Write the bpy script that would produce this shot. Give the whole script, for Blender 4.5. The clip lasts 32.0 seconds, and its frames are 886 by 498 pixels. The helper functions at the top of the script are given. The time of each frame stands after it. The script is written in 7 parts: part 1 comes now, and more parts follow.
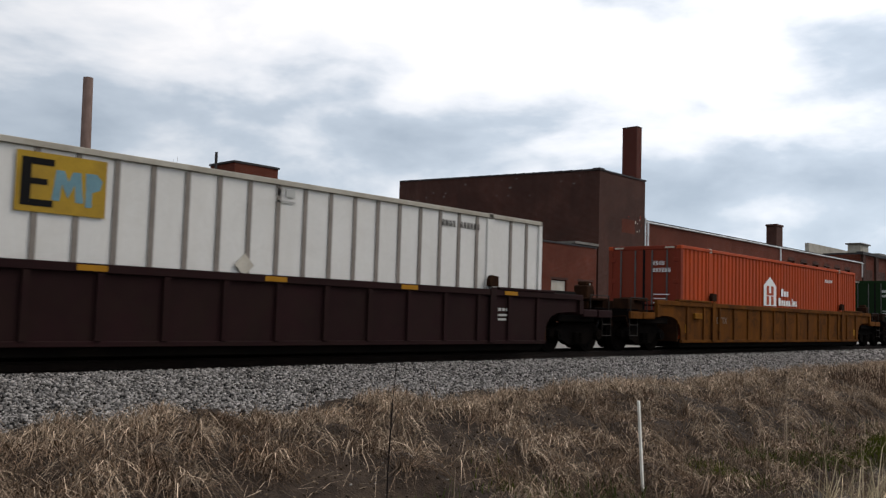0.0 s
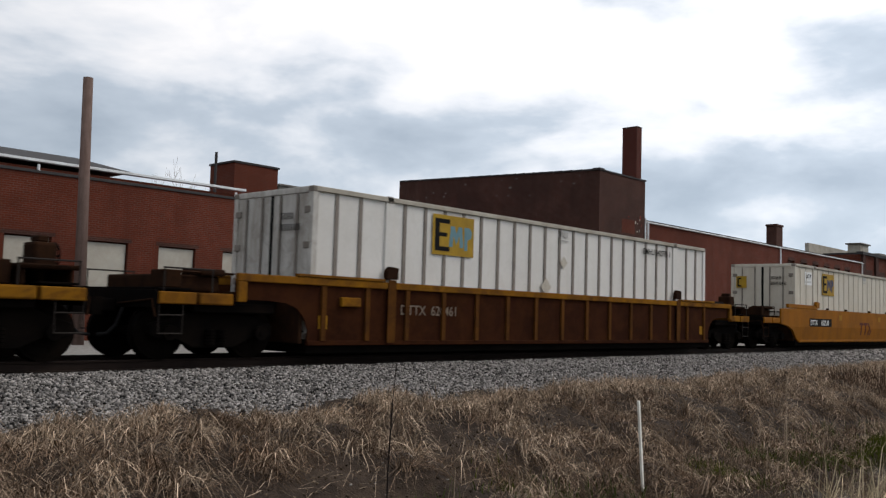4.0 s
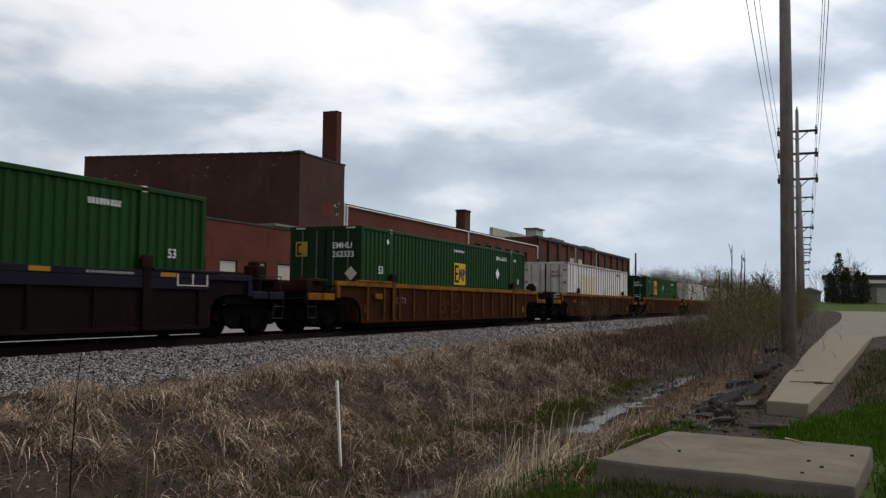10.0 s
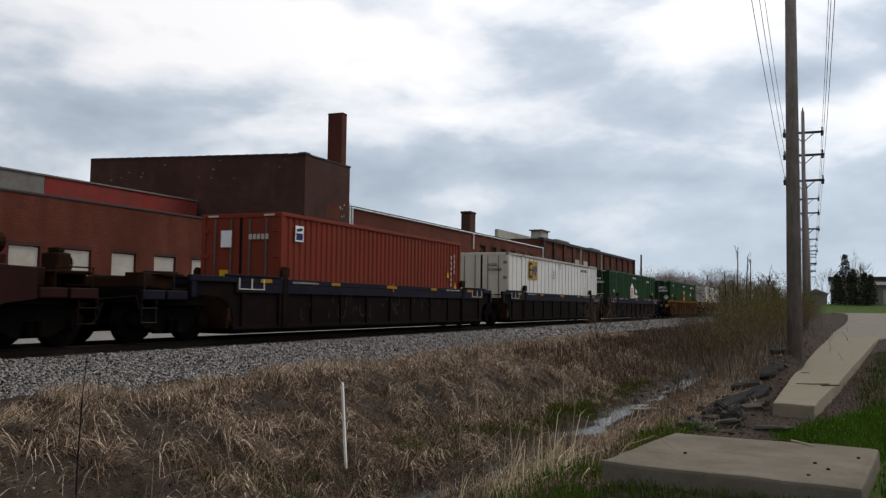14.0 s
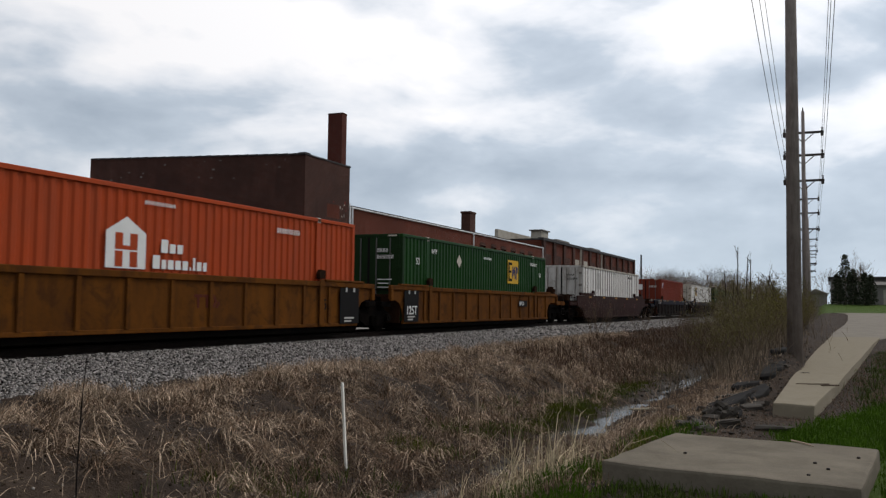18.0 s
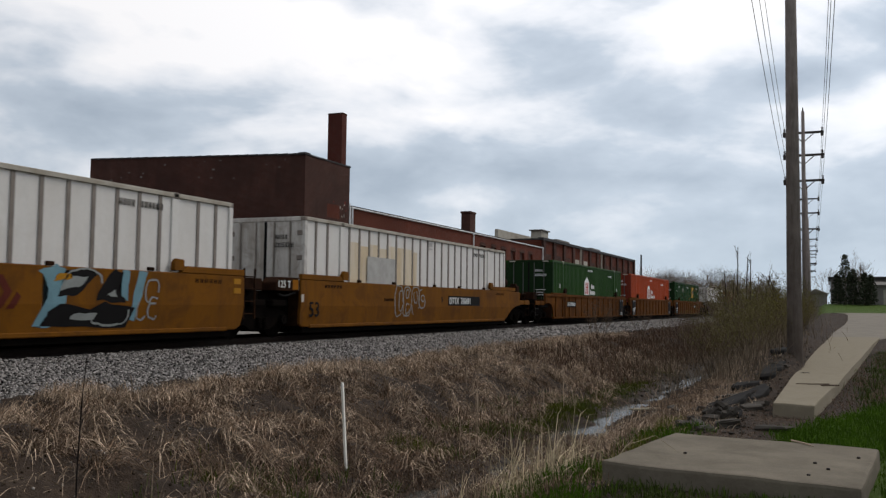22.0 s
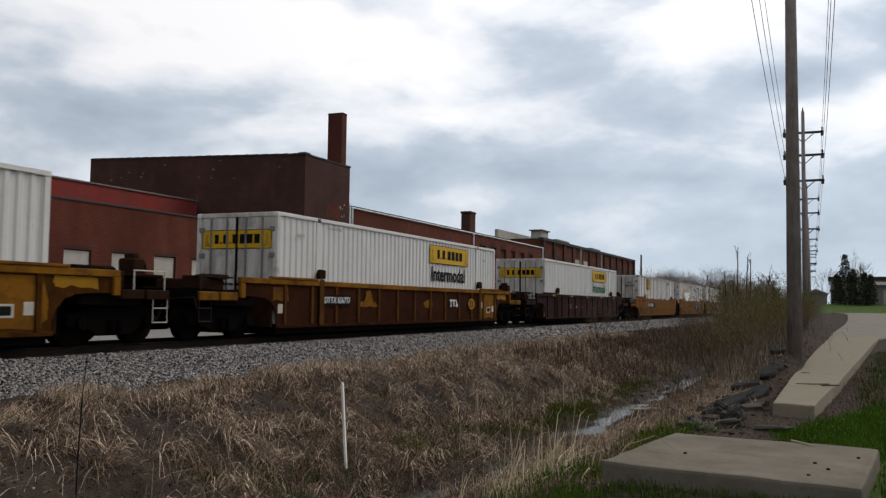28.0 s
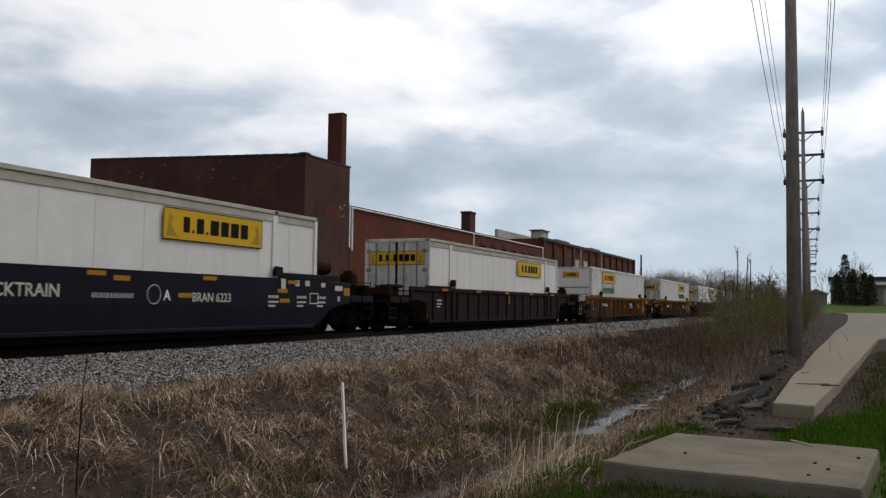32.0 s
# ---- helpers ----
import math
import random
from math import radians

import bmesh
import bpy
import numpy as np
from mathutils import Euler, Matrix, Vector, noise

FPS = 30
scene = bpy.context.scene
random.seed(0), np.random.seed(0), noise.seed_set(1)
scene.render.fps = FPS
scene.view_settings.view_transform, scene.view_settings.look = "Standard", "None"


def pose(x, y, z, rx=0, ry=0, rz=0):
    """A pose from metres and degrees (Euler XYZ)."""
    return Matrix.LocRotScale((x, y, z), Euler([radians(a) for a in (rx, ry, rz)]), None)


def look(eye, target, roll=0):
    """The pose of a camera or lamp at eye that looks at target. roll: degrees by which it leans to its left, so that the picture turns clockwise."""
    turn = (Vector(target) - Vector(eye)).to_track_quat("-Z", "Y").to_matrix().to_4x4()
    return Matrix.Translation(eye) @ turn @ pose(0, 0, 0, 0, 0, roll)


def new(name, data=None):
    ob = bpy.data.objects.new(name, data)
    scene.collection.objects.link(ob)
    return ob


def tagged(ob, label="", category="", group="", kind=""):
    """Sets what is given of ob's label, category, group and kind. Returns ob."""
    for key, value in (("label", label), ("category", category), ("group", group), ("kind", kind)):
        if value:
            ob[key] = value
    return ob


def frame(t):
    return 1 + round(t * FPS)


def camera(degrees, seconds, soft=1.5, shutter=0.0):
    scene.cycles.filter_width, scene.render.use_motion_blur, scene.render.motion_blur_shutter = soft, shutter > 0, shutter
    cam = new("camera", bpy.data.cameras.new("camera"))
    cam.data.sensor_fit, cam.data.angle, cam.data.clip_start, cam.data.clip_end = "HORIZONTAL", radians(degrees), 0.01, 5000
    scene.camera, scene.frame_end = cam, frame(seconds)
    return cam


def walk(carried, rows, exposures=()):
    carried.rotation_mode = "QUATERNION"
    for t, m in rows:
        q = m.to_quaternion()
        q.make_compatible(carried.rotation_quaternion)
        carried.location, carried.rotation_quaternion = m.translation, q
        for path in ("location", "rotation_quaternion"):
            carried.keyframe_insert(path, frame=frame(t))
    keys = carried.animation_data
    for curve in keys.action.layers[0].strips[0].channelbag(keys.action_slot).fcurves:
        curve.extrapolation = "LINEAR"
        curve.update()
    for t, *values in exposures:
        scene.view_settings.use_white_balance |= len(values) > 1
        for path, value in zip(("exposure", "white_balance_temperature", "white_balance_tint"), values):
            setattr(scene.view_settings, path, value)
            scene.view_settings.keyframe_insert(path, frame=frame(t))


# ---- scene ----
# The camera stands on the far bank of a ditch beside the line, pans once and rests.
FOV = 53.15
CAM_Z = 1.6


def aim(yaw, pitch, lean):
    y, p = radians(yaw), radians(pitch)
    way = Vector((math.sin(y) * math.cos(p), math.cos(y) * math.cos(p), math.sin(p)))
    eye = Vector((0, 0, CAM_Z))
    return look(eye, eye + way, lean)


cam = camera(FOV, 32.0, soft=1.32, shutter=0.1)
VIEW_A, VIEW_B = (47.41, 4.19, 1.73), (66.36, 3.58, 0.68)
walk(cam, [(0.0, aim(*VIEW_A)), (4.0, aim(*VIEW_A)), (7.7, aim(*VIEW_A)), (8.0, aim(47.55, 4.19, 1.73)), (8.2, aim(50.3, 4.18, 1.6)),
           (8.5, aim(58.6, 4.05, 1.2)), (8.8, aim(63.9, 3.85, 0.9)), (9.0, aim(65.87, 3.86, 0.75)), (9.5, aim(66.36, 3.70, 0.70)), (10.0, aim(66.70, 3.47, 0.68)),
           (10.5, aim(66.42, 3.58, 0.68)), (11.0, aim(*VIEW_B)), (20.0, aim(*VIEW_B)), (32.0, aim(*VIEW_B))],
     exposures=[(0.0, 0.2, 6500, 12), (7.8, 0.2, 6500, 12), (9.6, 0.0, 6500, 12), (32.0, 0.0, 6500, 12)])

# ---- world and light ----
SUN_UP, SUN_AZ = 48.0, 128.0          # elevation; bearing of the sun from +y towards +x
world = bpy.data.worlds.new("overcast_sky")
scene.world = world
world.use_nodes = True


class Nodes:
    """Short hand for node trees."""

    def __init__(self, tree):
        self.tree = tree
        tree.nodes.clear()

    def add(self, kind, inputs=None, operation=None, use_clamp=None, data_type=None, blend_type=None, sky=None):
        n = self.tree.nodes.new(kind)
        if operation:
            n.operation = operation
        if use_clamp is not None:
            n.use_clamp = use_clamp
        if data_type:
            n.data_type = data_type
        if blend_type:
            n.blend_type = blend_type
        if sky:
            n.sky_type, n.sun_disc, n.sun_elevation, n.sun_rotation = "NISHITA", False, sky[0], sky[1]
        for k, v in (inputs or {}).items():
            if isinstance(v, bpy.types.NodeSocket):
                self.tree.links.new(v, n.inputs[k])
            else:
                n.inputs[k].default_value = v
        return n

    def math(self, op, a, b=None, clamp=False):
        n = self.add("ShaderNodeMath", {0: a} if b is None else {0: a, 1: b}, operation=op, use_clamp=clamp)
        return n.outputs[0]

    def mix(self, fac, a, b, blend="MIX"):
        n = self.add("ShaderNodeMix", {0: fac, 6: a, 7: b}, data_type="RGBA", blend_type=blend)
        return n.outputs[2]

    def ramp(self, fac, stops):
        n = self.add("ShaderNodeValToRGB", {0: fac})
        cr = n.color_ramp
        while len(cr.elements) < len(stops):
            cr.elements.new(0.5)
        for e, (pos, col) in zip(cr.elements, stops):
            e.position = pos
            e.color = (*col, 1) if len(col) == 3 else col
        return n.outputs[0]

    def noise(self, vec, scale, detail=3.0, rough=0.55, distort=0.0):
        return self.add("ShaderNodeTexNoise", {"Vector": vec, "Scale": scale, "Detail": detail, "Roughness": rough, "Distortion": distort}).outputs[0]


CLOUDS = ((70.0, 15.2, 5.0, 1.9, 0.19), (74.5, 12.0, 5.0, 1.5, 0.17), (82.5, 13.6, 3.4, 1.1, 0.16), (92.5, 15.0, 3.6, 3.0, 0.19), (40, 11.4, 6.0, 1.5, 0.09), (25, 11.5, 7.0, 1.8, 0.10), (60, 9.2, 12.0, 1.5, 0.06),
          (66, 8.4, 9.0, 0.9, 0.08), (93, 9.0, 2.2, 0.6, 0.14), (46, 16.2, 3.0, 0.7, 0.05), (60.0, 16.0, 4.5, 3.0, -0.16), (47.0, 18.0, 9.0, 3.4, -0.20), (42.0, 14.5, 5.5, 1.5, -0.14), (62.5, 12.0, 4.0, 1.1, -0.10),
          (28, 19.0, 6.0, 3.0, -0.10), (79, 17.5, 5.5, 2.4, -0.18), (86, 11.6, 4.0, 0.8, -0.06), (50.5, 11.2, 4.0, 0.8, -0.08), (76, 3.5, 16.0, 4.0, 0.11), (68, 6.0, 14.0, 3.6, 0.09))


def build_world():
    g = Nodes(world.node_tree)
    sky = g.add("ShaderNodeTexSky", sky=(radians(SUN_UP), radians(SUN_AZ)))
    way = g.add("ShaderNodeTexCoord").outputs["Generated"]
    part = g.add("ShaderNodeSeparateXYZ", {0: way})
    x, y, z = part.outputs
    up = g.math("MAXIMUM", z, 0.0)
    # layered cloud: flat-bottomed masses, wider than tall, broken by finer wisps
    wide = g.add("ShaderNodeMapping", {"Vector": way, "Scale": (3.6, 3.6, 8.4), "Rotation": (0, 0, radians(20))}).outputs[0]
    n1 = g.noise(wide, 1.0, 5, 0.52, 0.35)
    n2 = g.noise(wide, 2.8, 5, 0.55, 0.2)
    dens = g.math("ADD", g.math("MULTIPLY", n1, 0.72), g.math("MULTIPLY", n2, 0.28))
    # thick and thin places of the cloud cover: bearing, height, breadth, depth, weight
    bent = g.add("ShaderNodeVectorMath", operation="MULTIPLY_ADD")
    bent.inputs[1].default_value = (0.10, 0.10, 0.05)
    g.tree.links.new(way, bent.inputs[2])
    g.tree.links.new(g.add("ShaderNodeTexNoise", {"Vector": wide, "Scale": 1.6, "Detail": 4.0}).outputs[1], bent.inputs[0])
    bx, by, bz = g.add("ShaderNodeSeparateXYZ", {0: bent.outputs[0]}).outputs
    bearing = g.math("ARCTAN2", bx, by)
    for az, el, wa, we, k in CLOUDS:
        da = g.math("DIVIDE", g.math("SUBTRACT", bearing, radians(az + 3)), radians(wa))
        de = g.math("DIVIDE", g.math("SUBTRACT", bz, math.sin(radians(el + 1.5))), radians(we))
        r2 = g.math("ADD", g.math("MULTIPLY", da, da), g.math("MULTIPLY", de, de))
        dens = g.math("ADD", dens, g.math("MULTIPLY", g.math("EXPONENT", g.math("MULTIPLY", r2, -1.0)), k))
    cloud = g.ramp(dens, [(0.36, (1.0, 1.0, 1.0)), (0.46, (0.815, 0.85, 0.89)), (0.56, (0.525, 0.60, 0.68)), (0.70, (0.38, 0.45, 0.53))])
    low = g.math("POWER", g.math("SUBTRACT", 1.0, up, True), 10.0)
    cloud = g.mix(g.math("MULTIPLY", low, 0.58), cloud, (0.47, 0.585, 0.675, 1))
    high = g.math("ADD", 1.0, g.math("MULTIPLY", g.math("POWER", up, 1.5), 0.2))
    # the cover glows more on the sun's side than away from it
    glow = g.math("ADD", g.math("MULTIPLY", x, 0.32 * math.sin(radians(SUN_AZ))), g.math("MULTIPLY", y, 0.32 * math.cos(radians(SUN_AZ))))
    clouds = g.add("ShaderNodeBackground", {"Color": cloud, "Strength": g.math("MULTIPLY", high, g.math("ADD", 0.94, glow))})
    clear = g.add("ShaderNodeBackground", {"Color": sky.outputs[0], "Strength": 0.05})
    both = g.add("ShaderNodeMixShader", {0: 0.93, 1: clear.outputs[0], 2: clouds.outputs[0]})
    g.add("ShaderNodeOutputWorld", {"Surface": both.outputs[0]})


build_world()
sun = new("sun", bpy.data.lights.new("sun", "SUN"))
sun.data.energy, sun.data.angle, sun.data.color = 1.2, radians(20), (1.0, 0.92, 0.80)
_a, _e = radians(SUN_AZ), radians(SUN_UP)
sun.matrix_world = look((0, -40, 60), Vector((0, -40, 60)) - Vector((math.sin(_a) * math.cos(_e), math.cos(_a) * math.cos(_e), math.sin(_e))))


# ---- materials ----
def material(name, col, rough=0.7, metal=0.0, scale=3.0, vary=0.25, dirt=None, dirt_amt=0.0, dirt_scale=1.2, bump=0.0, bump_scale=60.0, streak=False, island=0.0, spec=0.08, col2=None, worn=None, worn_amt=0.0, worn_scale=2.5):
    """A surface with broad and fine variation, dirt and relief at real size."""
    m = bpy.data.materials.new(name)
    m.use_nodes = True
    g = Nodes(m.node_tree)
    pos = g.add("ShaderNodeTexCoord").outputs["Object"]
    rnd = g.add("ShaderNodeObjectInfo").outputs["Random"]
    off = g.add("ShaderNodeVectorMath", {0: pos, 1: g.add("ShaderNodeCombineXYZ", {0: g.math("MULTIPLY", rnd, 37.0), 1: g.math("MULTIPLY", rnd, 91.0), 2: 0.0}).outputs[0]}, operation="ADD").outputs[0]
    broad = g.noise(off, scale, 4, 0.6)
    fine = g.noise(off, scale * 14, 3, 0.6)
    k = g.math("ADD", g.math("MULTIPLY", broad, 0.65), g.math("MULTIPLY", fine, 0.35))
    lo = tuple(c * (1 - vary) for c in col)
    hi = tuple(min(1, c * (1 + vary)) for c in (col2 or col))
    c = g.ramp(k, [(0.3, lo), (0.7, hi)])
    if island:
        isl = g.add("ShaderNodeNewGeometry").outputs["Random Per Island"]
        f = g.math("ADD", 1.0 - island, g.math("MULTIPLY", isl, 2 * island))
        c = g.mix(1.0, c, g.add("ShaderNodeCombineXYZ", {0: f, 1: f, 2: f}).outputs[0], "MULTIPLY")
    if dirt:
        dv = g.add("ShaderNodeMapping", {"Vector": off, "Scale": (1, 1, 0.16) if streak else (1, 1, 1)}).outputs[0]
        d = g.math("MULTIPLY", g.ramp(g.noise(dv, dirt_scale, 6, 0.68, 0.4), [(0.42, (0, 0, 0)), (0.66, (1, 1, 1))]), dirt_amt)
        c = g.mix(d, c, (*dirt, 1))
    if worn:
        wv = g.add("ShaderNodeMapping", {"Vector": off, "Location": (5.3, 2.1, 7.7)}).outputs[0]
        d = g.math("MULTIPLY", g.ramp(g.noise(wv, worn_scale, 7, 0.72, 0.8), [(0.50, (0, 0, 0)), (0.61, (1, 1, 1))]), worn_amt)
        c = g.mix(d, c, (*worn, 1))
    b = g.add("ShaderNodeBsdfPrincipled", {"Base Color": c, "Metallic": metal, "Specular IOR Level": spec,
              "Roughness": g.math("ADD", rough - 0.12, g.math("MULTIPLY", fine, 0.24), True)})
    if bump:
        h = g.noise(off, bump_scale, 4, 0.6)
        bn = g.add("ShaderNodeBump", {"Height": h, "Strength": min(1.0, bump), "Distance": 0.02})
        g.tree.links.new(bn.outputs[0], b.inputs["Normal"])
    g.add("ShaderNodeOutputMaterial", {"Surface": b.outputs[0]})
    return m


RUST, SOOT, DUST = (0.11, 0.05, 0.025), (0.03, 0.027, 0.025), (0.25, 0.21, 0.17)
M = {
    "white": material("white_paint", (0.5859, 0.565, 0.5357), 0.5, scale=0.8, vary=0.06, dirt=(0.4603, 0.4185, 0.3683), dirt_amt=0.25, streak=True, dirt_scale=1.6, worn=(0.3515, 0.3181, 0.2762), worn_amt=0.10, worn_scale=1.6),
    "white_door": material("grimy_white_door_paint", (0.486, 0.4635, 0.432), 0.6, scale=0.8, vary=0.1, dirt=(0.234, 0.2025, 0.1665), dirt_amt=0.75, streak=True, dirt_scale=2.4, worn=(0.18, 0.153, 0.126), worn_amt=0.4, worn_scale=2.0),
    "cream": material("cream_paint", (0.5074, 0.4665, 0.3928), 0.5, scale=0.8, vary=0.06, dirt=(0.3437, 0.2864, 0.2128), dirt_amt=0.4, streak=True, dirt_scale=1.6, worn=(0.2783, 0.221, 0.1555), worn_amt=0.15, worn_scale=1.6),
    "seam": material("grey_seam_post", (0.18, 0.155, 0.135), 0.6, vary=0.25),
    "green": material("green_paint", (0.0172, 0.056, 0.008), 0.55, scale=0.7, vary=0.12, dirt=(0.0128, 0.03, 0.0072), dirt_amt=0.5, streak=True, dirt_scale=1.5),
    "green_dark": material("dark_green_paint", (0.0068, 0.0376, 0.00496), 0.5, scale=0.7, vary=0.12, dirt=(0.00512, 0.0224, 0.00384), dirt_amt=0.4, streak=True, dirt_scale=1.5),
    # grimy green darkened for the rear ends: their shade is put into the colour
    "green_door_shaded": material("grimy_shaded_green_door_paint", (0.008, 0.0248, 0.0068), 0.6, scale=0.7, vary=0.2, dirt=(0.0072, 0.0144, 0.0064), dirt_amt=0.5, streak=True, dirt_scale=1.5),
    "orange": material("orange_paint", (0.3427, 0.05018, 0.01224), 0.6, scale=0.7, vary=0.08, dirt=(0.1836, 0.04896, 0.02448), dirt_amt=0.4, streak=True, dirt_scale=1.5),
    "red": material("red_oxide_paint", (0.16, 0.0272, 0.0144), 0.65, scale=0.7, vary=0.1, dirt=(0.1152, 0.032, 0.0192), dirt_amt=0.5, streak=True, dirt_scale=1.5),
    "brown": material("brown_car_paint", (0.0245, 0.0078, 0.0034), 0.85, scale=1.1, vary=0.35, dirt=(0.050, 0.0175, 0.0052), dirt_amt=0.5, dirt_scale=1.6, spec=0.03),
    "dark_brown": material("dark_brown_car_paint", (0.0150, 0.0053, 0.0056), 0.8, scale=1.1, vary=0.3, dirt=(0.01555, 0.008986, 0.006221), dirt_amt=0.5, dirt_scale=1.6),
    "maroon": material("maroon_car_paint", (0.0205, 0.0058, 0.0050), 0.8, scale=1.1, vary=0.3, dirt=(0.0215, 0.0088, 0.0060), dirt_amt=0.5, dirt_scale=1.6),
    "yellow": material("yellow_car_paint", (0.225, 0.083, 0.0036), 0.7, scale=0.9, vary=0.1, dirt=(0.115, 0.043, 0.0052), dirt_amt=0.5, streak=True, dirt_scale=1.8, worn=(0.095, 0.034, 0.0065), worn_amt=0.3, worn_scale=0.9),
    "yellow_old": material("faded_yellow_car_paint", (0.140, 0.053, 0.0040), 0.8, scale=0.9, vary=0.14, dirt=(0.078, 0.031, 0.0060), dirt_amt=0.6, streak=True, dirt_scale=1.3, worn=(0.050, 0.020, 0.0070), worn_amt=0.4, worn_scale=1.1),
    "rust_brown": material("rust_brown_cover", (0.0165, 0.0080, 0.0048), 0.88, scale=1.5, vary=0.35, dirt=(0.034, 0.0145, 0.006), dirt_amt=0.6, dirt_scale=3.0, spec=0.03),
    "straw_mid": material("dull_dead_grass", (0.2125, 0.1442, 0.09531), 0.92, scale=1.4, vary=0.45, island=0.75, spec=0.15, dirt=(0.05796, 0.03864, 0.02705), dirt_amt=0.8, dirt_scale=1.5),
    "stem_brown": material("grey_brown_stem", (0.050, 0.038, 0.030), 0.9, vary=0.3),
    "stem": material("dark_stem", (0.018, 0.014, 0.012), 0.9, vary=0.3),
    "ochre": material("ochre_car_paint", (0.1035, 0.03726, 0.006458), 0.8, scale=0.9, vary=0.25, dirt=(0.04554, 0.01822, 0.007452), dirt_amt=0.7, streak=True, dirt_scale=1.6, worn=(0.02484, 0.01076, 0.005796), worn_amt=0.5, worn_scale=1.4, spec=0.03),
    "navy": material("navy_car_paint", (0.0052, 0.0050, 0.0118), 0.7, scale=0.9, vary=0.2, dirt=(0.0115, 0.0105, 0.0140), dirt_amt=0.5, streak=True),
    "black": material("black_car_paint", (0.005472, 0.003571, 0.00311), 0.8, scale=1.1, vary=0.3, dirt=(0.01152, 0.007258, 0.00576), dirt_amt=0.6, spec=0.03, worn=(0.01498, 0.007488, 0.005184), worn_amt=0.5),
    "steel": material("grimy_cast_steel", (0.0032, 0.0026, 0.0023), 0.9, scale=2, vary=0.4, dirt=(0.009, 0.006, 0.0042), dirt_amt=0.5, bump=0.3, spec=0.02),
    "tread": material("worn_wheel_steel", (0.16, 0.14, 0.13), 0.4, metal=0.8, scale=2, vary=0.2),
    "sign_yellow": material("yellow_sign_film", (0.50, 0.295, 0.013), 0.5, vary=0.06),
    "sign_gold": material("faded_gold_sign_film", (0.336, 0.208, 0.024), 0.6, vary=0.15, dirt=(0.2, 0.12, 0.024), dirt_amt=0.6),
    "trim_bright": material("fresh_yellow_touch_up", (0.248, 0.12, 0.008), 0.7, vary=0.2),
    "rib_brown": material("rusty_rib_paint", (0.078, 0.030, 0.0062), 0.85, scale=1.3, vary=0.3, dirt=(0.030, 0.0125, 0.0052), dirt_amt=0.7, dirt_scale=2.0, spec=0.04),
    "bar_grey": material("dull_galvanised_bar", (0.085, 0.085, 0.08), 0.6, vary=0.2),
    "ink_dim": material("faded_pale_ink", (0.15, 0.115, 0.09), 0.7, vary=0.25),
    "ink": material("black_ink", (0.007, 0.0065, 0.0065), 0.8, vary=0.2),
    "ink_blue": material("blue_ink", (0.022, 0.024, 0.075), 0.6, vary=0.2),
    "ink_pale_blue": material("faded_blue_ink", (0.12, 0.215, 0.25), 0.6, vary=0.2),
    "ink_dim_blue": material("dull_blue_ink", (0.045, 0.052, 0.105), 0.6, vary=0.2),
    "ink_red": material("red_ink", (0.42, 0.03, 0.03), 0.6, vary=0.2),
    "ink_brown": material("faded_red_ink", (0.0714, 0.0136, 0.00816), 0.6, vary=0.2),
    "ink_green": material("green_ink", (0.01, 0.10, 0.05), 0.6, vary=0.2),
    "ink_grey": material("grey_ink", (0.35, 0.34, 0.32), 0.6, vary=0.2),
    "ink_white": material("white_ink", (0.648, 0.648, 0.63), 0.55, vary=0.08),
    "ink_cream": material("dull_pale_ink", (0.42, 0.38, 0.32), 0.6, vary=0.2),
    "smear": material("tan_residue", (0.50, 0.40, 0.27), 0.7, scale=2, vary=0.15, dirt=(0.62, 0.57, 0.48), dirt_amt=0.8, streak=True),
    "graffiti": material("spray_paint", (0.20, 0.21, 0.20), 0.6, vary=0.2),
    "amber": material("amber_reflector", (0.288, 0.132, 0.0096), 0.5, vary=0.1),
    "trim_yellow": material("worn_yellow_trim", (0.165, 0.068, 0.0070), 0.8, scale=1.5, vary=0.25, dirt=(0.060, 0.026, 0.0085), dirt_amt=0.9, dirt_scale=1.3, spec=0.04, worn=(0.235, 0.105, 0.006), worn_amt=0.6, worn_scale=0.7),
    "brown_yellow": material("brown_paint_over_yellow", (0.0561, 0.01997, 0.00357), 0.85, scale=1.1, vary=0.3, dirt=(0.017, 0.007225, 0.00306), dirt_amt=0.7, dirt_scale=1.2, spec=0.03, worn=(0.09775, 0.0442, 0.00425), worn_amt=0.35, worn_scale=1.0),
    "grime": material("grimy_white_paint", (0.36, 0.33, 0.28), 0.7, vary=0.15, dirt=(0.2, 0.17, 0.13), dirt_amt=0.6),
    "mortar": material("mortar", (0.28, 0.22, 0.18), 0.95, vary=0.2),
    "board": material("painted_board", (0.3794, 0.355, 0.306), 0.7, scale=2, vary=0.1, dirt=(0.2448, 0.202, 0.153), dirt_amt=0.4),
    "trim": material("white_gutter_metal", (0.66, 0.67, 0.68), 0.5, vary=0.1, dirt=(0.3, 0.26, 0.22), dirt_amt=0.3),
    "coping": material("dark_coping", (0.045, 0.042, 0.042), 0.7, vary=0.3),
    "house_wall": material("grey_house_siding", (0.19, 0.18, 0.165), 0.8, vary=0.15),
    "house_roof": material("grey_roof_felt", (0.06, 0.056, 0.054), 0.9, vary=0.2),
    "metal_grey": material("grey_sheet_metal", (0.16, 0.148, 0.132), 0.6, vary=0.15, dirt=(0.096, 0.08, 0.072), dirt_amt=0.5),
    "concrete": material("concrete", (0.150, 0.128, 0.098), 0.92, scale=1.5, vary=0.22, dirt=(0.085, 0.071, 0.052), dirt_amt=0.6, dirt_scale=1.4, bump=0.25, bump_scale=40),
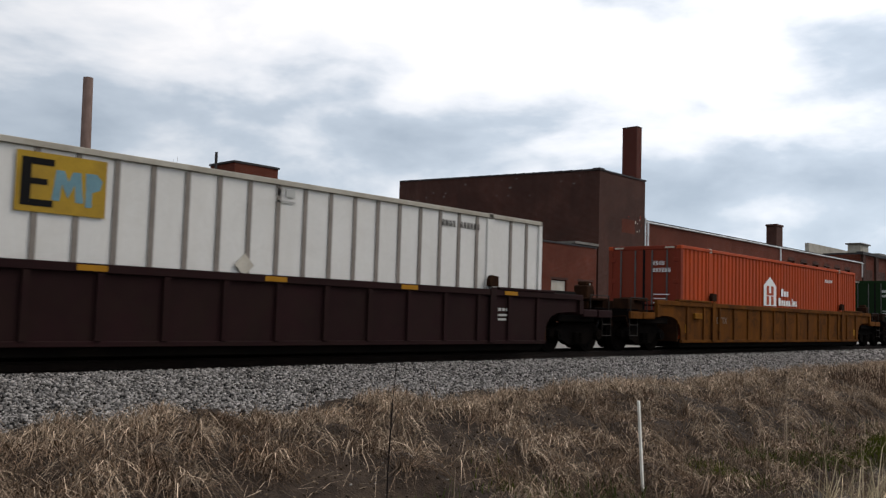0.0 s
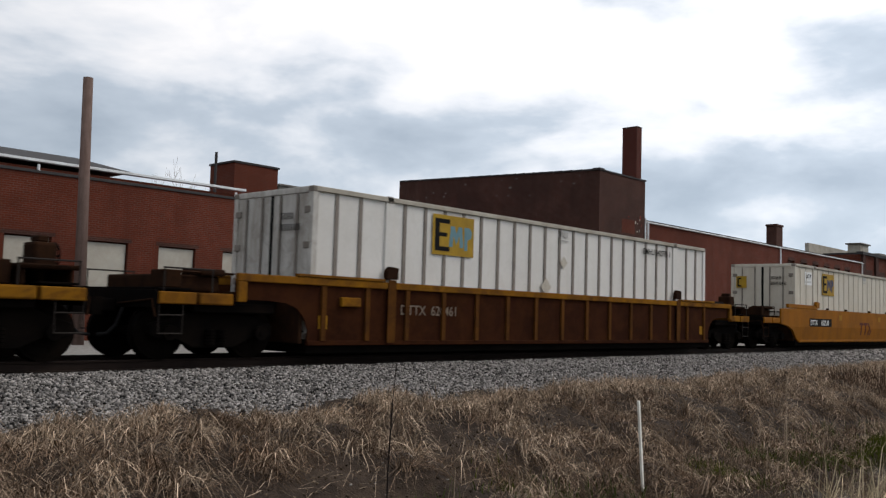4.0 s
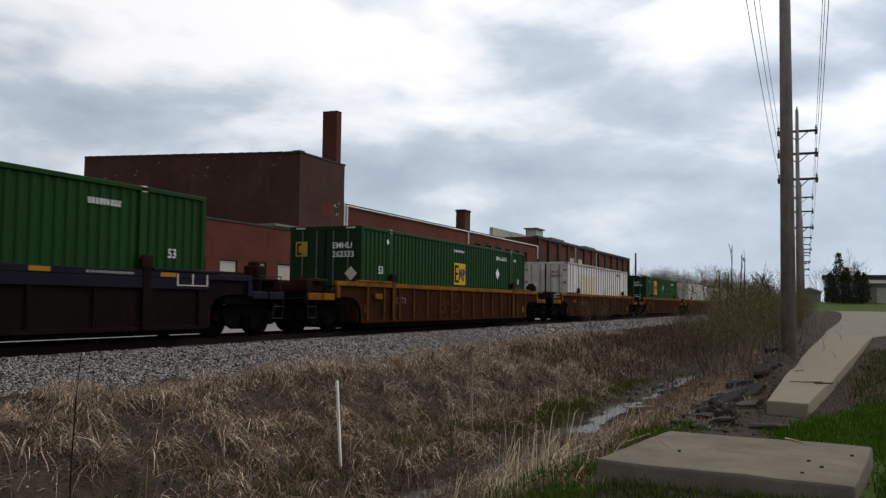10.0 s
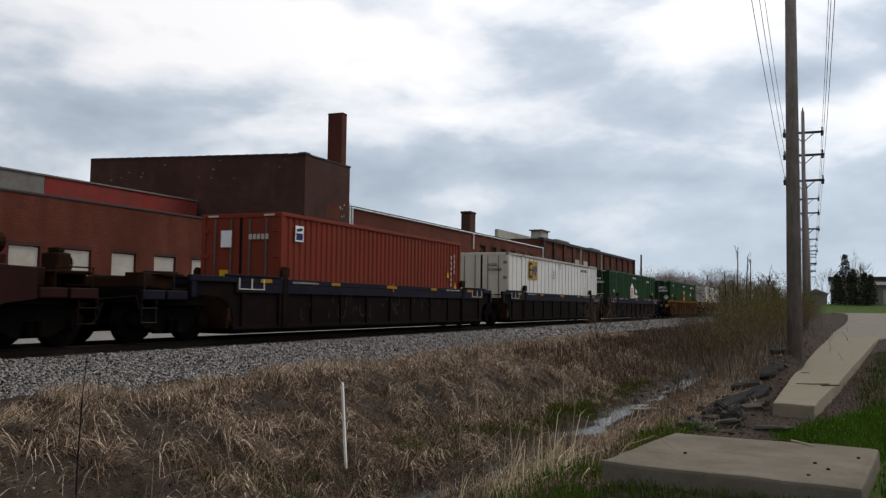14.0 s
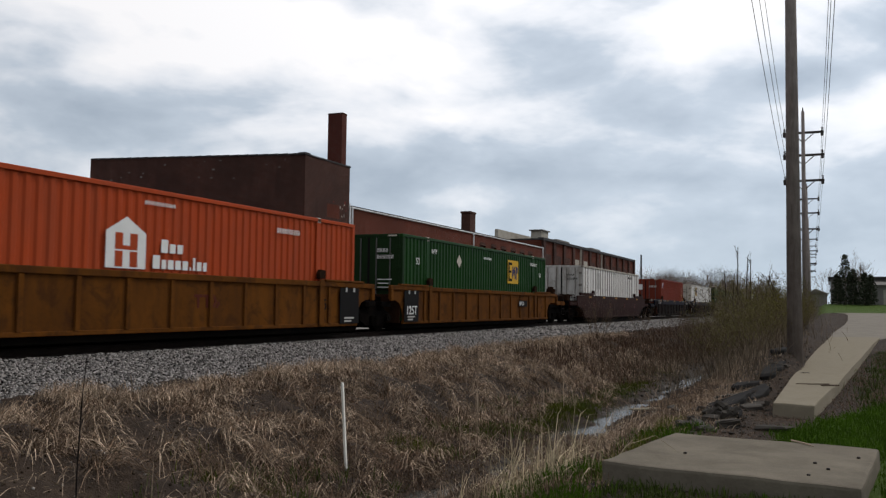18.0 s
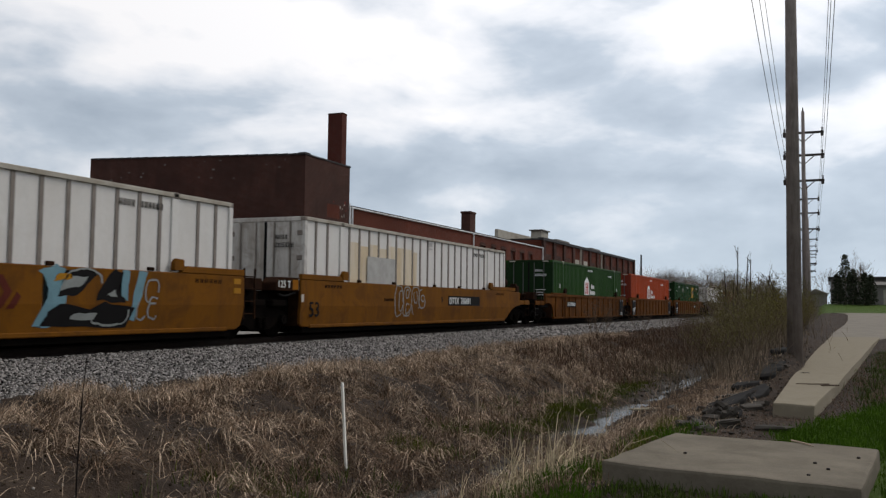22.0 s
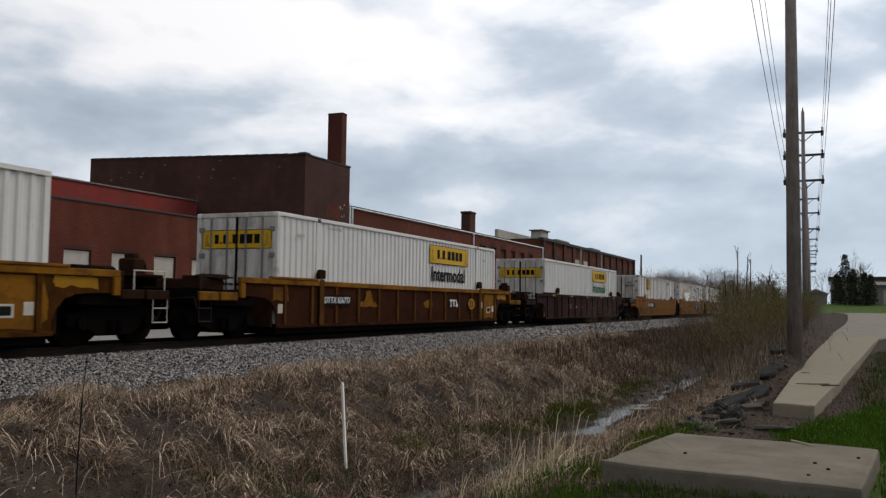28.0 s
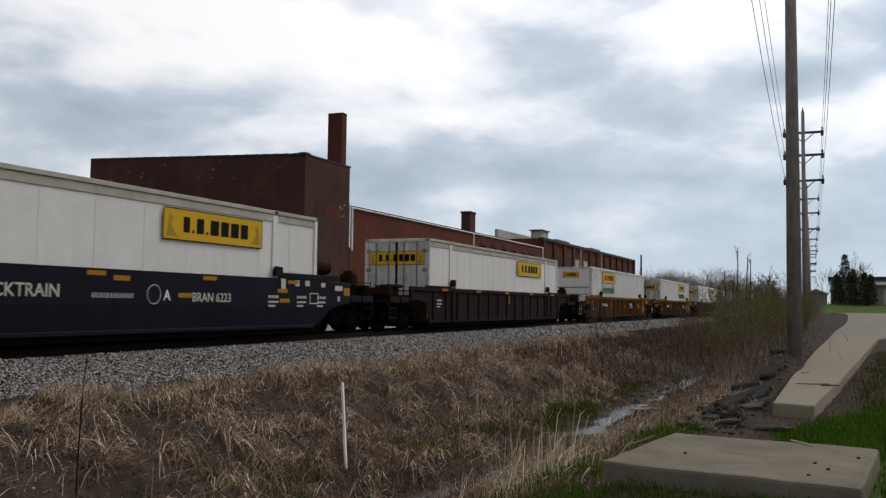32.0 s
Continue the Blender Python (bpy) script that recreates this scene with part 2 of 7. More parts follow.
    "concrete_tan": material("weathered_tan_concrete", (0.208, 0.178, 0.130), 0.92, scale=2.6, vary=0.10, dirt=(0.150, 0.124, 0.086), dirt_amt=0.5, dirt_scale=2.6, bump=0.25, bump_scale=40),
    "wood": material("weathered_pole_wood", (0.215, 0.184, 0.168), 0.9, scale=2.5, vary=0.25, dirt=(0.10, 0.082, 0.074), dirt_amt=0.6, streak=True, dirt_scale=9, bump=0.4, bump_scale=30),
    "arm_wood": material("dark_crossarm_wood", (0.048, 0.042, 0.038), 0.9, scale=2.5, vary=0.25),
    "brush": material("red_brown_brush", (0.088, 0.054, 0.036), 0.95, vary=0.35, island=0.6, spec=0.1),
    "wood_red": material("creosoted_pole_wood", (0.135, 0.092, 0.078), 0.9, scale=2.5, vary=0.25, dirt=(0.08, 0.05, 0.04), dirt_amt=0.6, streak=True, dirt_scale=9),
    "tie": material("creosoted_tie_wood", (0.05, 0.042, 0.036), 0.9, scale=4, vary=0.3),
    "rail": material("rusty_rail_steel", (0.014, 0.009, 0.007), 0.7, vary=0.3),
    "bark": material("grey_bark", (0.13, 0.105, 0.085), 0.95, scale=6, vary=0.3),
    "twig": material("bare_twigs", (0.098, 0.070, 0.050), 0.95, vary=0.3, island=0.4),
    # bed is darker than the loose stones, so the gaps between them come out dark
    "bed": material("dark_ballast_bed", (0.085, 0.08, 0.078), 0.95, scale=9, vary=0.5, bump=0.6, bump_scale=18),
    "rail_grey": material("dull_grey_handrail", (0.020, 0.016, 0.014), 0.7, vary=0.3),
    "weed": material("dead_weed_stalks", (0.15, 0.114, 0.078), 0.95, vary=0.35, island=0.6, spec=0.1),
    "faint": material("faded_spray_paint", (0.026, 0.021, 0.019), 0.8, vary=0.3),
    "bud": material("spring_buds", (0.124, 0.110, 0.033), 0.9, vary=0.3, island=0.4),
    "bud_yellow": material("yellow_green_leaves", (0.12, 0.105, 0.018), 0.9, vary=0.3, island=0.4),
    "evergreen": material("evergreen_foliage", (0.038, 0.044, 0.027), 0.9, vary=0.3, island=0.4),
    "straw": material("dry_straw_grass", (0.4444, 0.3374, 0.2422), 0.9, scale=1.2, vary=0.4, island=0.75, spec=0.1, dirt=(0.1674, 0.1184, 0.07986), dirt_amt=0.75, dirt_scale=1.1),
    "straw_dark": material("matted_dead_grass", (0.1352, 0.09016, 0.06182), 0.95, scale=0.8, vary=0.35, island=0.6, spec=0.2),
    "blade": material("green_grass_blades", (0.0460, 0.0933, 0.0042), 0.85, scale=0.8, vary=0.3, island=0.35, spec=0.1),
    "moss_green": material("damp_green_growth", (0.060, 0.068, 0.008), 0.9, scale=0.8, vary=0.35, island=0.5, spec=0.1),
    "reed": material("bleached_reeds", (0.46, 0.37, 0.24), 0.9, scale=0.8, vary=0.3, island=0.5, spec=0.1),
    "blade_yellow": material("yellow_green_grass", (0.115, 0.115, 0.022), 0.9, scale=0.8, vary=0.3, island=0.4, spec=0.1),
    "blade_dull": material("dull_green_grass", (0.042, 0.062, 0.010), 0.9, scale=0.8, vary=0.3, island=0.5, spec=0.1),
    "clod": material("soil_clods", (0.08625, 0.06325, 0.0437), 0.95, scale=4, vary=0.4, island=0.8, spec=0.05),
    "wire": material("cable_black", (0.02, 0.02, 0.02), 0.6),
    "insulator": material("glazed_insulator", (0.06, 0.05, 0.05), 0.25, vary=0.1),
    "stake": material("white_stake_paint", (0.72, 0.70, 0.64), 0.7, vary=0.1, dirt=(0.4, 0.35, 0.27), dirt_amt=0.4),
    "stone": material("crushed_limestone", (0.1909, 0.1754, 0.1634), 0.9, scale=4, vary=0.25, island=0.97),
    "pebble": material("pale_pebbles", (0.30, 0.27, 0.24), 0.9, scale=4, vary=0.25, island=0.5),
    "rubble": material("broken_concrete", (0.050, 0.0435, 0.0368), 0.95, scale=3, vary=0.3, island=0.4),
    "old_asphalt": material("crumbling_asphalt", (0.020, 0.0185, 0.0175), 0.95, scale=3, vary=0.35),
    "asphalt": material("road_gravel", (0.185, 0.163, 0.135), 0.95, scale=1.0, vary=0.2, bump=0.3),
    "far_wood": material("hazy_far_branches", (0.15, 0.12, 0.10), 0.95, vary=0.3, island=0.35),
}


# ---- mesh helpers ----
def box(bm, x0, x1, y0, y1, z0, z1):
    vs = [bm.verts.new((x, y, z)) for z in (z0, z1) for y in (y0, y1) for x in (x0, x1)]
    for f in ((0, 2, 3, 1), (4, 5, 7, 6), (0, 1, 5, 4), (2, 6, 7, 3), (0, 4, 6, 2), (1, 3, 7, 5)):
        bm.faces.new([vs[i] for i in f])
    return bm


def slab(bm, outline, y0, y1):
    """A plate: an outline in x and z, given anticlockwise, from y0 to y1."""
    a = [bm.verts.new((x, y0, z)) for x, z in outline]
    b = [bm.verts.new((x, y1, z)) for x, z in outline]
    bm.faces.new(a)
    bm.faces.new(b[::-1])
    for i in range(len(a)):
        j = (i + 1) % len(a)
        bm.faces.new((a[j], a[i], b[i], b[j]))
    return bm


def rod(bm, p, q, r, n=8, r2=None):
    p, q = Vector(p), Vector(q)
    side = (q - p).to_track_quat("Z", "Y").to_matrix()
    rings = []
    for c, rr in ((p, r), (q, r if r2 is None else r2)):
        rings.append([bm.verts.new(c + side @ Vector((rr * math.cos(2 * math.pi * i / n), rr * math.sin(2 * math.pi * i / n), 0))) for i in range(n)])
    for i in range(n):
        j = (i + 1) % n
        bm.faces.new((rings[0][i], rings[0][j], rings[1][j], rings[1][i]))
    bm.faces.new(rings[0][::-1])
    bm.faces.new(rings[1])
    return bm


def bevel(bm, w=0.01, seg=1):
    bmesh.ops.bevel(bm, geom=bm.edges[:], offset=w, segments=seg, affect="EDGES", profile=0.6)
    return bm


MESHES = {}


def mesh_of(key, build, mat, smooth=False):
    """One mesh for each key, shared by alike pieces."""
    full = (key, mat)
    if full not in MESHES:
        bm = bmesh.new()
        build(bm)
        bmesh.ops.recalc_face_normals(bm, faces=bm.faces[:])
        me = bpy.data.meshes.new(str(key) if isinstance(key, str) else str(key[0]))
        bm.to_mesh(me)
        bm.free()
        me.materials.append(M[mat])
        if smooth:
            me.shade_smooth()
        MESHES[full] = me
    return MESHES[full]


def piece(name, key, build, mat, parent, at=None, label="", smooth=False):
    """A part on a shared mesh, under a thing or another part."""
    ob = new(name, mesh_of(key, build, mat, smooth))
    ob.parent = parent
    if at is not None:
        ob.matrix_basis = at
    return tagged(ob, label)


def part(name, bm, mat, parent, label="", smooth=False):
    bmesh.ops.recalc_face_normals(bm, faces=bm.faces[:])
    me = bpy.data.meshes.new(name)
    bm.to_mesh(me)
    bm.free()
    me.materials.append(M[mat])
    if smooth:
        me.shade_smooth()
    ob = new(name, me)
    ob.parent = parent
    return tagged(ob, label)


def solo(name, bm, mat, label, category, group="", kind="", smooth=False):
    return tagged(part(name, bm, mat, None, "", smooth), label, category, group, kind)


def lettering(text, size, mat, parent, at, name="lettering"):
    """Raised words in the built-in font, 4 mm thick; at is the pose of their left foot, reading along x."""
    key = ("text", text, size)
    if (key, mat) not in MESHES:
        cu = bpy.data.curves.new("text", "FONT")
        cu.body, cu.size, cu.extrude = text, size, 0.002
        cu.resolution_u, cu.offset = 3, (0.022 if text == "Intermodal" else 0.010) * size
        ob = bpy.data.objects.new("text", cu)
        scene.collection.objects.link(ob)
        me = bpy.data.meshes.new_from_object(ob.evaluated_get(bpy.context.evaluated_depsgraph_get()))
        bpy.data.objects.remove(ob)
        me.materials.clear()
        me.materials.append(M[mat])
        MESHES[(key, mat)] = me
    ob = new(name, MESHES[(key, mat)])
    ob.parent = parent
    ob.matrix_basis = at
    return ob


def face_y(x, y, z):
    """A pose on a side that faces -y: x to the right, z up."""
    return pose(x, y, z, 90, 0, 0)


def face_x(x, y, z):
    """A pose on an end that faces -x."""
    return pose(x, y, z, 90, 0, -90)


def bars(bm, x, z, widths, h, gap=0.05, y=0.0, t=0.004):
    """A row of plain bars in place of unreadable marks, standing out towards -y."""
    for w in widths:
        box(bm, x, x + w, y - t, y, z, z + h)
        x += w + gap
    return x


# ---- containers ----
CW, CH = 2.59, 2.90
FRONT_Y = -CW / 2


def corrugated(bm, x0, x1, y, out, z0, z1, pitch=0.278, depth=0.036):
    """A folded steel wall between x0 and x1 whose outer ribs lie at y; out: -1 towards -y."""
    n = max(1, round((x1 - x0) / pitch))
    p = (x1 - x0) / n
    line = []
    for i in range(n):
        a = x0 + i * p
        line += [(a, y), (a + p * 0.34, y), (a + p * 0.5, y - out * depth), (a + p * 0.84, y - out * depth)]
    line.append((x1, y))
    lo = [bm.verts.new((px, py, z0)) for px, py in line]
    hi = [bm.verts.new((px, py, z1)) for px, py in line]
    for i in range(len(line) - 1):
        bm.faces.new((lo[i], lo[i + 1], hi[i + 1], hi[i]))


def emblem(parent, x, y, z, size, faded=""):
    """The yellow owner's sign: a tall dark shape and blue shapes on a yellow field; the old ones are wider than tall."""
    s, t = size, size * (0.80 if faded else 0.90)
    sign = piece("sign", ("emblem", s, t), lambda bm: box(bm, 0, 1.24 * s, -0.005, 0, 0, t), "sign_gold" if faded else "sign_yellow", parent, pose(x, y, z + 0.6 * (s - t) * (1 if faded else 0.5)), "yellow sign with dark and blue shapes")
    def dark(bm):
        box(bm, 0.07 * s, 0.20 * s, -0.004, 0, 0.10 * t, 0.9 * t)
        box(bm, 0.202 * s, 0.50 * s, -0.004, 0, 0.79 * t, 0.9 * t)
        box(bm, 0.202 * s, 0.42 * s, -0.004, 0, 0.46 * t, 0.56 * t)
        box(bm, 0.202 * s, 0.50 * s, -0.004, 0, 0.10 * t, 0.21 * t)
    piece("mark", ("emblem_dark", s, t), dark, "ink", sign, pose(0, -0.0055, 0))
    if faded != "bare":
        def blue(bm):
            slab(bm, [(px * s, pz * t) for px, pz in ((0.48, 0.22), (0.59, 0.22), (0.61, 0.52), (0.70, 0.28), (0.79, 0.52), (0.81, 0.22), (0.92, 0.22), (0.87, 0.74), (0.76, 0.74), (0.70, 0.56), (0.64, 0.74), (0.53, 0.74))], -0.004, 0)
            slab(bm, [(px * s, pz * t) for px, pz in ((0.95, 0.16), (1.04, 0.16), (1.04, 0.42), (1.15, 0.48), (1.18, 0.64), (1.09, 0.75), (0.94, 0.75))], -0.004, 0)
            bmesh.ops.triangulate(bm, faces=bm.faces[:])
        piece("mark", ("emblem_blue", s, t), blue, {"": "ink_blue", "dim": "ink_dim_blue"}.get(faded, "ink_pale_blue"), sign, pose(0, -0.0055, 0))


def house_mark(parent, x, y, z, h, bar_mat):
    """A white house outline with two posts and a crossbar, and pale blocks in two rows beside it."""
    w = 1.06 * h
    sign = piece("sign", ("house", h), lambda bm: slab(bm, [(0, 0), (w, 0), (w, 0.7 * h), (0.5 * w, h), (0, 0.7 * h)], -0.005, 0), "ink_white", parent, pose(x, y, z), "white house-shaped mark")
    def posts(bm):
        for a in (0.22, 0.59):
            box(bm, a * w, (a + 0.19) * w, -0.004, 0, 0.03 * h, 0.33 * h)
            box(bm, a * w, (a + 0.19) * w, -0.004, 0, 0.36 * h, 0.68 * h)
        box(bm, 0.411 * w, 0.589 * w, -0.004, 0, 0.36 * h, 0.44 * h)
    piece("mark", ("house_posts", h), posts, bar_mat, sign, pose(0, -0.0055, 0))
    def blocks(bm):
        rows = [(0.36, 1.42 * w, (0.2, 0.17, 0.17)), (0.03, 1.2 * w, (0.2, 0.13, 0.17, 0.17, 0.17) + (() if bar_mat == "ink_red" else (0.05, 0.07, 0.15, 0.12)))]
        for row, bx, widths in rows:
            for i, bw in enumerate(widths):
                tall = 0.07 if bw < 0.06 else 0.27 if i == 0 or bw < 0.1 else 0.19
                box(bm, bx, bx + bw * h, -0.004, 0, row * h, (row + tall) * h)
                bx += (bw + 0.055) * h
    piece("mark", ("house_blocks", h, bar_mat == "ink_red"), blocks, "ink_white", parent, pose(x, y, z))


def banner(parent, at, w, h):
    """The wide yellow owner's panel with a dark edge, a row of dark blocks and two corner flourishes."""
    sign = piece("sign", ("banner", w, h), lambda bm: box(bm, 0, w, -0.005, 0, 0, h), "sign_yellow", parent, at, "wide yellow panel with black marks")
    def marks(bm):
        e = 0.03 * h
        for a in ((0, w, 0, e), (0, w, h - e, h), (0, e, e, h - e), (w - e, w, e, h - e)):
            box(bm, a[0], a[1], -0.003, 0, a[2], a[3])
        bx = 0.18 * w
        for bw in (0.06, 0.02, 0.07, 0.02, 0.085, 0.08, 0.085, 0.08):
            if bw < 0.03:
                box(bm, bx, bx + bw * w, -0.003, 0, 0.27 * h, 0.36 * h)
            else:
                box(bm, bx, bx + bw * w, -0.003, 0, 0.27 * h, 0.76 * h)
            bx += bw * w + 0.022 * w
    piece("mark", ("banner_marks", w, h), marks, "ink", sign, pose(0, -0.0055, 0))
    def scrolls(bm):
        slab(bm, [(0.03 * w, 0.12 * h), (0.13 * w, 0.12 * h), (0.10 * w, 0.26 * h), (0.07 * w, 0.5 * h), (0.09 * w, 0.72 * h), (0.05 * w, 0.8 * h)], -0.003, 0)
        slab(bm, [(0.87 * w, 0.12 * h), (0.97 * w, 0.12 * h), (0.95 * w, 0.8 * h), (0.91 * w, 0.72 * h), (0.93 * w, 0.5 * h), (0.90 * w, 0.26 * h)], -0.003, 0)
    piece("mark", ("banner_scrolls", w, h), scrolls, "sign_gold", sign, pose(0, -0.0055, 0), "darker gold scrolls")


def plate_text(parent, text, x, z, h, mat="ink_white", y=None):
    """Readable marks on a side; h: the height of the capitals."""
    return lettering(text, h / 0.70, mat, parent, face_y(x, (FRONT_Y - 0.003) if y is None else y, z), "marks")


def row_marks(parent, x, z, n, h, mat="ink_white", w=0.0, y=None, seed=1):
    """A row of plain bars of the size of unreadable characters."""
    w = w or h * 0.62
    yy = (FRONT_Y - 0.001) if y is None else y
    piece("marks", ("row", n, h, w), lambda bm: [bars(bm, 1.35 * w * i, 0, [0.3 * w, 0.3 * w], h, 0.25 * w) for i in range(n)], mat, parent, pose(x, yy, z))


def diamond(parent, x, z, r, mat="ink_white"):
    piece("placard", ("diamond", r), lambda bm: slab(bm, [(0, -r), (r, 0), (0, r), (-r, 0)], -0.005, 0), mat, parent, pose(x, FRONT_Y - 0.001, z), "pale diamond placard")


def door_marks(parent, mat, length=16.15):
    """Rows of marks on the doors at the rear end."""
    def rows(bm):
        for row, n in ((2.28, 4), (2.06, 6)):
            for i in range(n):
                px = 0.36 + 0.105 * i
                box(bm, px, px + 0.022, -0.004, 0, row, row + 0.13)
                box(bm, px + 0.046, px + 0.068, -0.004, 0, row, row + 0.13)
        if mat != "ink":
            for zz, w in ((1.35, 0.55), (1.22, 0.42), (1.09, 0.5)):
                bars(bm, 0.38, zz, [w], 0.028)
    piece("door_marks", ("door_marks", mat == "ink"), rows, mat, parent, pose(-length / 2 - 0.036, 0, 0, 0, 0, -90))


def residue(parent, x0, x1, z0, z1):
    """Tan glue stains left on the panels where a large sign was peeled off."""
    step = 16.15 / 26
    i = math.ceil((x0 + 8.075) / step)
    xs = [x0] + [-8.075 + step * k for k in range(i, 27) if x0 < -8.075 + step * k < x1] + [x1]
    rnd = random.Random(int(x0 * 100))
    for a, b2 in zip(xs, xs[1:]):
        if b2 - a > 0.12:
            w, h = round(b2 - a - 0.1, 3), round(z1 - z0 + rnd.uniform(-0.06, 0.06), 3)
            piece("residue", ("residue", w, h), lambda bm: box(bm, 0, w, -0.004, 0, 0, h), "smear", parent, pose(a + 0.05, FRONT_Y + 0.048, z0), "tan glue stains")


def container(style, paint, label, x, length=16.15, door_paint=None, group="containers on the train", plain_end=False):
    """A container that stands in its well, rear doors towards -x; x: its middle at the clip's start."""
    ob = tagged(new("container"), label, "container", group)
    hl, hw = length / 2, CW / 2
    # green boxes get an end paint that already holds the shade of that face
    door_paint = door_paint or {"green": "green_door_shaded", "green_dark": "green_door_shaded", "white": "white_door"}.get(paint, paint)
    L = round(length, 2)
    # bottom and top rails, floor, roof
    for s, nm in ((-1, "near"), (1, "far")):
        piece("bottom_rail", ("bottom_rail", L), lambda bm: bevel(box(bm, -hl + 0.08, hl - 0.08, -0.05, 0.05, 0, 0.16)), paint, ob, pose(0, s * (hw - 0.05), 0))
        piece("top_rail", ("top_rail", L), lambda bm: bevel(box(bm, -hl + 0.08, hl - 0.08, -0.035, 0.035, 0, 0.10)), "grime" if style in ("plate", "seam", "smooth") else paint, ob, pose(0, s * (hw - 0.03), CH - 0.10))
    piece("floor", ("floor", L), lambda bm: box(bm, -hl + 0.06, hl - 0.06, -hw + 0.11, hw - 0.11, 0.08, 0.14), "steel", ob)
    def roof(bm):
        n = 24
        for i in range(n):
            a, b = -hl + 0.12 + (length - 0.24) * i / n, -hl + 0.12 + (length - 0.24) * (i + 1) / n
            box(bm, a, b - 0.06, -hw + 0.07, hw - 0.07, CH - 0.03, CH - 0.012)
            box(bm, b - 0.06, b, -hw + 0.07, hw - 0.07, CH - 0.04, CH - 0.025)
    piece("roof", ("roof", L), roof, paint, ob)
    # walls
    y = hw - 0.03
    z0, z1 = 0.16, CH - 0.10
    for s in (-1, 1):
        if style == "corrugated":
            piece("side_wall", ("corr", L, s), lambda bm: corrugated(bm, -hl + 0.14, hl - 0.14, s * y, s, z0, z1), paint, ob)
        else:
            piece("side_wall", ("flat", L, s), lambda bm: box(bm, -hl + 0.14, hl - 0.14, min(s * (y - 0.02), s * (y - 0.05)), max(s * (y - 0.02), s * (y - 0.05)), z0, z1), paint, ob)
    def front(bm):
        box(bm, hl - 0.06, hl - 0.03, -hw + 0.14, hw - 0.14, 0.14, CH - 0.1)
        for i in range(7):
            zz = 0.3 + i * 0.36
            box(bm, hl - 0.03, hl - 0.01, -hw + 0.2, hw - 0.2, zz, zz + 0.1)
    piece("front_wall", ("front", L), front, paint, ob)
    # corner and lifting posts with castings
    for s in (-1, 1):
        for e in (-1, 1):
            piece("corner_post", "corner_post", lambda bm: bevel(box(bm, -0.07, 0.07, -0.07, 0.07, 0.1, CH - 0.1)), door_paint if e < 0 else paint, ob, pose(e * (hl - 0.075), s * (hw - 0.075), 0))
            for zz in (0.0, CH - 0.12):
                piece("corner_casting", "casting", lambda bm: bevel(box(bm, -0.09, 0.09, -0.08, 0.08, 0, 0.12), 0.015), "seam" if style in ("seam", "smooth", "plate") else paint, ob, pose(e * (hl - 0.09), s * (hw - 0.079), zz))
            if length > 13:
                piece("lifting_post", "lifting_post", lambda bm: bevel(box(bm, -0.11, 0.11, -0.02, 0.03, 0.1, CH - 0.06)), paint, ob, pose(e * 6.05, s * (hw - 0.03), 0))
                piece("corner_casting", "casting2", lambda bm: bevel(box(bm, -0.09, 0.09, -0.05, 0.05, 0, 0.14), 0.015), "seam" if paint in ("white", "cream") else "ink_cream", ob, pose(e * 6.05, s * (hw - 0.045), CH - 0.125))
    if style in ("seam", "smooth"):
        n = 26
        for i in range(1, n):
            px = -hl + length * i / n
            if abs(abs(px) - 6.05) < 0.2:
                continue
            if style == "seam":
                piece("side_post", "side_post", lambda bm: box(bm, -0.045, 0.045, -0.016, 0.012, 0.17, CH - 0.1), "seam", ob, pose(px, -y + 0.012, 0))
            else:
                piece("side_post", "thin_post", lambda bm: box(bm, -0.022, 0.022, -0.014, 0.012, 0.17, CH - 0.1), paint, ob, pose(px, -y + 0.012, 0))
    # rear doors with locking bars and hinges
    if plain_end:
        wall = piece("end_wall", ("plain_end", L), lambda bm: box(bm, -hl + 0.03, -hl + 0.06, -hw + 0.14, hw - 0.14, 0.14, CH - 0.1), paint, ob, None, "end wall with horizontal ribs")
        for i in range(4):
            piece("end_rib", "end_rib", lambda bm: slab(bm, [(-0.03, 0), (0, -0.01), (0, 0.05), (-0.03, 0.04)], -hw + 0.2, hw - 0.2), "seam", wall, pose(-hl + 0.029, 0, 0.4 + i * 0.42))
    for s in () if plain_end else (-1, 1):
        door = piece("door", ("door", s), lambda bm: bevel(box(bm, -0.03, 0.0, 0.02 if s > 0 else -hw + 0.15, hw - 0.15 if s > 0 else -0.02, 0.16, CH - 0.12), 0.006), door_paint, ob, pose(-hl + 0.06, 0, 0))
        for k in (0.30, 0.82):
            piece("locking_bar", "locking_bar", lambda bm: rod(bm, (0, 0, 0.12), (0, 0, CH - 0.14), 0.024), "seam" if paint in ("white", "cream") else "bar_grey", door, pose(-0.06, s * k, 0))
            piece("handle", "handle", lambda bm: box(bm, -0.02, 0.0, -0.24, 0.24, 0, 0.04), "steel", door, pose(-0.085, s * k, 1.0))
        for k in range(4):
            piece("hinge", "hinge", lambda bm: bevel(box(bm, -0.035, 0, -0.09, 0.09, 0, 0.13)), "seam" if paint in ("white", "cream") else door_paint, door, pose(-0.03, s * (hw - 0.17), 0.35 + k * 0.68))
        piece("gasket", ("gasket", s), lambda bm: box(bm, -0.012, 0, -0.02, 0.02, 0.16, CH - 0.12), "ink", door, pose(-0.03, s * 0.022, 0))
    for zz, nm in ((0.0, "door_sill"), (CH - 0.12, "door_header")):
        piece(nm, nm, lambda bm: bevel(box(bm, -0.05, 0.06, -hw + 0.16, hw - 0.16, 0, 0.12)), door_paint, ob, pose(-hl + 0.06, 0, zz))
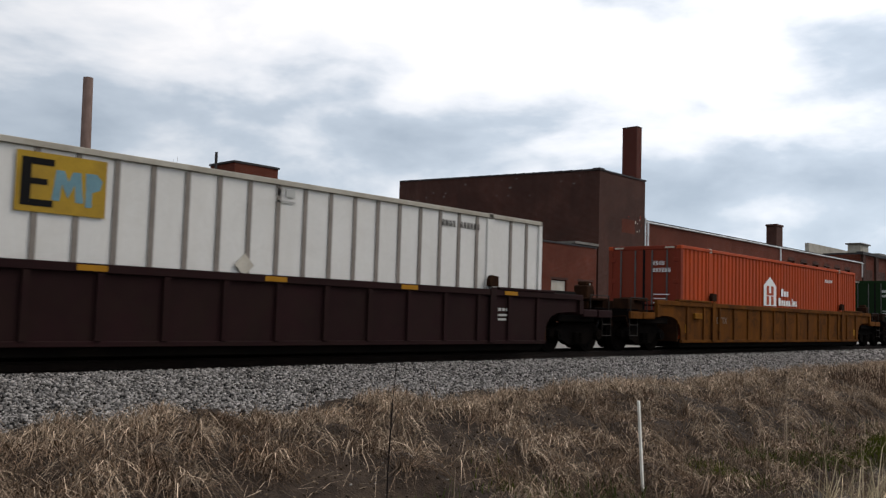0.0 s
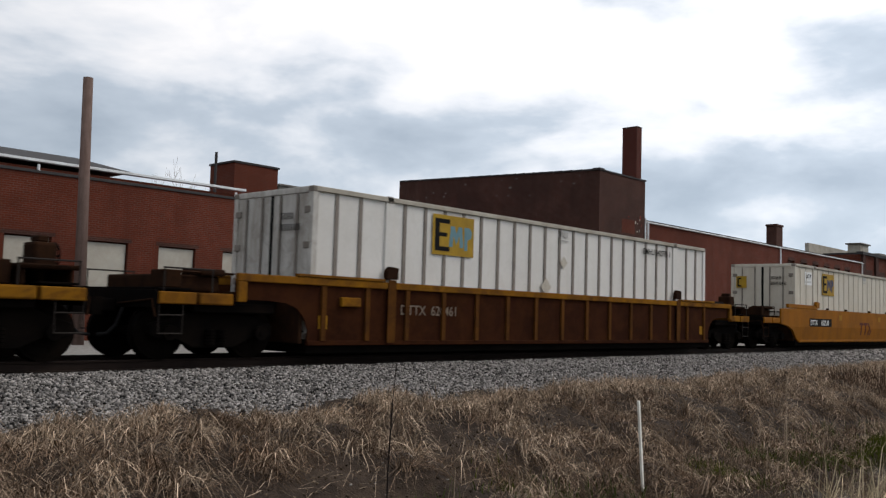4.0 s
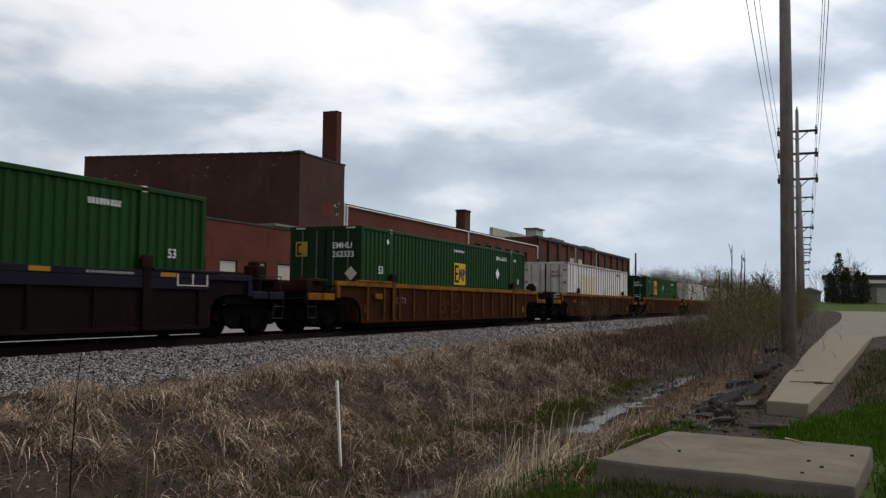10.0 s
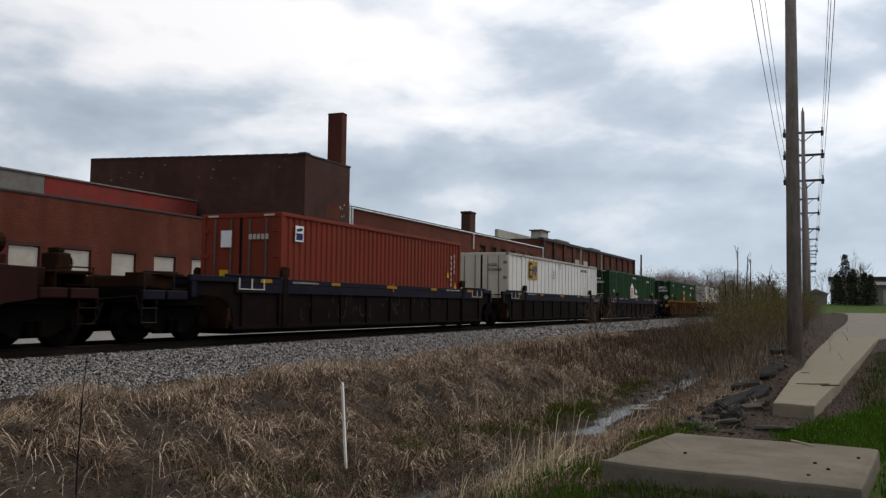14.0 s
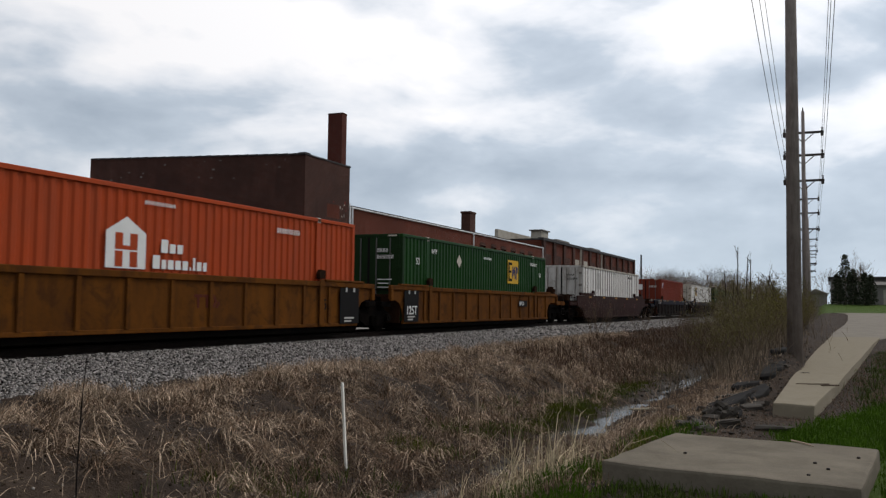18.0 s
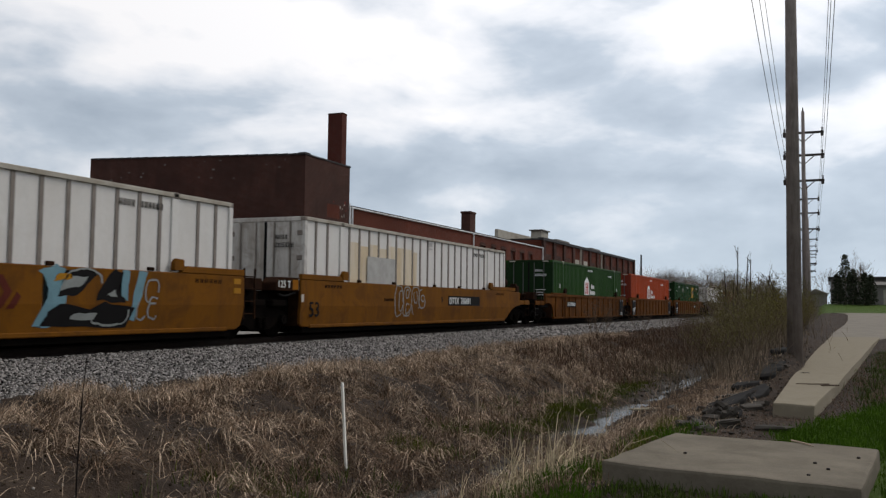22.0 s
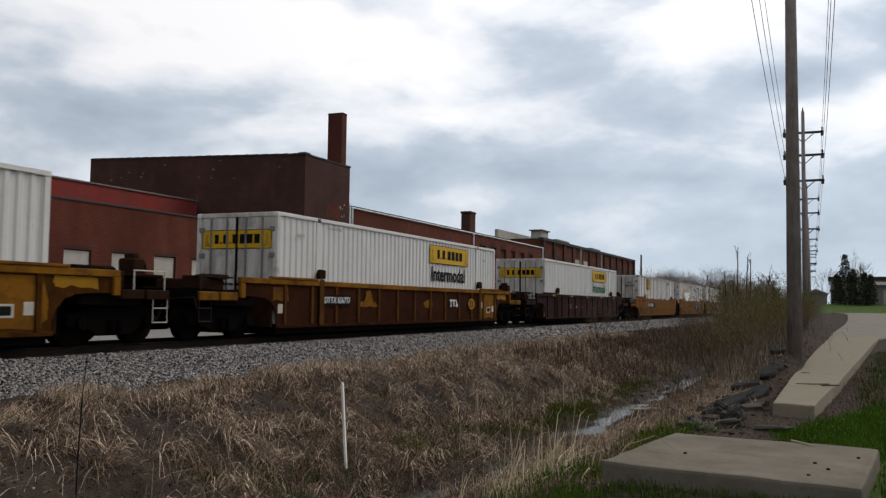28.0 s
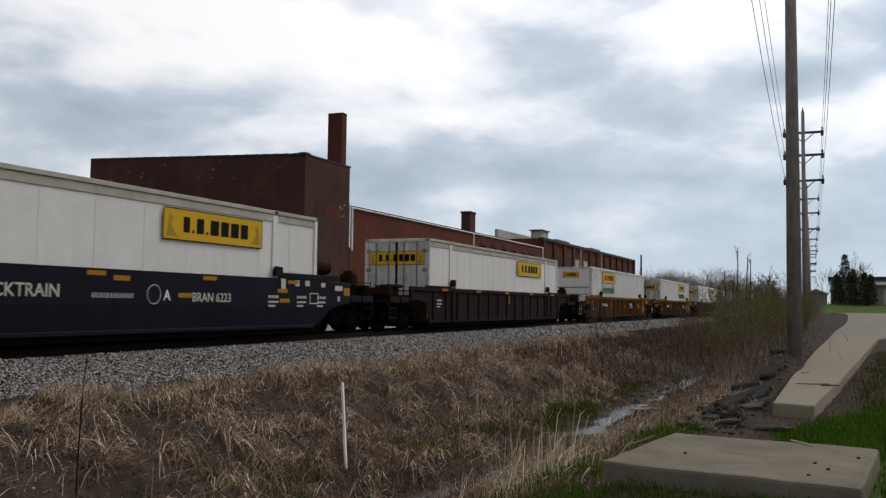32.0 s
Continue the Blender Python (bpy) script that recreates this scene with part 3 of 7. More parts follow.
    if not plain_end and paint not in ("white", "cream"):
        for s in (-1, 1):
            piece("reflective_strip", "reflective_strip", lambda bm: box(bm, -0.009, 0, -0.16, 0.16, 0, 0.05), "ink_cream", ob, pose(-hl + 0.009, s * 0.9, CH - 0.085))
    MOVERS.append((ob, x, TRACK_Y, RAIL_Z + 0.35))
    return ob


# ---- well cars ----
FOLD = 0.82


def fold(bm, s=-1, lift=0.0):
    """Bend what lies below the fold line of a smooth side inwards with it."""
    z = FOLD - lift
    bmesh.ops.bisect_plane(bm, geom=bm.verts[:] + bm.edges[:] + bm.faces[:], plane_co=(0, 0, z), plane_no=(0, 0, 1))
    for v in bm.verts:
        if v.co.z < z:
            v.co.y -= s * 0.13 * (z - v.co.z)
    return bm


SPEED, TRACK_Y, RAIL_Z = 14.05, 14.32, 0.70
MOVERS, WHEELS = [], []
SIDE_Y, Z_LO, Z_HI = 1.42, 0.27, 1.50


def truck(parent, x):
    """A two-axle freight truck: cast side frames, bolster, springs and wheelsets that turn."""
    t = piece("truck", "bolster", lambda bm: bevel(box(bm, -0.2, 0.2, -1.05, 1.05, 0.42, 0.66), 0.03), "steel", parent, pose(x, 0, 0), "grimy two-axle freight truck")
    def frame_side(bm):
        slab(bm, [(-1.2, 0.40), (-1.02, 0.34), (-0.78, 0.40), (-0.42, 0.20), (0.42, 0.20), (0.78, 0.40), (1.02, 0.34), (1.2, 0.40), (1.2, 0.60), (0.9, 0.68), (0.55, 0.82), (-0.55, 0.82), (-0.9, 0.68), (-1.2, 0.60)], -0.09, 0.09)
        bevel(bm, 0.02)
    for s in (-1, 1):
        side = piece("side_frame", "side_frame", frame_side, "steel", t, pose(0, s * 1.0, 0))
        for k in (-0.12, 0.12):
            piece("spring", "spring", lambda bm: [rod(bm, (0, 0, 0.26 + 0.055 * i), (0, 0, 0.295 + 0.055 * i), 0.09, 10) for i in range(5)], "steel", side, pose(k, -0.13 * (1 if s < 0 else -1), 0))
        for k in (-0.9, 0.9):
            piece("bearing_cap", "bearing_cap", lambda bm: (rod(bm, (0, -0.07, 0), (0, 0.07, 0), 0.13, 12), rod(bm, (0, -0.09, 0), (0, 0.09, 0), 0.05, 6)), "steel", side, pose(k, s * 0.14, 0.46))
    for k in (-0.9, 0.9):
        def wheels(bm):
            rod(bm, (0, -1.05, 0), (0, 1.05, 0), 0.08, 10)
            for s in (-1, 1):
                rod(bm, (0, s * 0.70, 0), (0, s * 0.84, 0), 0.46, 24)
                rod(bm, (0, s * 0.665, 0), (0, s * 0.70, 0), 0.49, 24)
                rod(bm, (0, s * 0.84, 0), (0, s * 0.86, 0), 0.39, 24)
                rod(bm, (0, s * 0.86, 0), (0, s * 0.90, 0), 0.17, 12)
                for a in range(4):
                    c = Vector((0.28 * math.cos(a * math.pi / 2), s * 0.86, 0.28 * math.sin(a * math.pi / 2)))
                    rod(bm, c, c + Vector((0, s * 0.012, 0)), 0.05, 8)
        w = piece("wheelset", "wheelset", wheels, "steel", t, pose(k, 0, 0.46))
        WHEELS.append((w, k))
    return t


def well_car(style, side, chord, rib, label, x, joint_front=False, joint_rear=False, lead=True, group="well cars of the train", ribs=15):
    """A single-well car; a joint end rests on a truck shared with its neighbour."""
    car = tagged(new("well_car"), label, "freight car", group)
    reach = {1: 9.15 if joint_front else 9.75, -1: 9.15 if joint_rear else 9.75}
    body = 8.15
    for s in (-1, 1):
        if style == "ribbed":
            outline = [(-body, Z_LO), (body, Z_LO), (body - 0.01, 0.52), (body + 0.08, 0.74), (body + 0.26, 0.92), (body + 0.52, 1.01), (body + 0.9, 1.04), (reach[1], 1.05), (reach[1], Z_HI - 0.14), (-reach[-1], Z_HI - 0.14), (-reach[-1], 1.05), (-body - 0.9, 1.04), (-body - 0.52, 1.01), (-body - 0.26, 0.92), (-body - 0.08, 0.74), (-body + 0.01, 0.52)]
            piece("side_panel", ("ribbed_side", s, reach[1], reach[-1]), lambda bm: slab(bm, outline, min(s * 1.33, s * 1.36), max(s * 1.33, s * 1.36)), side, car)
            piece("top_chord", ("chord", s, reach[1], reach[-1]), lambda bm: bevel(box(bm, -reach[-1], reach[1], min(s * 1.32, s * SIDE_Y), max(s * 1.32, s * SIDE_Y), Z_HI - 0.14, Z_HI), 0.012), chord, car)
            piece("bottom_chord", ("low_chord", s), lambda bm: bevel(box(bm, -body, body, min(s * 1.30, s * 1.39), max(s * 1.30, s * 1.39), Z_LO - 0.03, Z_LO + 0.06), 0.01), side, car)
            def rib_mesh(bm):
                slab(bm, [(-0.055, Z_LO + 0.06), (0.055, Z_LO + 0.06), (0.055, Z_HI - 0.141), (-0.055, Z_HI - 0.141)], min(s * 1.361, s * 1.41), max(s * 1.361, s * 1.41))
            if s < 0:
                for i in range(ribs):
                    piece("side_rib", "rib", rib_mesh, rib, car, pose(-body + 0.35 + (2 * body - 0.7) * i / (ribs - 1), 0, 0))
                for e in (-1, 1):
                    piece("side_rib", "wide_rib", lambda bm: slab(bm, [(-0.11, Z_LO + 0.02), (0.11, Z_LO + 0.02), (0.11, Z_HI + 0.05), (-0.11, Z_HI + 0.05)], -1.435, -1.421), rib, car, pose(e * 6.05, 0, 0))
                    piece("end_post", ("end_post", e), lambda bm: bevel(box(bm, -0.09, 0.09, -1.44, -1.36, 1.0, Z_HI - 0.145), 0.01), chord, car, pose(e * (reach[e] - 0.1), 0, 0))
        else:
            free = [(body - 0.25, Z_LO - 0.02), (body + 0.05, Z_LO + 0.12), (body + 0.45, 0.72), (body + 0.95, 0.86), (9.75, 0.9), (9.75, Z_HI - 0.02), (body - 0.1, Z_HI + 0.02)]
            jointed = [(8.20, Z_LO - 0.02), (8.36, Z_LO + 0.06), (8.40, 0.6), (8.40, Z_HI + 0.02)]
            outline = (jointed if joint_front else free) + [(-px, pz) for px, pz in (jointed if joint_rear else free)][::-1]
            piece("side_panel", ("smooth_side", s, reach[1], reach[-1]), lambda bm: fold(bevel(slab(bm, outline, min(s * 1.34, s * SIDE_Y), max(s * 1.34, s * SIDE_Y)), 0.02), s), side, car)
            piece("bottom_chord", ("smooth_low", s), lambda bm: bevel(box(bm, -body + 0.3, body - 0.3, min(s * 1.29, s * 1.372), max(s * 1.29, s * 1.372), Z_LO - 0.05, Z_LO + 0.05), 0.02), side, car)
            if s < 0:
                for e, at_joint in ((1, joint_front), (-1, joint_rear)):
                    if not at_joint:
                        continue
                    # dark sheet added behind the joint opening to stand in for its shade
                    piece("end_web", "end_web", lambda bm: box(bm, 8.3, 9.6, -0.95, -0.9, 0.35, 1.2), "steel", car, pose(0, 0, 0, 0, 0, 0) if e > 0 else pose(-17.9, 0, 0))
                    if e < 0:
                        cover = piece("joint_cover", "joint_cover", lambda bm: bevel(slab(bm, [(-9.5, 1.2), (-8.42, 1.2), (-8.42, Z_HI + 0.06), (-9.3, Z_HI + 0.06), (-9.5, 1.42)], -1.36, -0.9), 0.02), "rust_brown", car, None, "dark rusty cover with white stencil over the joint")
                        piece("yellow_patch", "cover_patch", lambda bm: box(bm, -8.72, -8.46, -1.366, -1.361, 1.24, 1.5), "yellow", cover)
                        piece("white_patch", "cover_white", lambda bm: box(bm, -8.39, -8.27, -1.428, -1.423, 0.92, 1.12), "ink_cream", car)
                        piece("hose", "joint_hose", lambda bm: [rod(bm, (-9.3 + 0.16 * i, -1.3, 1.12 - 0.05 * math.sin(i * 0.9)), (-9.14 + 0.16 * i, -1.3, 1.12 - 0.05 * math.sin(i * 0.9 + 0.9)), 0.03, 6) for i in range(5)], "ink", car)
                    else:
                        def ladder(bm):
                            for px in (8.46, 8.9):
                                box(bm, px - 0.02, px + 0.02, -1.38, -1.34, 0.5, 1.72)
                            for k in range(4):
                                rod(bm, (8.48, -1.36, 0.62 + 0.3 * k), (8.88, -1.36, 0.62 + 0.3 * k), 0.018, 6)
                        piece("ladder", "joint_ladder", ladder, "rust_brown", car, None, "dark ladder beside the joint")
                        piece("joint_cover", "front_cover", lambda bm: bevel(box(bm, 8.42, 9.3, -1.3, -0.9, 1.2, Z_HI), 0.02), "rust_brown", car)
                        for pz in (1.1, 1.32):
                            piece("reflector", "end_reflector", lambda bm: box(bm, -0.13, 0.13, -SIDE_Y - 0.009, -SIDE_Y - 0.003, 0, 0.13), "amber", car, pose(8.12, 0, pz))
    # raised end caps of the top chords beside the container's lifting posts
    for e in (-1, 1):
        for s in (-1, 1):
            if style == "ribbed":
                piece("guide", ("guide", s), lambda bm: bevel(box(bm, -1.1, 1.1, min(s * 1.31, s * (SIDE_Y + 0.02)), max(s * 1.31, s * (SIDE_Y + 0.02)), Z_HI + 0.003, Z_HI + 0.06), 0.01), chord, car, pose(e * (7.35), 0, 0))
            else:
                end = 8.38 if (joint_front if e > 0 else joint_rear) else 9.05
                piece("guide", ("tall_guide", s, e, end), lambda bm: bevel(slab(bm, [(6.1, 0.023), (end, 0.023), (end, 0.17), (6.35, 0.17)] if e > 0 else [(-end, 0.023), (-6.1, 0.023), (-6.35, 0.17), (-end, 0.17)], min(s * 1.31, s * (SIDE_Y + 0.01)), max(s * 1.31, s * (SIDE_Y + 0.01))), 0.01), side, car, pose(0, 0, Z_HI))
            piece("lock_stand", ("lock", s), lambda bm: bevel(slab(bm, [(-0.16, 0), (0.16, 0), (0.16, 0.24), (-0.08, 0.26), (-0.16, 0.16)], min(s * 1.32, s * 1.44), max(s * 1.32, s * 1.44)), 0.012), "rust_brown" if style == "ribbed" else side, car, pose(e * 6.05, 0, Z_HI + 0.063))
    # bulkheads, floor and end platforms
    def deck(e):
        shared = joint_front if e > 0 else joint_rear
        reach_out = 9.55 if shared else 11.25
        piece("bulkhead", ("bulkhead", e), lambda bm: bevel(box(bm, min(e * 8.22, e * 8.3), max(e * 8.22, e * 8.3), -1.3, 1.3, Z_LO, 1.22), 0.01), "rust_brown", car)
        piece("end_deck", ("deck", e, shared), lambda bm: bevel(box(bm, min(e * 8.3, e * reach_out), max(e * 8.3, e * reach_out), -0.62, 0.62, 0.92, 1.14), 0.02), "steel", car)
        # unseen cross member, added over the truck so that the wheel arch stays dark
        piece("body_bolster", ("body_bolster", e, shared), lambda bm: bevel(box(bm, min(e * 8.85, e * (9.5 if shared else 10.5)), max(e * 8.85, e * (9.5 if shared else 10.5)), -1.28, 1.28, 0.80, 0.97), 0.02), "steel", car)
        if not shared:
            piece("end_sill", ("end_sill", e), lambda bm: [bevel(box(bm, min(e * a0, e * a1), max(e * a0, e * a1), -1.40, 1.40, 0.93, 1.13), 0.015) for a0, a1 in ((9.8, 10.46), (10.52, 11.2))], ("rust_brown" if side == "brown_yellow" else chord) if style == "ribbed" else side, car)
            piece("end_plate", ("end_plate", e), lambda bm: bevel(box(bm, min(e * 11.2, e * 11.26), max(e * 11.2, e * 11.26), -1.35, 1.35, 0.86, 1.16), 0.01), "steel", car)
            piece("coupler", ("coupler", e), lambda bm: (bevel(box(bm, min(e * 11.26, e * 11.55), max(e * 11.26, e * 11.55), -0.1, 0.1, 0.78, 1.0), 0.02), box(bm, min(e * 11.55, e * 11.74), max(e * 11.55, e * 11.74), -0.2, 0.16, 0.72, 1.02)), "steel", car)
            def hose(bm):
                pts = [(e * 11.3, -0.42, 0.85), (e * 11.42, -0.42, 0.55), (e * 11.56, -0.42, 0.42), (e * 11.74, -0.42, 0.40)]
                for a, b2 in zip(pts, pts[1:]):
                    rod(bm, a, b2, 0.03, 6)
            piece("brake_hose", ("hose", e), hose, "ink", car)
            for s in (-1, 1):
                def rail(bm):
                    for xx in (10.2, 11.1):
                        rod(bm, (e * xx, s * 1.34, 1.13), (e * xx, s * 1.34, 1.52), 0.016, 6)
                    rod(bm, (e * 10.18, s * 1.34, 1.52), (e * 11.12, s * 1.34, 1.52), 0.016, 6)
                def stirrup(bm):
                    for zz in (0.45, 0.75):
                        rod(bm, (e * 10.74, s * 1.36, zz), (e * 11.19, s * 1.36, zz), 0.014, 6)
                    for xx in (10.75, 11.18):
                        rod(bm, (e * xx, s * 1.36, 0.44), (e * xx, s * 1.36, 1.0), 0.010, 6)
                steps = "ink_cream" if side == "brown_yellow" else "rail_grey" if style == "ribbed" else "rust_brown"
                piece("handrail", ("rail", e, s), rail, steps, car)
                piece("stirrup_step", ("stirrup", e, s), stirrup, steps, car)
            piece("crossover_step", ("walk", e), lambda bm: bevel(box(bm, min(e * 10.55, e * 11.15), max(e * 10.55, e * 11.15), -1.25, 1.25, 1.165, 1.2), 0.008), "steel", car)
            truck(car, e * 9.95)
        elif (e > 0) != lead:
            truck(car, e * 9.75)
    deck(1)
    deck(-1)
    if not joint_front:
        brake = piece("brake_stand", "brake_stand", lambda bm: (bevel(box(bm, -0.05, 0.05, -0.10, 0.10, 1.14, 1.5), 0.02), bevel(box(bm, -0.2, 0.16, -0.24, 0.2, 1.36, 1.80), 0.03), bevel(box(bm, -0.12, 0.06, -0.16, 0.12, 1.80, 1.90), 0.02)), "rust_brown", car, pose(10.75, -0.75, 0), "rusty brake housing on a stand")
        piece("brake_wheel", "brake_wheel", lambda bm: [rod(bm, (0.2, 0.2 * math.cos(a * math.pi / 8), 1.6 + 0.2 * math.sin(a * math.pi / 8)), (0.2, 0.2 * math.cos((a + 1) * math.pi / 8), 1.6 + 0.2 * math.sin((a + 1) * math.pi / 8)), 0.018, 6) for a in range(16)] + [rod(bm, (0.2, -0.2, 1.6), (0.2, 0.2, 1.6), 0.015, 6), rod(bm, (0.2, 0, 1.4), (0.2, 0, 1.8), 0.015, 6)], "steel", brake)
        piece("crossover_platform", "crossover_platform", lambda bm: (bevel(box(bm, 10.25, 11.12, -1.28, 1.28, 1.39, 1.45), 0.008), box(bm, 10.3, 10.36, -1.2, 1.2, 1.143, 1.39), box(bm, 11.02, 11.08, -1.2, 1.2, 1.143, 1.39), bevel(box(bm, 9.85, 10.2, -1.1, -0.3, 1.143, 1.5), 0.02)), "rust_brown", car, None, "rusty crossover platform")
        piece("uncoupling_rod", "uncoupling_rod", lambda bm: (rod(bm, (11.28, -1.3, 1.0), (11.28, -0.2, 0.92), 0.018, 6), rod(bm, (11.28, -1.3, 1.0), (11.24, -1.36, 0.72), 0.018, 6)), "rust_brown", car)
    if not joint_rear:
        piece("gear_box", "gear_box", lambda bm: (bevel(box(bm, -10.95, -9.85, -1.02, 0.9, 1.143, 1.43), 0.03), bevel(box(bm, -10.3, -9.8, -1.12, -0.5, 1.43, 1.55), 0.02), box(bm, -11.05, -9.6, -1.12, -1.05, 1.46, 1.50), bevel(box(bm, -11.0, -10.7, -1.2, -0.7, 1.2, 1.5), 0.02)), "rust_brown", car, None, "rusty brake gear box on the end platform")
        piece("uncoupling_rod", "uncoupling_rod_rear", lambda bm: (rod(bm, (-11.28, -1.3, 1.0), (-11.28, -0.2, 0.92), 0.018, 6), rod(bm, (-11.28, -1.3, 1.0), (-11.24, -1.36, 0.72), 0.018, 6)), "rust_brown", car)
    if not joint_front:
        piece("air_reservoir", "high_reservoir", lambda bm: (rod(bm, (8.5, -0.75, 1.92), (9.45, -0.75, 1.92), 0.19, 14), rod(bm, (8.44, -0.75, 1.92), (8.5, -0.75, 1.92), 0.11, 14, 0.19), rod(bm, (9.45, -0.75, 1.92), (9.51, -0.75, 1.92), 0.19, 14, 0.11), box(bm, 8.66, 8.74, -0.85, -0.65, 1.1, 1.8), box(bm, 9.2, 9.28, -0.85, -0.65, 1.1, 1.8)), "rust_brown", car) if style != "ribbed" else piece("air_reservoir", "reservoir", lambda bm: (rod(bm, (9.0, -0.9, 1.4), (10.0, -0.9, 1.4), 0.2, 14), rod(bm, (8.94, -0.9, 1.4), (9.0, -0.9, 1.4), 0.12, 14, 0.2), rod(bm, (10.0, -0.9, 1.4), (10.06, -0.9, 1.4), 0.2, 14, 0.12)), side if style != "ribbed" else "steel", car)
    low = side != "black"
    piece("floor_plate", ("floor_plate", low), lambda bm: bevel(box(bm, -8.1, 8.1, -1.29, 1.29, 0.09 if low else 0.14, Z_LO + 0.07), 0.01), "steel", car)
    if chord == "navy" and style == "ribbed":
        piece("side_band", "side_band", lambda bm: bevel(box(bm, -8.1, 8.1, -1.417, -1.365, 1.13, 1.357), 0.006), chord, car, None, "navy band below the top chord")
    # amber reflectors along the chord
    for i in range(5 if side in ("black", "dark_brown", "navy", "maroon") else 0):
        piece("reflector", "reflector", lambda bm: box(bm, -0.24, 0.24, -SIDE_Y - 0.009, -SIDE_Y - 0.003, 1.385, 1.475), "amber", car, pose(-6.9 + 3.4 * i, 0, 0))
    MOVERS.append((car, x, TRACK_Y, RAIL_Z))
    return car


# ---- the train, from its head to its tail ----
RIB_TRIM = dict(style="ribbed", side="brown", chord="trim_yellow", rib="rib_brown")
SIDE_MARK_Y = -SIDE_Y - 0.003        # on smooth sides
PANEL_Y = -1.364                     # on the plate between ribs


def on_white(c, number=""):
    """The small black marks that every white box carries."""
    if number:
        plate_text(c, number, 4.15, 2.46, 0.17, "ink", FRONT_Y + 0.012)
    else:
        row_marks(c, 4.4, 2.48, 4, 0.14, "ink", y=FRONT_Y + 0.03)
        row_marks(c, 5.0, 2.48, 6, 0.14, "ink", y=FRONT_Y + 0.03)
    piece("plate", "info_plate", lambda bm: (bars(bm, 0, 0.16, [0.16, 0.2], 0.14, 0.05), bars(bm, 0, 0.05, [0.42], 0.04)), "ink_grey", c, pose(-0.05, FRONT_Y + 0.03, 2.44))
    door_marks(c, "ink")


def number_panel(car, text, x, z=0.9, panel=True, length=3.1, h=0.24, y=SIDE_MARK_Y):
    if panel:
        plate = piece("number_panel", ("number_panel", length), lambda bm: box(bm, 0, length, -0.003, 0, -0.06, h + 0.06), "ink", car, pose(x, y, z), "black number panel with white characters")
        lettering(text, h / 0.7, "ink_white", plate, face_y(0.1, -0.006, 0.0), "marks")
    else:
        lettering(text, h / 0.7, "ink_dim", car, face_y(x, y - 0.003, z), "marks")


def owner_shapes(bm, h, lift):
    for a in (0, 1.02 * h):
        slab(bm, [(a, 0.78 * h), (a + 0.92 * h, 0.78 * h), (a + 0.92 * h, h), (a, h)], -0.004, 0)
        slab(bm, [(a + 0.33 * h, 0), (a + 0.58 * h, 0), (a + 0.58 * h, 0.775 * h), (a + 0.33 * h, 0.775 * h)], -0.004, 0)
    a = 2.04 * h
    slab(bm, [(a, 0), (a + 0.28 * h, 0), (a + 0.62 * h, 0.5 * h), (a + 0.28 * h, h), (a, h), (a + 0.34 * h, 0.5 * h)], -0.004, 0)
    slab(bm, [(a + 0.44 * h, 0), (a + 0.72 * h, 0), (a + 0.95 * h, 0.36 * h), (a + 0.80 * h, 0.50 * h)], -0.004, 0)
    fold(bm, -1, lift)


def filled(car, shapes, mat, key, y=SIDE_MARK_Y, layer=0):
    """Sprayed areas on a smooth side: outlines in x and z, with ragged edges."""
    rnd = random.Random(str(key))
    def build(bm):
        for pts in shapes:
            out = []
            for (ax, az), (bx, bz) in zip(pts, pts[1:] + pts[:1]):
                for k in range(4):
                    f = k / 4
                    out.append((ax + (bx - ax) * f + rnd.gauss(0, 0.018), az + (bz - az) * f + rnd.gauss(0, 0.014)))
            slab(bm, out, -0.0015, 0)
        bmesh.ops.triangulate(bm, faces=bm.faces[:])
        fold(bm)
    piece("graffiti", ("filled", key), build, mat, car, pose(0, y - 0.002 * layer, 0), "sprayed graffiti")


def outlines(car, loops, w, mat, key, y=SIDE_MARK_Y, layer=0):
    """Sprayed lines on a smooth side along rounded loops: centre, radii, start, sweep."""
    rnd = random.Random(str(key))
    def build(bm):
        for cx, cz, rx, rz, a0, sweep in loops:
            n = 12
            pts = []
            for i in range(n + 1):
                a = a0 + sweep * i / n
                ca, sa = math.cos(a), math.sin(a)
                pts.append(Vector((cx + rx * math.copysign(abs(ca) ** 0.7, ca) + rnd.gauss(0, 0.012), cz + rz * math.copysign(abs(sa) ** 0.7, sa) + rnd.gauss(0, 0.012))))
            for p, q in zip(pts, pts[1:]):
                if (q - p).length < 0.01:
                    continue
                d = (q - p).normalized() * w * rnd.uniform(0.35, 0.6)
                slab(bm, [(p.x + d.y, p.y - d.x), (q.x + d.y, q.y - d.x), (q.x - d.y, q.y + d.x), (p.x - d.y, p.y + d.x)], -0.0015, 0)
        fold(bm)
    piece("graffiti", ("outlines", key), build, mat, car, pose(0, y - 0.002 * layer, 0), "sprayed graffiti outlines")


def owner_blocks(car, x, z, h, mat, y=SIDE_MARK_Y):
    """Three block shapes of the car owner's mark."""
    piece("mark", ("owner", h), lambda bm: owner_shapes(bm, h, z if y == SIDE_MARK_Y else 5.0), mat, car, pose(x, y, z))


def stencils(car, x, y=SIDE_MARK_Y, mat="ink_grey"):
    """A small block of maintenance stencils."""
    piece("stencil", "stencil", lambda bm: (bars(bm, 0, 0.26, [0.1, 0.1, 0.16], 0.07, 0.04), bars(bm, 0, 0.14, [0.44], 0.05), bars(bm, 0, 0.04, [0.3], 0.05)), mat, car, pose(x, y, 0.75))


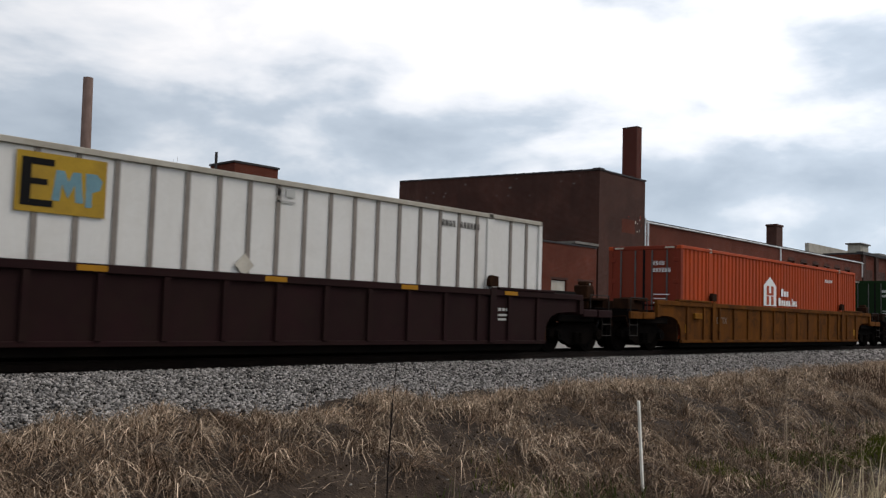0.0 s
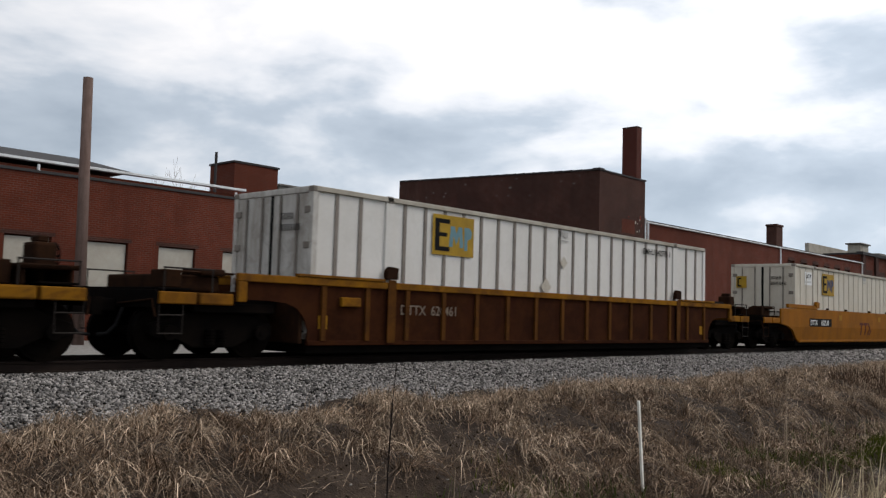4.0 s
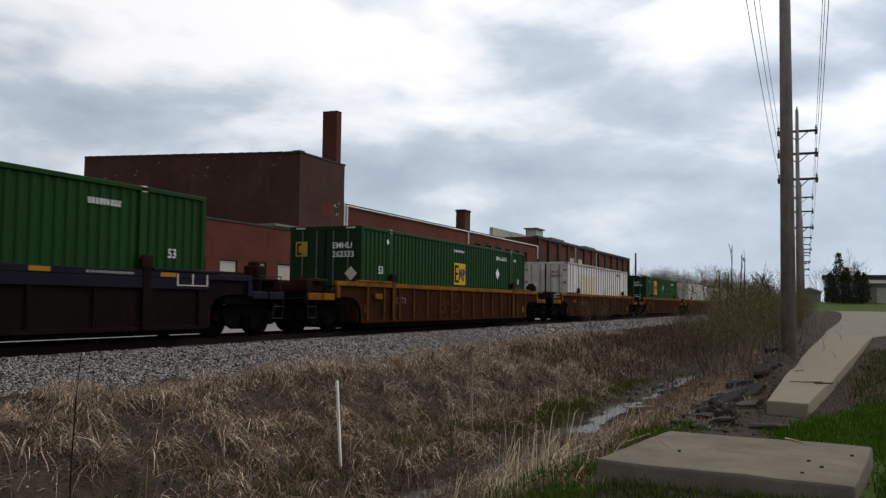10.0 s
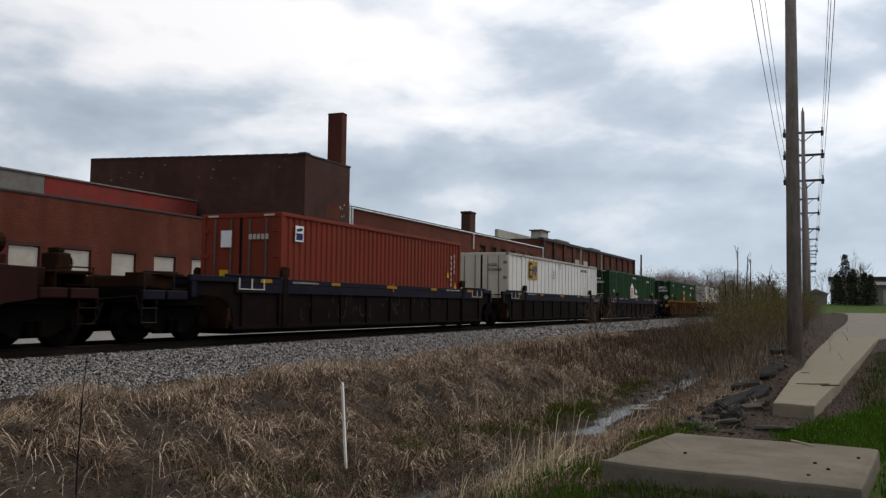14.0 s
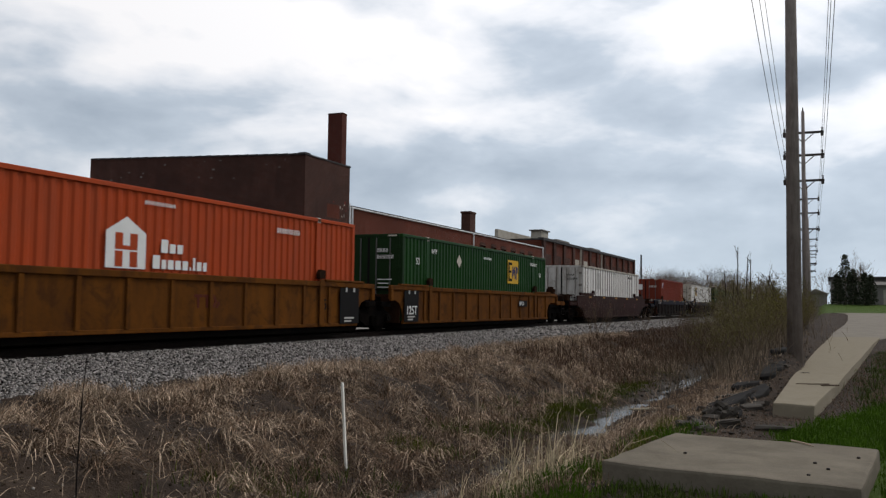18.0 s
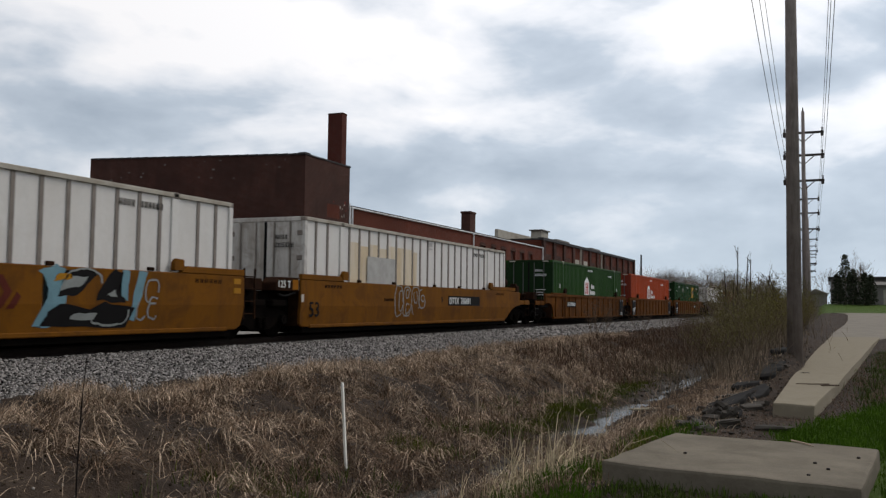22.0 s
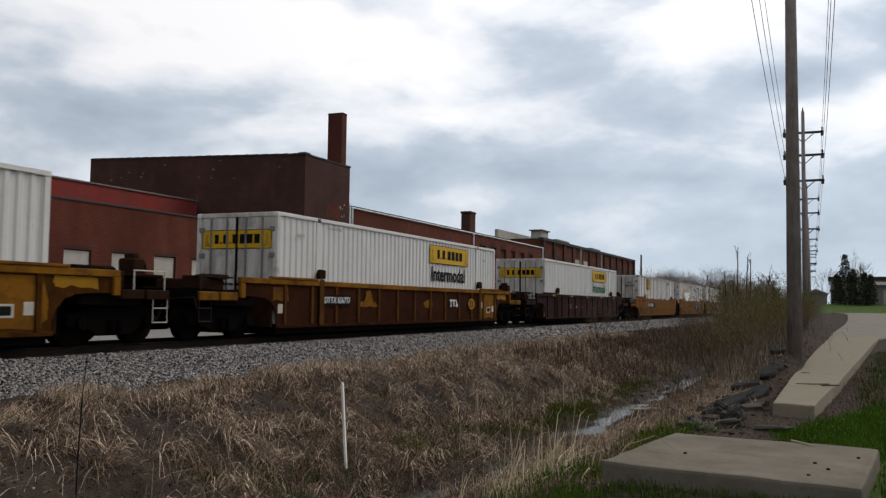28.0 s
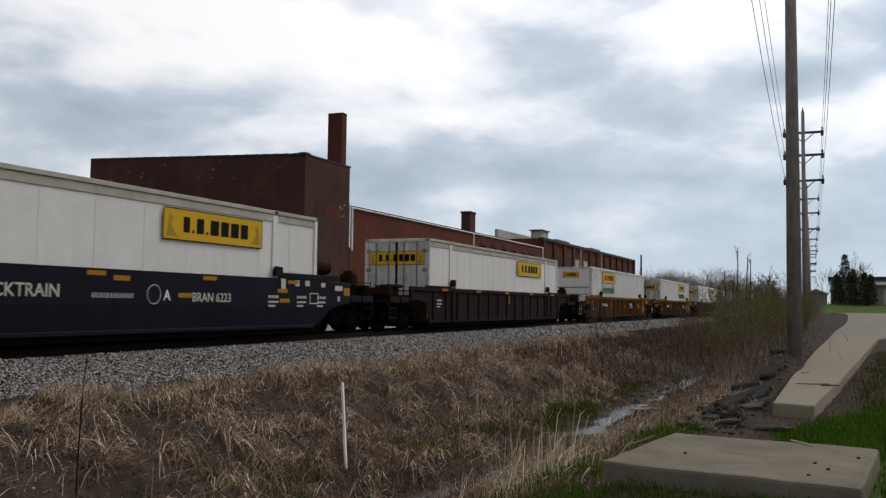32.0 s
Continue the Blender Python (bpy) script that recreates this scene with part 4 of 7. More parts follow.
def black_end(car, s, text=""):
    """A black data panel beside an articulated joint."""
    p = piece("data_panel", "data_panel", lambda bm: box(bm, -0.55, 0.55, -1.425, -1.415, Z_LO + 0.04, Z_HI - 0.16), "ink", car, pose(s * 7.6, 0, 0), "black data panel with white stencils")
    piece("stencil", "data_stencil", lambda bm: (bars(bm, -0.25, 0.9, [0.1], 0.12), bars(bm, 0.2, 0.9, [0.1], 0.12), bars(bm, -0.3, 0.12, [0.55], 0.05), bars(bm, -0.3, 0.03, [0.4], 0.05)), "ink_grey", p, pose(0, -1.426, Z_LO + 0.06))
    if text:
        lettering(text, 0.4, "ink_white", p, face_y(-0.42, -1.429, 0.56), "marks")


def spray(car, x0, x1, z0, z1, mats, seed, y=SIDE_MARK_Y, n=9):
    """Graffiti: bent strokes of spray paint."""
    rnd = random.Random(seed)
    for k, mat in enumerate(mats):
        def strokes(bm):
            for _ in range(n):
                cx, cz = rnd.uniform(x0, x1), rnd.uniform(z0 + 0.1, z1 - 0.1)
                a0, rr, w = rnd.uniform(0, 6.28), rnd.uniform(0.15, 0.4) * (0.5 if mat == "faint" else 1), rnd.uniform(0.014, 0.026) * (3.4 if k else 1)
                last = None
                for i in range(7):
                    a = a0 + i * rnd.uniform(0.3, 0.55)
                    q = (min(x1, max(x0, cx + rr * math.cos(a))), min(z1, max(z0, cz + rr * 1.2 * math.sin(a))))
                    if last and math.dist(last, q) > 0.03:
                        d = Vector((q[0] - last[0], q[1] - last[1])).normalized() * w
                        slab(bm, [(last[0] - d.y, last[1] + d.x), (last[0] + d.y, last[1] - d.x), (q[0] + d.y, q[1] - d.x), (q[0] - d.y, q[1] + d.x)], -0.0015, 0)
                    last = q
        piece("graffiti", ("spray", seed, mat), strokes, mat, car, pose(0, y - 0.001 * k, 0), "sprayed graffiti strokes")


def paint_patch(car, x0, x1, z0, z1, mat, y=PANEL_Y):
    piece("paint_patch", ("patch", round(x1 - x0, 2), round(z1 - z0, 2)), lambda bm: box(bm, 0, x1 - x0, -0.004, 0, 0, z1 - z0), mat, car, pose(x0, y, z0))


def rough_patch(car, shape, mat, key):
    """A faded painted field with ragged edges on the plate between ribs."""
    rnd = random.Random(str(key))
    def build(bm):
        out = []
        for (ax, az), (bx, bz) in zip(shape, shape[1:] + shape[:1]):
            for k in range(5):
                out.append((ax + (bx - ax) * k / 5 + rnd.gauss(0, 0.022), az + (bz - az) * k / 5 + rnd.gauss(0, 0.018)))
        slab(bm, out, -0.003, 0)
        bmesh.ops.triangulate(bm, faces=bm.faces[:])
    piece("paint_patch", ("rough", key), build, mat, car, pose(0, PANEL_Y, 0))


def intermodal(c, x, mat):
    lettering("Intermodal", 0.72, mat, c, face_y(x, FRONT_Y - 0.003, 1.40), "lettering")


def rear_banner(c):
    banner(c, pose(-8.075 + 0.024, 1.1, 1.95, 0, 0, -90), 2.2, 0.5)


def rear_sign(c):
    """A small square sign on the left-hand door."""
    sg = piece("sign", "rear_sign", lambda bm: box(bm, -1.05, -0.62, -0.004, 0, 1.95, 2.42), "sign_gold", c, pose(-8.075 - 0.03, 0, 0, 0, 0, -90), "small yellow sign on the door")
    piece("mark", "rear_sign_mark", lambda bm: (box(bm, -1.0, -0.94, -0.003, 0, 2.0, 2.36), box(bm, -0.938, -0.84, -0.003, 0, 2.0, 2.06), box(bm, -0.938, -0.84, -0.003, 0, 2.3, 2.36)), "ink", sg, pose(0, -0.0045, 0))


def trim_details(car, number):
    """What the rusty cars with yellow trim share: patches, boxes and faded numbers."""
    number_panel(car, number, -5.75, 0.86, False, h=0.2, y=PANEL_Y)
    paint_patch(car, -7.9, -7.68, 0.55, 0.8, "trim_bright")
    paint_patch(car, 7.55, 7.8, 0.5, 0.75, "trim_bright")
    piece("junction_box", "junction_box", lambda bm: bevel(box(bm, -0.25, 0.25, -1.45, -1.366, 0.98, 1.16), 0.015), "trim_yellow", car, pose(-7.15, 0, 0))


def build_train():
    f = FRONT_Y + 0.002
    g = FRONT_Y + 0.034
    # a black car with a green box leads what comes into view
    well_car("ribbed", "black", "black", "black", "black ribbed well car carrying a green container", 56.3)
    c = container("corrugated", "green", "dark green corrugated steel container with white door marks", 56.3)
    door_marks(c, "ink_white")
    car = well_car("ribbed", "ochre", "ochre", "ochre", "ochre ribbed well car carrying an orange container", 33.1)
    trim_details(car, "DTTX")
    c = container("corrugated", "orange", "orange corrugated container with a white house-shaped mark", 33.1, door_paint="red")
    house_mark(c, -1.83, f, 1.2, 1.05, "orange")
    door_marks(c, "ink_white")
    row_marks(c, 4.3, 2.3, 8, 0.13)
    car = well_car("ribbed", "dark_brown", "dark_brown", "dark_brown", "dark brown ribbed well car with yellow reflectors", 9.75)
    stencils(car, 6.3, PANEL_Y)
    c = container("seam", "white", "white container with dark seam posts and a defaced yellow sign", 9.75)
    emblem(c, -4.65, g - 0.015, 1.72, 1.1, "old")
    on_white(c)
    diamond(c, -0.7, 1.3, 0.2, "ink_cream")
    car = well_car("smooth", "yellow", "yellow", "yellow", "yellow smooth-sided well car with a black number panel", -13.9)
    number_panel(car, "DTTX     652530", -6.95, 0.9, length=2.45, h=0.2)
    owner_blocks(car, -1.0, 0.52, 0.55, "ink_brown")
    plate_text(car, "53", 7.05, 0.58, 0.30, "ink", SIDE_MARK_Y - 0.002)
    paint_patch(car, 8.85, 9.2, 1.05, 1.3, "ink", SIDE_MARK_Y)
    row_marks(car, 6.1, 1.28, 5, 0.07, "ink_brown", y=SIDE_MARK_Y)
    for px in (-3.6, 1.6, 4.6, 8.3):
        paint_patch(car, px, px + 0.34, 1.12, 1.34, "trim_bright", SIDE_MARK_Y)
    for px in (-4.9, -2.7, 0.4, 2.9, 5.4):
        piece("lug", "side_lug", lambda bm: bevel(box(bm, -0.09, 0.09, -1.44, -1.36, 1.523, 1.60), 0.015), "rust_brown", car, pose(px, 0, 0))
    c = container("smooth", "cream", "cream-white container with a yellow sign", -13.9)
    emblem(c, -5.15, g - 0.015, 1.65, 1.1, "dim")
    rear_sign(c)
    on_white(c)
    for px in (-7.0, 6.42):
        piece("plate", "letter_plate", lambda bm: box(bm, 0, 0.72, -0.003, 0, 0, 0.52), "ink_white", c, pose(px, g, 2.12), "white plate with black letters")
        row_marks(c, px + 0.08, 2.22, 8, 0.05, "ink_grey", 0.05, g - 0.004)
        plate_text(c, "WTP", px + 0.08, 2.37, 0.18, "ink", g - 0.0055)
    car = well_car(**RIB_TRIM, label="rusty brown well car with yellow ribs and top chord", x=-37.6)
    trim_details(car, "DTTX  620461")
    c = container("seam", "white", "white container with dark seam posts and a painted-over yellow sign", -37.6)
    emblem(c, -4.76, g - 0.015, 1.7, 1.1, "old")
    on_white(c, "EMHU 242775 1")
    diamond(c, 0.15, 1.95, 0.16, "ink_cream")
    diamond(c, -0.6, 1.3, 0.22, "ink_cream")
    car = well_car(**RIB_TRIM, label="rusty brown well car with yellow ribs and top chord", x=-61.2)
    trim_details(car, "DTTX")
    spray(car, 3.2, 4.6, 0.6, 1.2, ["faint"], 5, PANEL_Y, 5)
    c = container("corrugated", "green", "green corrugated container with a square yellow sign", -61.2)
    emblem(c, -4.68, f, 1.42, 1.2)
    diamond(c, -0.05, 2.05, 0.26, "ink_cream")
    door_marks(c, "ink_white")
    plate_text(c, "WTP", -6.85, 2.38, 0.15)
    row_marks(c, 4.35, 2.38, 4, 0.13)
    row_marks(c, 5.0, 2.38, 6, 0.13)
    car = well_car(**RIB_TRIM, label="rusty brown well car with yellow ribs and top chord", x=-84.65)
    trim_details(car, "DTTX  620")
    c = container("seam", "white", "white container with tan glue stains where a sign was removed", -84.65)
    on_white(c)
    residue(c, -5.75, -1.3, 1.2, 2.2)
    car = well_car(**RIB_TRIM, label="rusty brown well car with yellow ribs and faint graffiti", x=-108.5)
    trim_details(car, "DTTX")
    spray(car, -2.2, 0.4, 0.55, 1.25, ["ochre"], 9, PANEL_Y, 8)
    c = container("corrugated", "green_dark", "deep green container with a yellow sign and white diamond", -108.5)
    emblem(c, -0.65, f, 1.22, 0.93)
    diamond(c, 4.25, 1.82, 0.24)
    plate_text(c, "EMHU 262333", 4.1, 2.42, 0.16)
    plate_text(c, "WTP", 6.35, 2.42, 0.13)
    plate_text(c, "53", 6.9, 1.45, 0.2)
    plate_text(c, "53", -6.95, 1.45, 0.24)
    row_marks(c, -0.7, 2.5, 14, 0.09)
    for text, tz in (("EMHU", 2.2), ("262333", 1.93)):
        lettering(text, 0.26, "ink_white", c, face_x(-8.11, -0.28, tz), "marks")
    rear_sign(c)
    piece("placard", "door_diamond", lambda bm: slab(bm, [(0.95, 1.2), (1.17, 1.42), (0.95, 1.64), (0.73, 1.42)], -0.004, 0), "ink_cream", c, pose(-8.075 - 0.03, 0, 0, 0, 0, -90), "pale diamond placard")
    diamond(c, -6.3, 2.5, 0.1)
    nav = dict(style="ribbed", side="black", chord="navy", rib="black", ribs=11)
    lab = "black articulated well car unit with a navy top chord"
    cars = [well_car(**nav, label=lab, x=-132.1, joint_rear=True), well_car(**nav, label=lab, x=-151.6, joint_front=True, joint_rear=True),
            well_car(**nav, label="black articulated well car unit with graffiti and a navy top chord", x=-171.3, joint_front=True)]
    for car in cars:
        row_marks(car, -5.7, 1.40, 12, 0.05, "ink_grey", 0.08, SIDE_MARK_Y)
        row_marks(car, 4.4, 1.40, 12, 0.05, "ink_grey", 0.08, SIDE_MARK_Y)
        piece("mark", "cross_mark", lambda bm: (box(bm, -0.03, 0.03, -0.004, 0, 1.27, 1.55), box(bm, -0.25, 0.25, -0.008, -0.0045, 1.38, 1.46)), "amber", car, pose(0.1, SIDE_MARK_Y - 0.007, 0))
        for s in (-1, 1):
            piece("white_bracket", "white_bracket", lambda bm: [box(bm, a - 0.025, a + 0.025, -0.004, 0, 1.2, 1.47) for a in (-0.5, 0, 0.5)] + [box(bm, -0.475, 0.475, -0.0035, 0, 1.2, 1.225)], "ink_cream", car, pose(s * 7.5, SIDE_MARK_Y - 0.003, 0))
    spray(cars[2], -5.2, 5.4, 0.45, 1.15, ["faint"], 31, PANEL_Y, 26)
    c = container("corrugated", "green_dark", "deep green container with a white house-shaped mark", -132.1)
    house_mark(c, -1.5, f, 1.15, 1.08, "ink_red")
    door_marks(c, "ink_white")
    row_marks(c, -0.8, 2.55, 14, 0.1)
    row_marks(c, 4.5, 2.4, 9, 0.12)
    plate_text(c, "53", 6.8, 1.45, 0.2)
    plate_text(c, "53", -6.9, 1.5, 0.2)
    c = container("smooth", "white", "white container with a faded yellow sign", -151.6, door_paint="cream")
    emblem(c, -5.2, g - 0.015, 1.65, 1.1, "dim")
    on_white(c)
    plate_text(c, "WTP", 6.6, 2.2, 0.15, "ink_grey", g)
    spray(c, -1.3, -0.8, 1.95, 2.3, ["ink_grey"], 3, g, 4)
    c = container("corrugated", "red", "short brick-red container with a small blue and white sign", -171.3, length=12.19)
    sg = piece("sign", "small_sign", lambda bm: box(bm, 0, 0.4, -0.005, 0, 0, 0.42), "ink_white", c, pose(-5.45, f, 2.18), "small blue and white sign")
    piece("mark", "small_mark", lambda bm: (box(bm, 0.04, 0.36, -0.003, 0, 0.04, 0.22), slab(bm, [(0.06, 0.25), (0.34, 0.3), (0.34, 0.38), (0.06, 0.33)], -0.003, 0)), "ink_blue", sg, pose(0, -0.0055, 0))
    piece("marks", "upright_marks", lambda bm: [box(bm, 5.1, 5.18, -0.005, 0, 0.62 + 0.2 * i, 0.76 + 0.2 * i) for i in range(9)] + [box(bm, 5.4, 5.48, -0.005, 0, 1.7 + 0.2 * i, 1.84 + 0.2 * i) for i in range(4)], "ink_cream", c, pose(0, f, 0))
    for px, pz in ((4.72, 1.55), (5.42, 1.15)):
        piece("placard", "triangle", lambda bm: slab(bm, [(0, 0), (0.24, 0), (0.12, 0.24)], -0.005, 0), "sign_yellow", c, pose(px, f, pz), "small yellow triangle placard")
    piece("door_sign", "door_sign", lambda bm: (box(bm, -0.6, -0.25, -0.004, 0, 2.0, 2.45),), "ink_white", c, pose(-6.095 - 0.036, 0, 0, 0, 0, -90))
    piece("door_sign", "door_sign_yellow", lambda bm: (box(bm, -0.62, -0.35, -0.004, 0, 0.9, 1.4), slab(bm, [(-0.2, 1.0), (0.0, 1.0), (-0.1, 1.25)], -0.004, 0)), "sign_yellow", c, pose(-6.095 - 0.036, 0, 0, 0, 0, -90))
    piece("door_marks", "door_marks_short", lambda bm: (bars(bm, 0.3, 2.2, [0.09] * 5, 0.14, 0.04), bars(bm, 0.3, 1.0, [0.08] * 6, 0.2, 0.05)), "ink_cream", c, pose(-6.095 - 0.036, 0, 0, 0, 0, -90))
    car = well_car("smooth", "maroon", "maroon", "maroon", "rusty maroon smooth-sided well car", -194.9)
    for px in (-6.2, -2.0, 2.2, 5.6):
        stencils(car, px, mat="ink_brown")
    c = container("seam", "white", "white container with dark seam posts", -194.9)
    on_white(c)
    paint_patch(c, -4.7, -3.8, 1.6, 2.6, "ink_grey", g)
    och = dict(style="ribbed", side="ochre", chord="ochre", rib="ochre", ribs=13)
    lab = "ochre articulated well car unit with black end panels"
    cars = [well_car(**och, label=lab, x=-218.4, joint_rear=True), well_car(**och, label=lab, x=-237.8, joint_front=True, joint_rear=True), well_car(**och, label=lab, x=-257.2, joint_front=True)]
    black_end(cars[0], -1, "125T")
    black_end(cars[1], 1)
    black_end(cars[1], -1, "125T")
    black_end(cars[2], 1)
    plate_text(cars[1], "53", 6.2, 0.72, 0.3, "ink", PANEL_Y - 0.004)
    plate_text(cars[2], "53", 6.2, 0.72, 0.3, "ink", PANEL_Y - 0.004)
    owner_blocks(cars[1], 0.75, 0.76, 0.3, "ink_brown", PANEL_Y)
    number_panel(cars[2], "DTTX 785658", -5.8, 0.9, True, 1.75, 0.18, -1.413)
    number_panel(cars[0], "DTTX", 3.6, 0.9, True, 1.2, 0.16, -1.413)
    c = container("corrugated", "green_dark", "dark green container with a yellow sign and pale diamond", -218.4)
    emblem(c, 2.4, f, 1.48, 1.15)
    diamond(c, -3.18, 2.2, 0.25, "ink_cream")
    plate_text(c, "53", -7.05, 1.92, 0.22)
    plate_text(c, "WTP", -5.77, 2.36, 0.16)
    plate_text(c, "53", 6.95, 1.93, 0.18)
    row_marks(c, -0.55, 2.42, 12, 0.09)
    row_marks(c, 5.6, 2.42, 9, 0.14)
    door_marks(c, "ink_white")
    c = container("corrugated", "orange", "orange container with a white house-shaped mark", -237.8, door_paint="red")
    house_mark(c, -1.86, f, 1.2, 1.05, "orange")
    row_marks(c, -0.8, 2.56, 14, 0.08)
    row_marks(c, 4.0, 2.34, 10, 0.13)
    door_marks(c, "ink_white")
    c = container("corrugated", "green", "bright green container with a white house-shaped mark", -257.2)
    house_mark(c, -1.7, f, 1.2, 1.05, "ink_red")
    row_marks(c, -0.95, 2.58, 14, 0.1)
    row_marks(c, 4.3, 2.38, 9, 0.12)
    plate_text(c, "53", 6.6, 1.5, 0.2)
    plate_text(c, "53", -6.9, 1.5, 0.2)
    door_marks(c, "ink_white")
    yel = dict(style="smooth", side="yellow_old", chord="yellow_old", rib="yellow_old")
    lab = "yellow smooth-sided articulated well car unit with stencils and graffiti"
    xs = (-280.6, -299.9, -319.3)
    cars = [well_car(**yel, label=lab, x=x, joint_front=i > 0, joint_rear=i < 2) for i, x in enumerate(xs)]
    boxes = [container("seam", "white", "white container with dark seam posts and tan glue stains" if i < 2 else "white container with dark seam posts and a worn yellow sign", x) for i, x in enumerate(xs)]
    for c in boxes:
        on_white(c)
    residue(boxes[0], -5.6, -0.82, 1.0, 2.35)
    paint_patch(boxes[0], -4.5, -2.6, 1.1, 2.0, "ink_grey", g - 0.022)
    residue(boxes[1], -5.4, -0.96, 1.0, 2.4)
    paint_patch(boxes[1], -4.64, -1.6, 1.17, 2.0, "ink_white", g - 0.022)
    emblem(boxes[2], -4.86, g - 0.015, 1.72, 1.1, "bare")
    rear_sign(boxes[2])
    for car in cars:
        plate_text(car, "53", -8.02, 0.53, 0.40, "ink", SIDE_MARK_Y - 0.002)
    for car in cars:
        for px in (-5.2, -2.9, 0.3, 2.6, 5.2):
            piece("lug", "side_lug", lambda bm: bevel(box(bm, -0.09, 0.09, -1.44, -1.36, 1.523, 1.60), 0.015), "rust_brown", car, pose(px, 0, 0))
        row_marks(car, -3.6, 0.98, 9, 0.09, "rust_brown", y=SIDE_MARK_Y)
        for px in (-7.2, 6.6):
            row_marks(car, px, 1.32, 6, 0.09, "rust_brown", 0.12, SIDE_MARK_Y)
    for car in cars[:2]:
        plate_text(car, "125 T", -9.42, 1.29, 0.18, "ink_white", -1.364)
    number_panel(cars[0], "DTTX  766691", 1.5, 0.92, length=3.2, h=0.24)
    number_panel(cars[2], "DTTX  766691", -5.06, 0.92, length=3.1, h=0.24)
    plate_text(cars[0], "B", 0.87, 0.98, 0.18, "ink", SIDE_MARK_Y - 0.002)
    plate_text(cars[1], "C", -1.53, 0.98, 0.2, "ink", SIDE_MARK_Y - 0.002)
    plate_text(cars[2], "A", -1.55, 1.0, 0.18, "ink", SIDE_MARK_Y - 0.002)
    owner_blocks(cars[1], 0.26, 0.74, 0.58, "ink_brown")
    outlines(cars[0], [(-2.55, 1.0, 0.28, 0.5, 0.3, 5.2), (-2.42, 1.0, 0.13, 0.33, 0, 6.0), (-1.95, 0.98, 0.3, 0.5, 0.6, 5.6), (-1.92, 1.25, 0.12, 0.14, 0, 6.3), (-1.9, 0.75, 0.14, 0.16, 1.0, 5.2),
                       (-1.3, 1.02, 0.3, 0.46, -0.4, 5.0), (-1.3, 1.12, 0.14, 0.2, 2.0, 5.6), (-0.78, 1.08, 0.26, 0.32, 1.6, 4.6), (-0.72, 1.1, 0.13, 0.1, 0, 6.3)], 0.045, "graffiti", "bubble")
    filled(cars[1], [[(2.3, 0.42), (2.75, 0.40), (2.95, 0.9), (3.1, 1.4), (2.75, 1.56), (2.35, 1.45), (2.6, 1.1)], [(4.6, 0.5), (4.78, 0.48), (5.1, 1.5), (4.85, 1.52)], [(4.35, 0.95), (4.55, 0.9), (4.6, 1.5), (4.4, 1.5)]], "ink_pale_blue", "blue_fill")
    filled(cars[1], [[(2.5, 0.40), (4.55, 0.38), (4.75, 0.75), (3.9, 0.86), (3.6, 0.72), (2.9, 0.84), (2.62, 0.7)], [(2.8, 0.95), (3.25, 0.98), (3.75, 1.42), (3.55, 1.52), (2.95, 1.45)], [(3.7, 0.9), (4.5, 0.88), (4.3, 1.12), (4.42, 1.46), (4.15, 1.5), (3.85, 1.2)]], "ink", "black_fill", layer=1)
    filled(cars[1], [[(2.85, 1.1), (3.3, 1.14), (3.5, 1.34), (3.0, 1.36)], [(3.1, 0.56), (3.7, 0.52), (3.75, 0.64), (3.2, 0.66)], [(4.0, 1.0), (4.25, 0.98), (4.2, 1.14)]], "graffiti", "grey_fill", layer=2)
    filled(cars[1], [[(2.72, 1.26), (3.12, 1.3), (3.05, 1.4), (2.78, 1.4)]], "amber", "yellow_fill", layer=3)
    outlines(cars[1], [(5.25, 1.1, 0.2, 0.25, 0, 5.0), (5.3, 0.75, 0.16, 0.22, 1, 4.4), (4.95, 0.7, 0.12, 0.2, 2, 4.0), (3.4, 0.98, 0.5, 0.5, 0.4, 2.6), (4.1, 0.7, 0.5, 0.28, 3.3, 3.0)], 0.04, "graffiti", "scribble", layer=3)
    car = well_car("ribbed", "maroon", "dark_brown", "maroon", "dark maroon ribbed well car with amber reflectors", -342.9, ribs=13)
    number_panel(car, "18155", -4.16, 0.76, False, h=0.25, y=PANEL_Y)
    row_marks(car, -2.6, 0.8, 6, 0.08, "ink_cream", y=PANEL_Y)
    row_marks(car, -1.3, 0.8, 4, 0.08, "ink_cream", y=PANEL_Y)
    c = container("corrugated", "white", "white corrugated container with a wide yellow panel", -342.9)
    banner(c, pose(1.55, f, 2.02), 3.6, 0.66)
    intermodal(c, 1.65, "ink_green")
    rear_banner(c)
    for x, bx, mat in ((-366.2, 1.4, "ink"), (-389.6, -5.4, "ink_green")):
        tone = "brown" if bx > 0 else "brown_yellow"
        car = well_car("ribbed", tone, "trim_yellow", "rib_brown" if bx > 0 else tone, "yellow and rust-brown ribbed well car with stencils", x, ribs=13)
        number_panel(car, "DTTX 656777" if bx > 0 else "DTTX 680373", -6.0, 0.9, True, 1.6, 0.17, -1.413)
        owner_blocks(car, 2.15 if bx < 0 else 2.95, 0.81, 0.3 if bx < 0 else 0.27, "ink_white", -1.419)
        paint_patch(car, 1.98, 3.5, 0.77, 1.15, "ink", -1.413) if bx < 0 else None
        plate_text(car, "53", 4.90, 0.80, 0.26, "ink", -1.421)
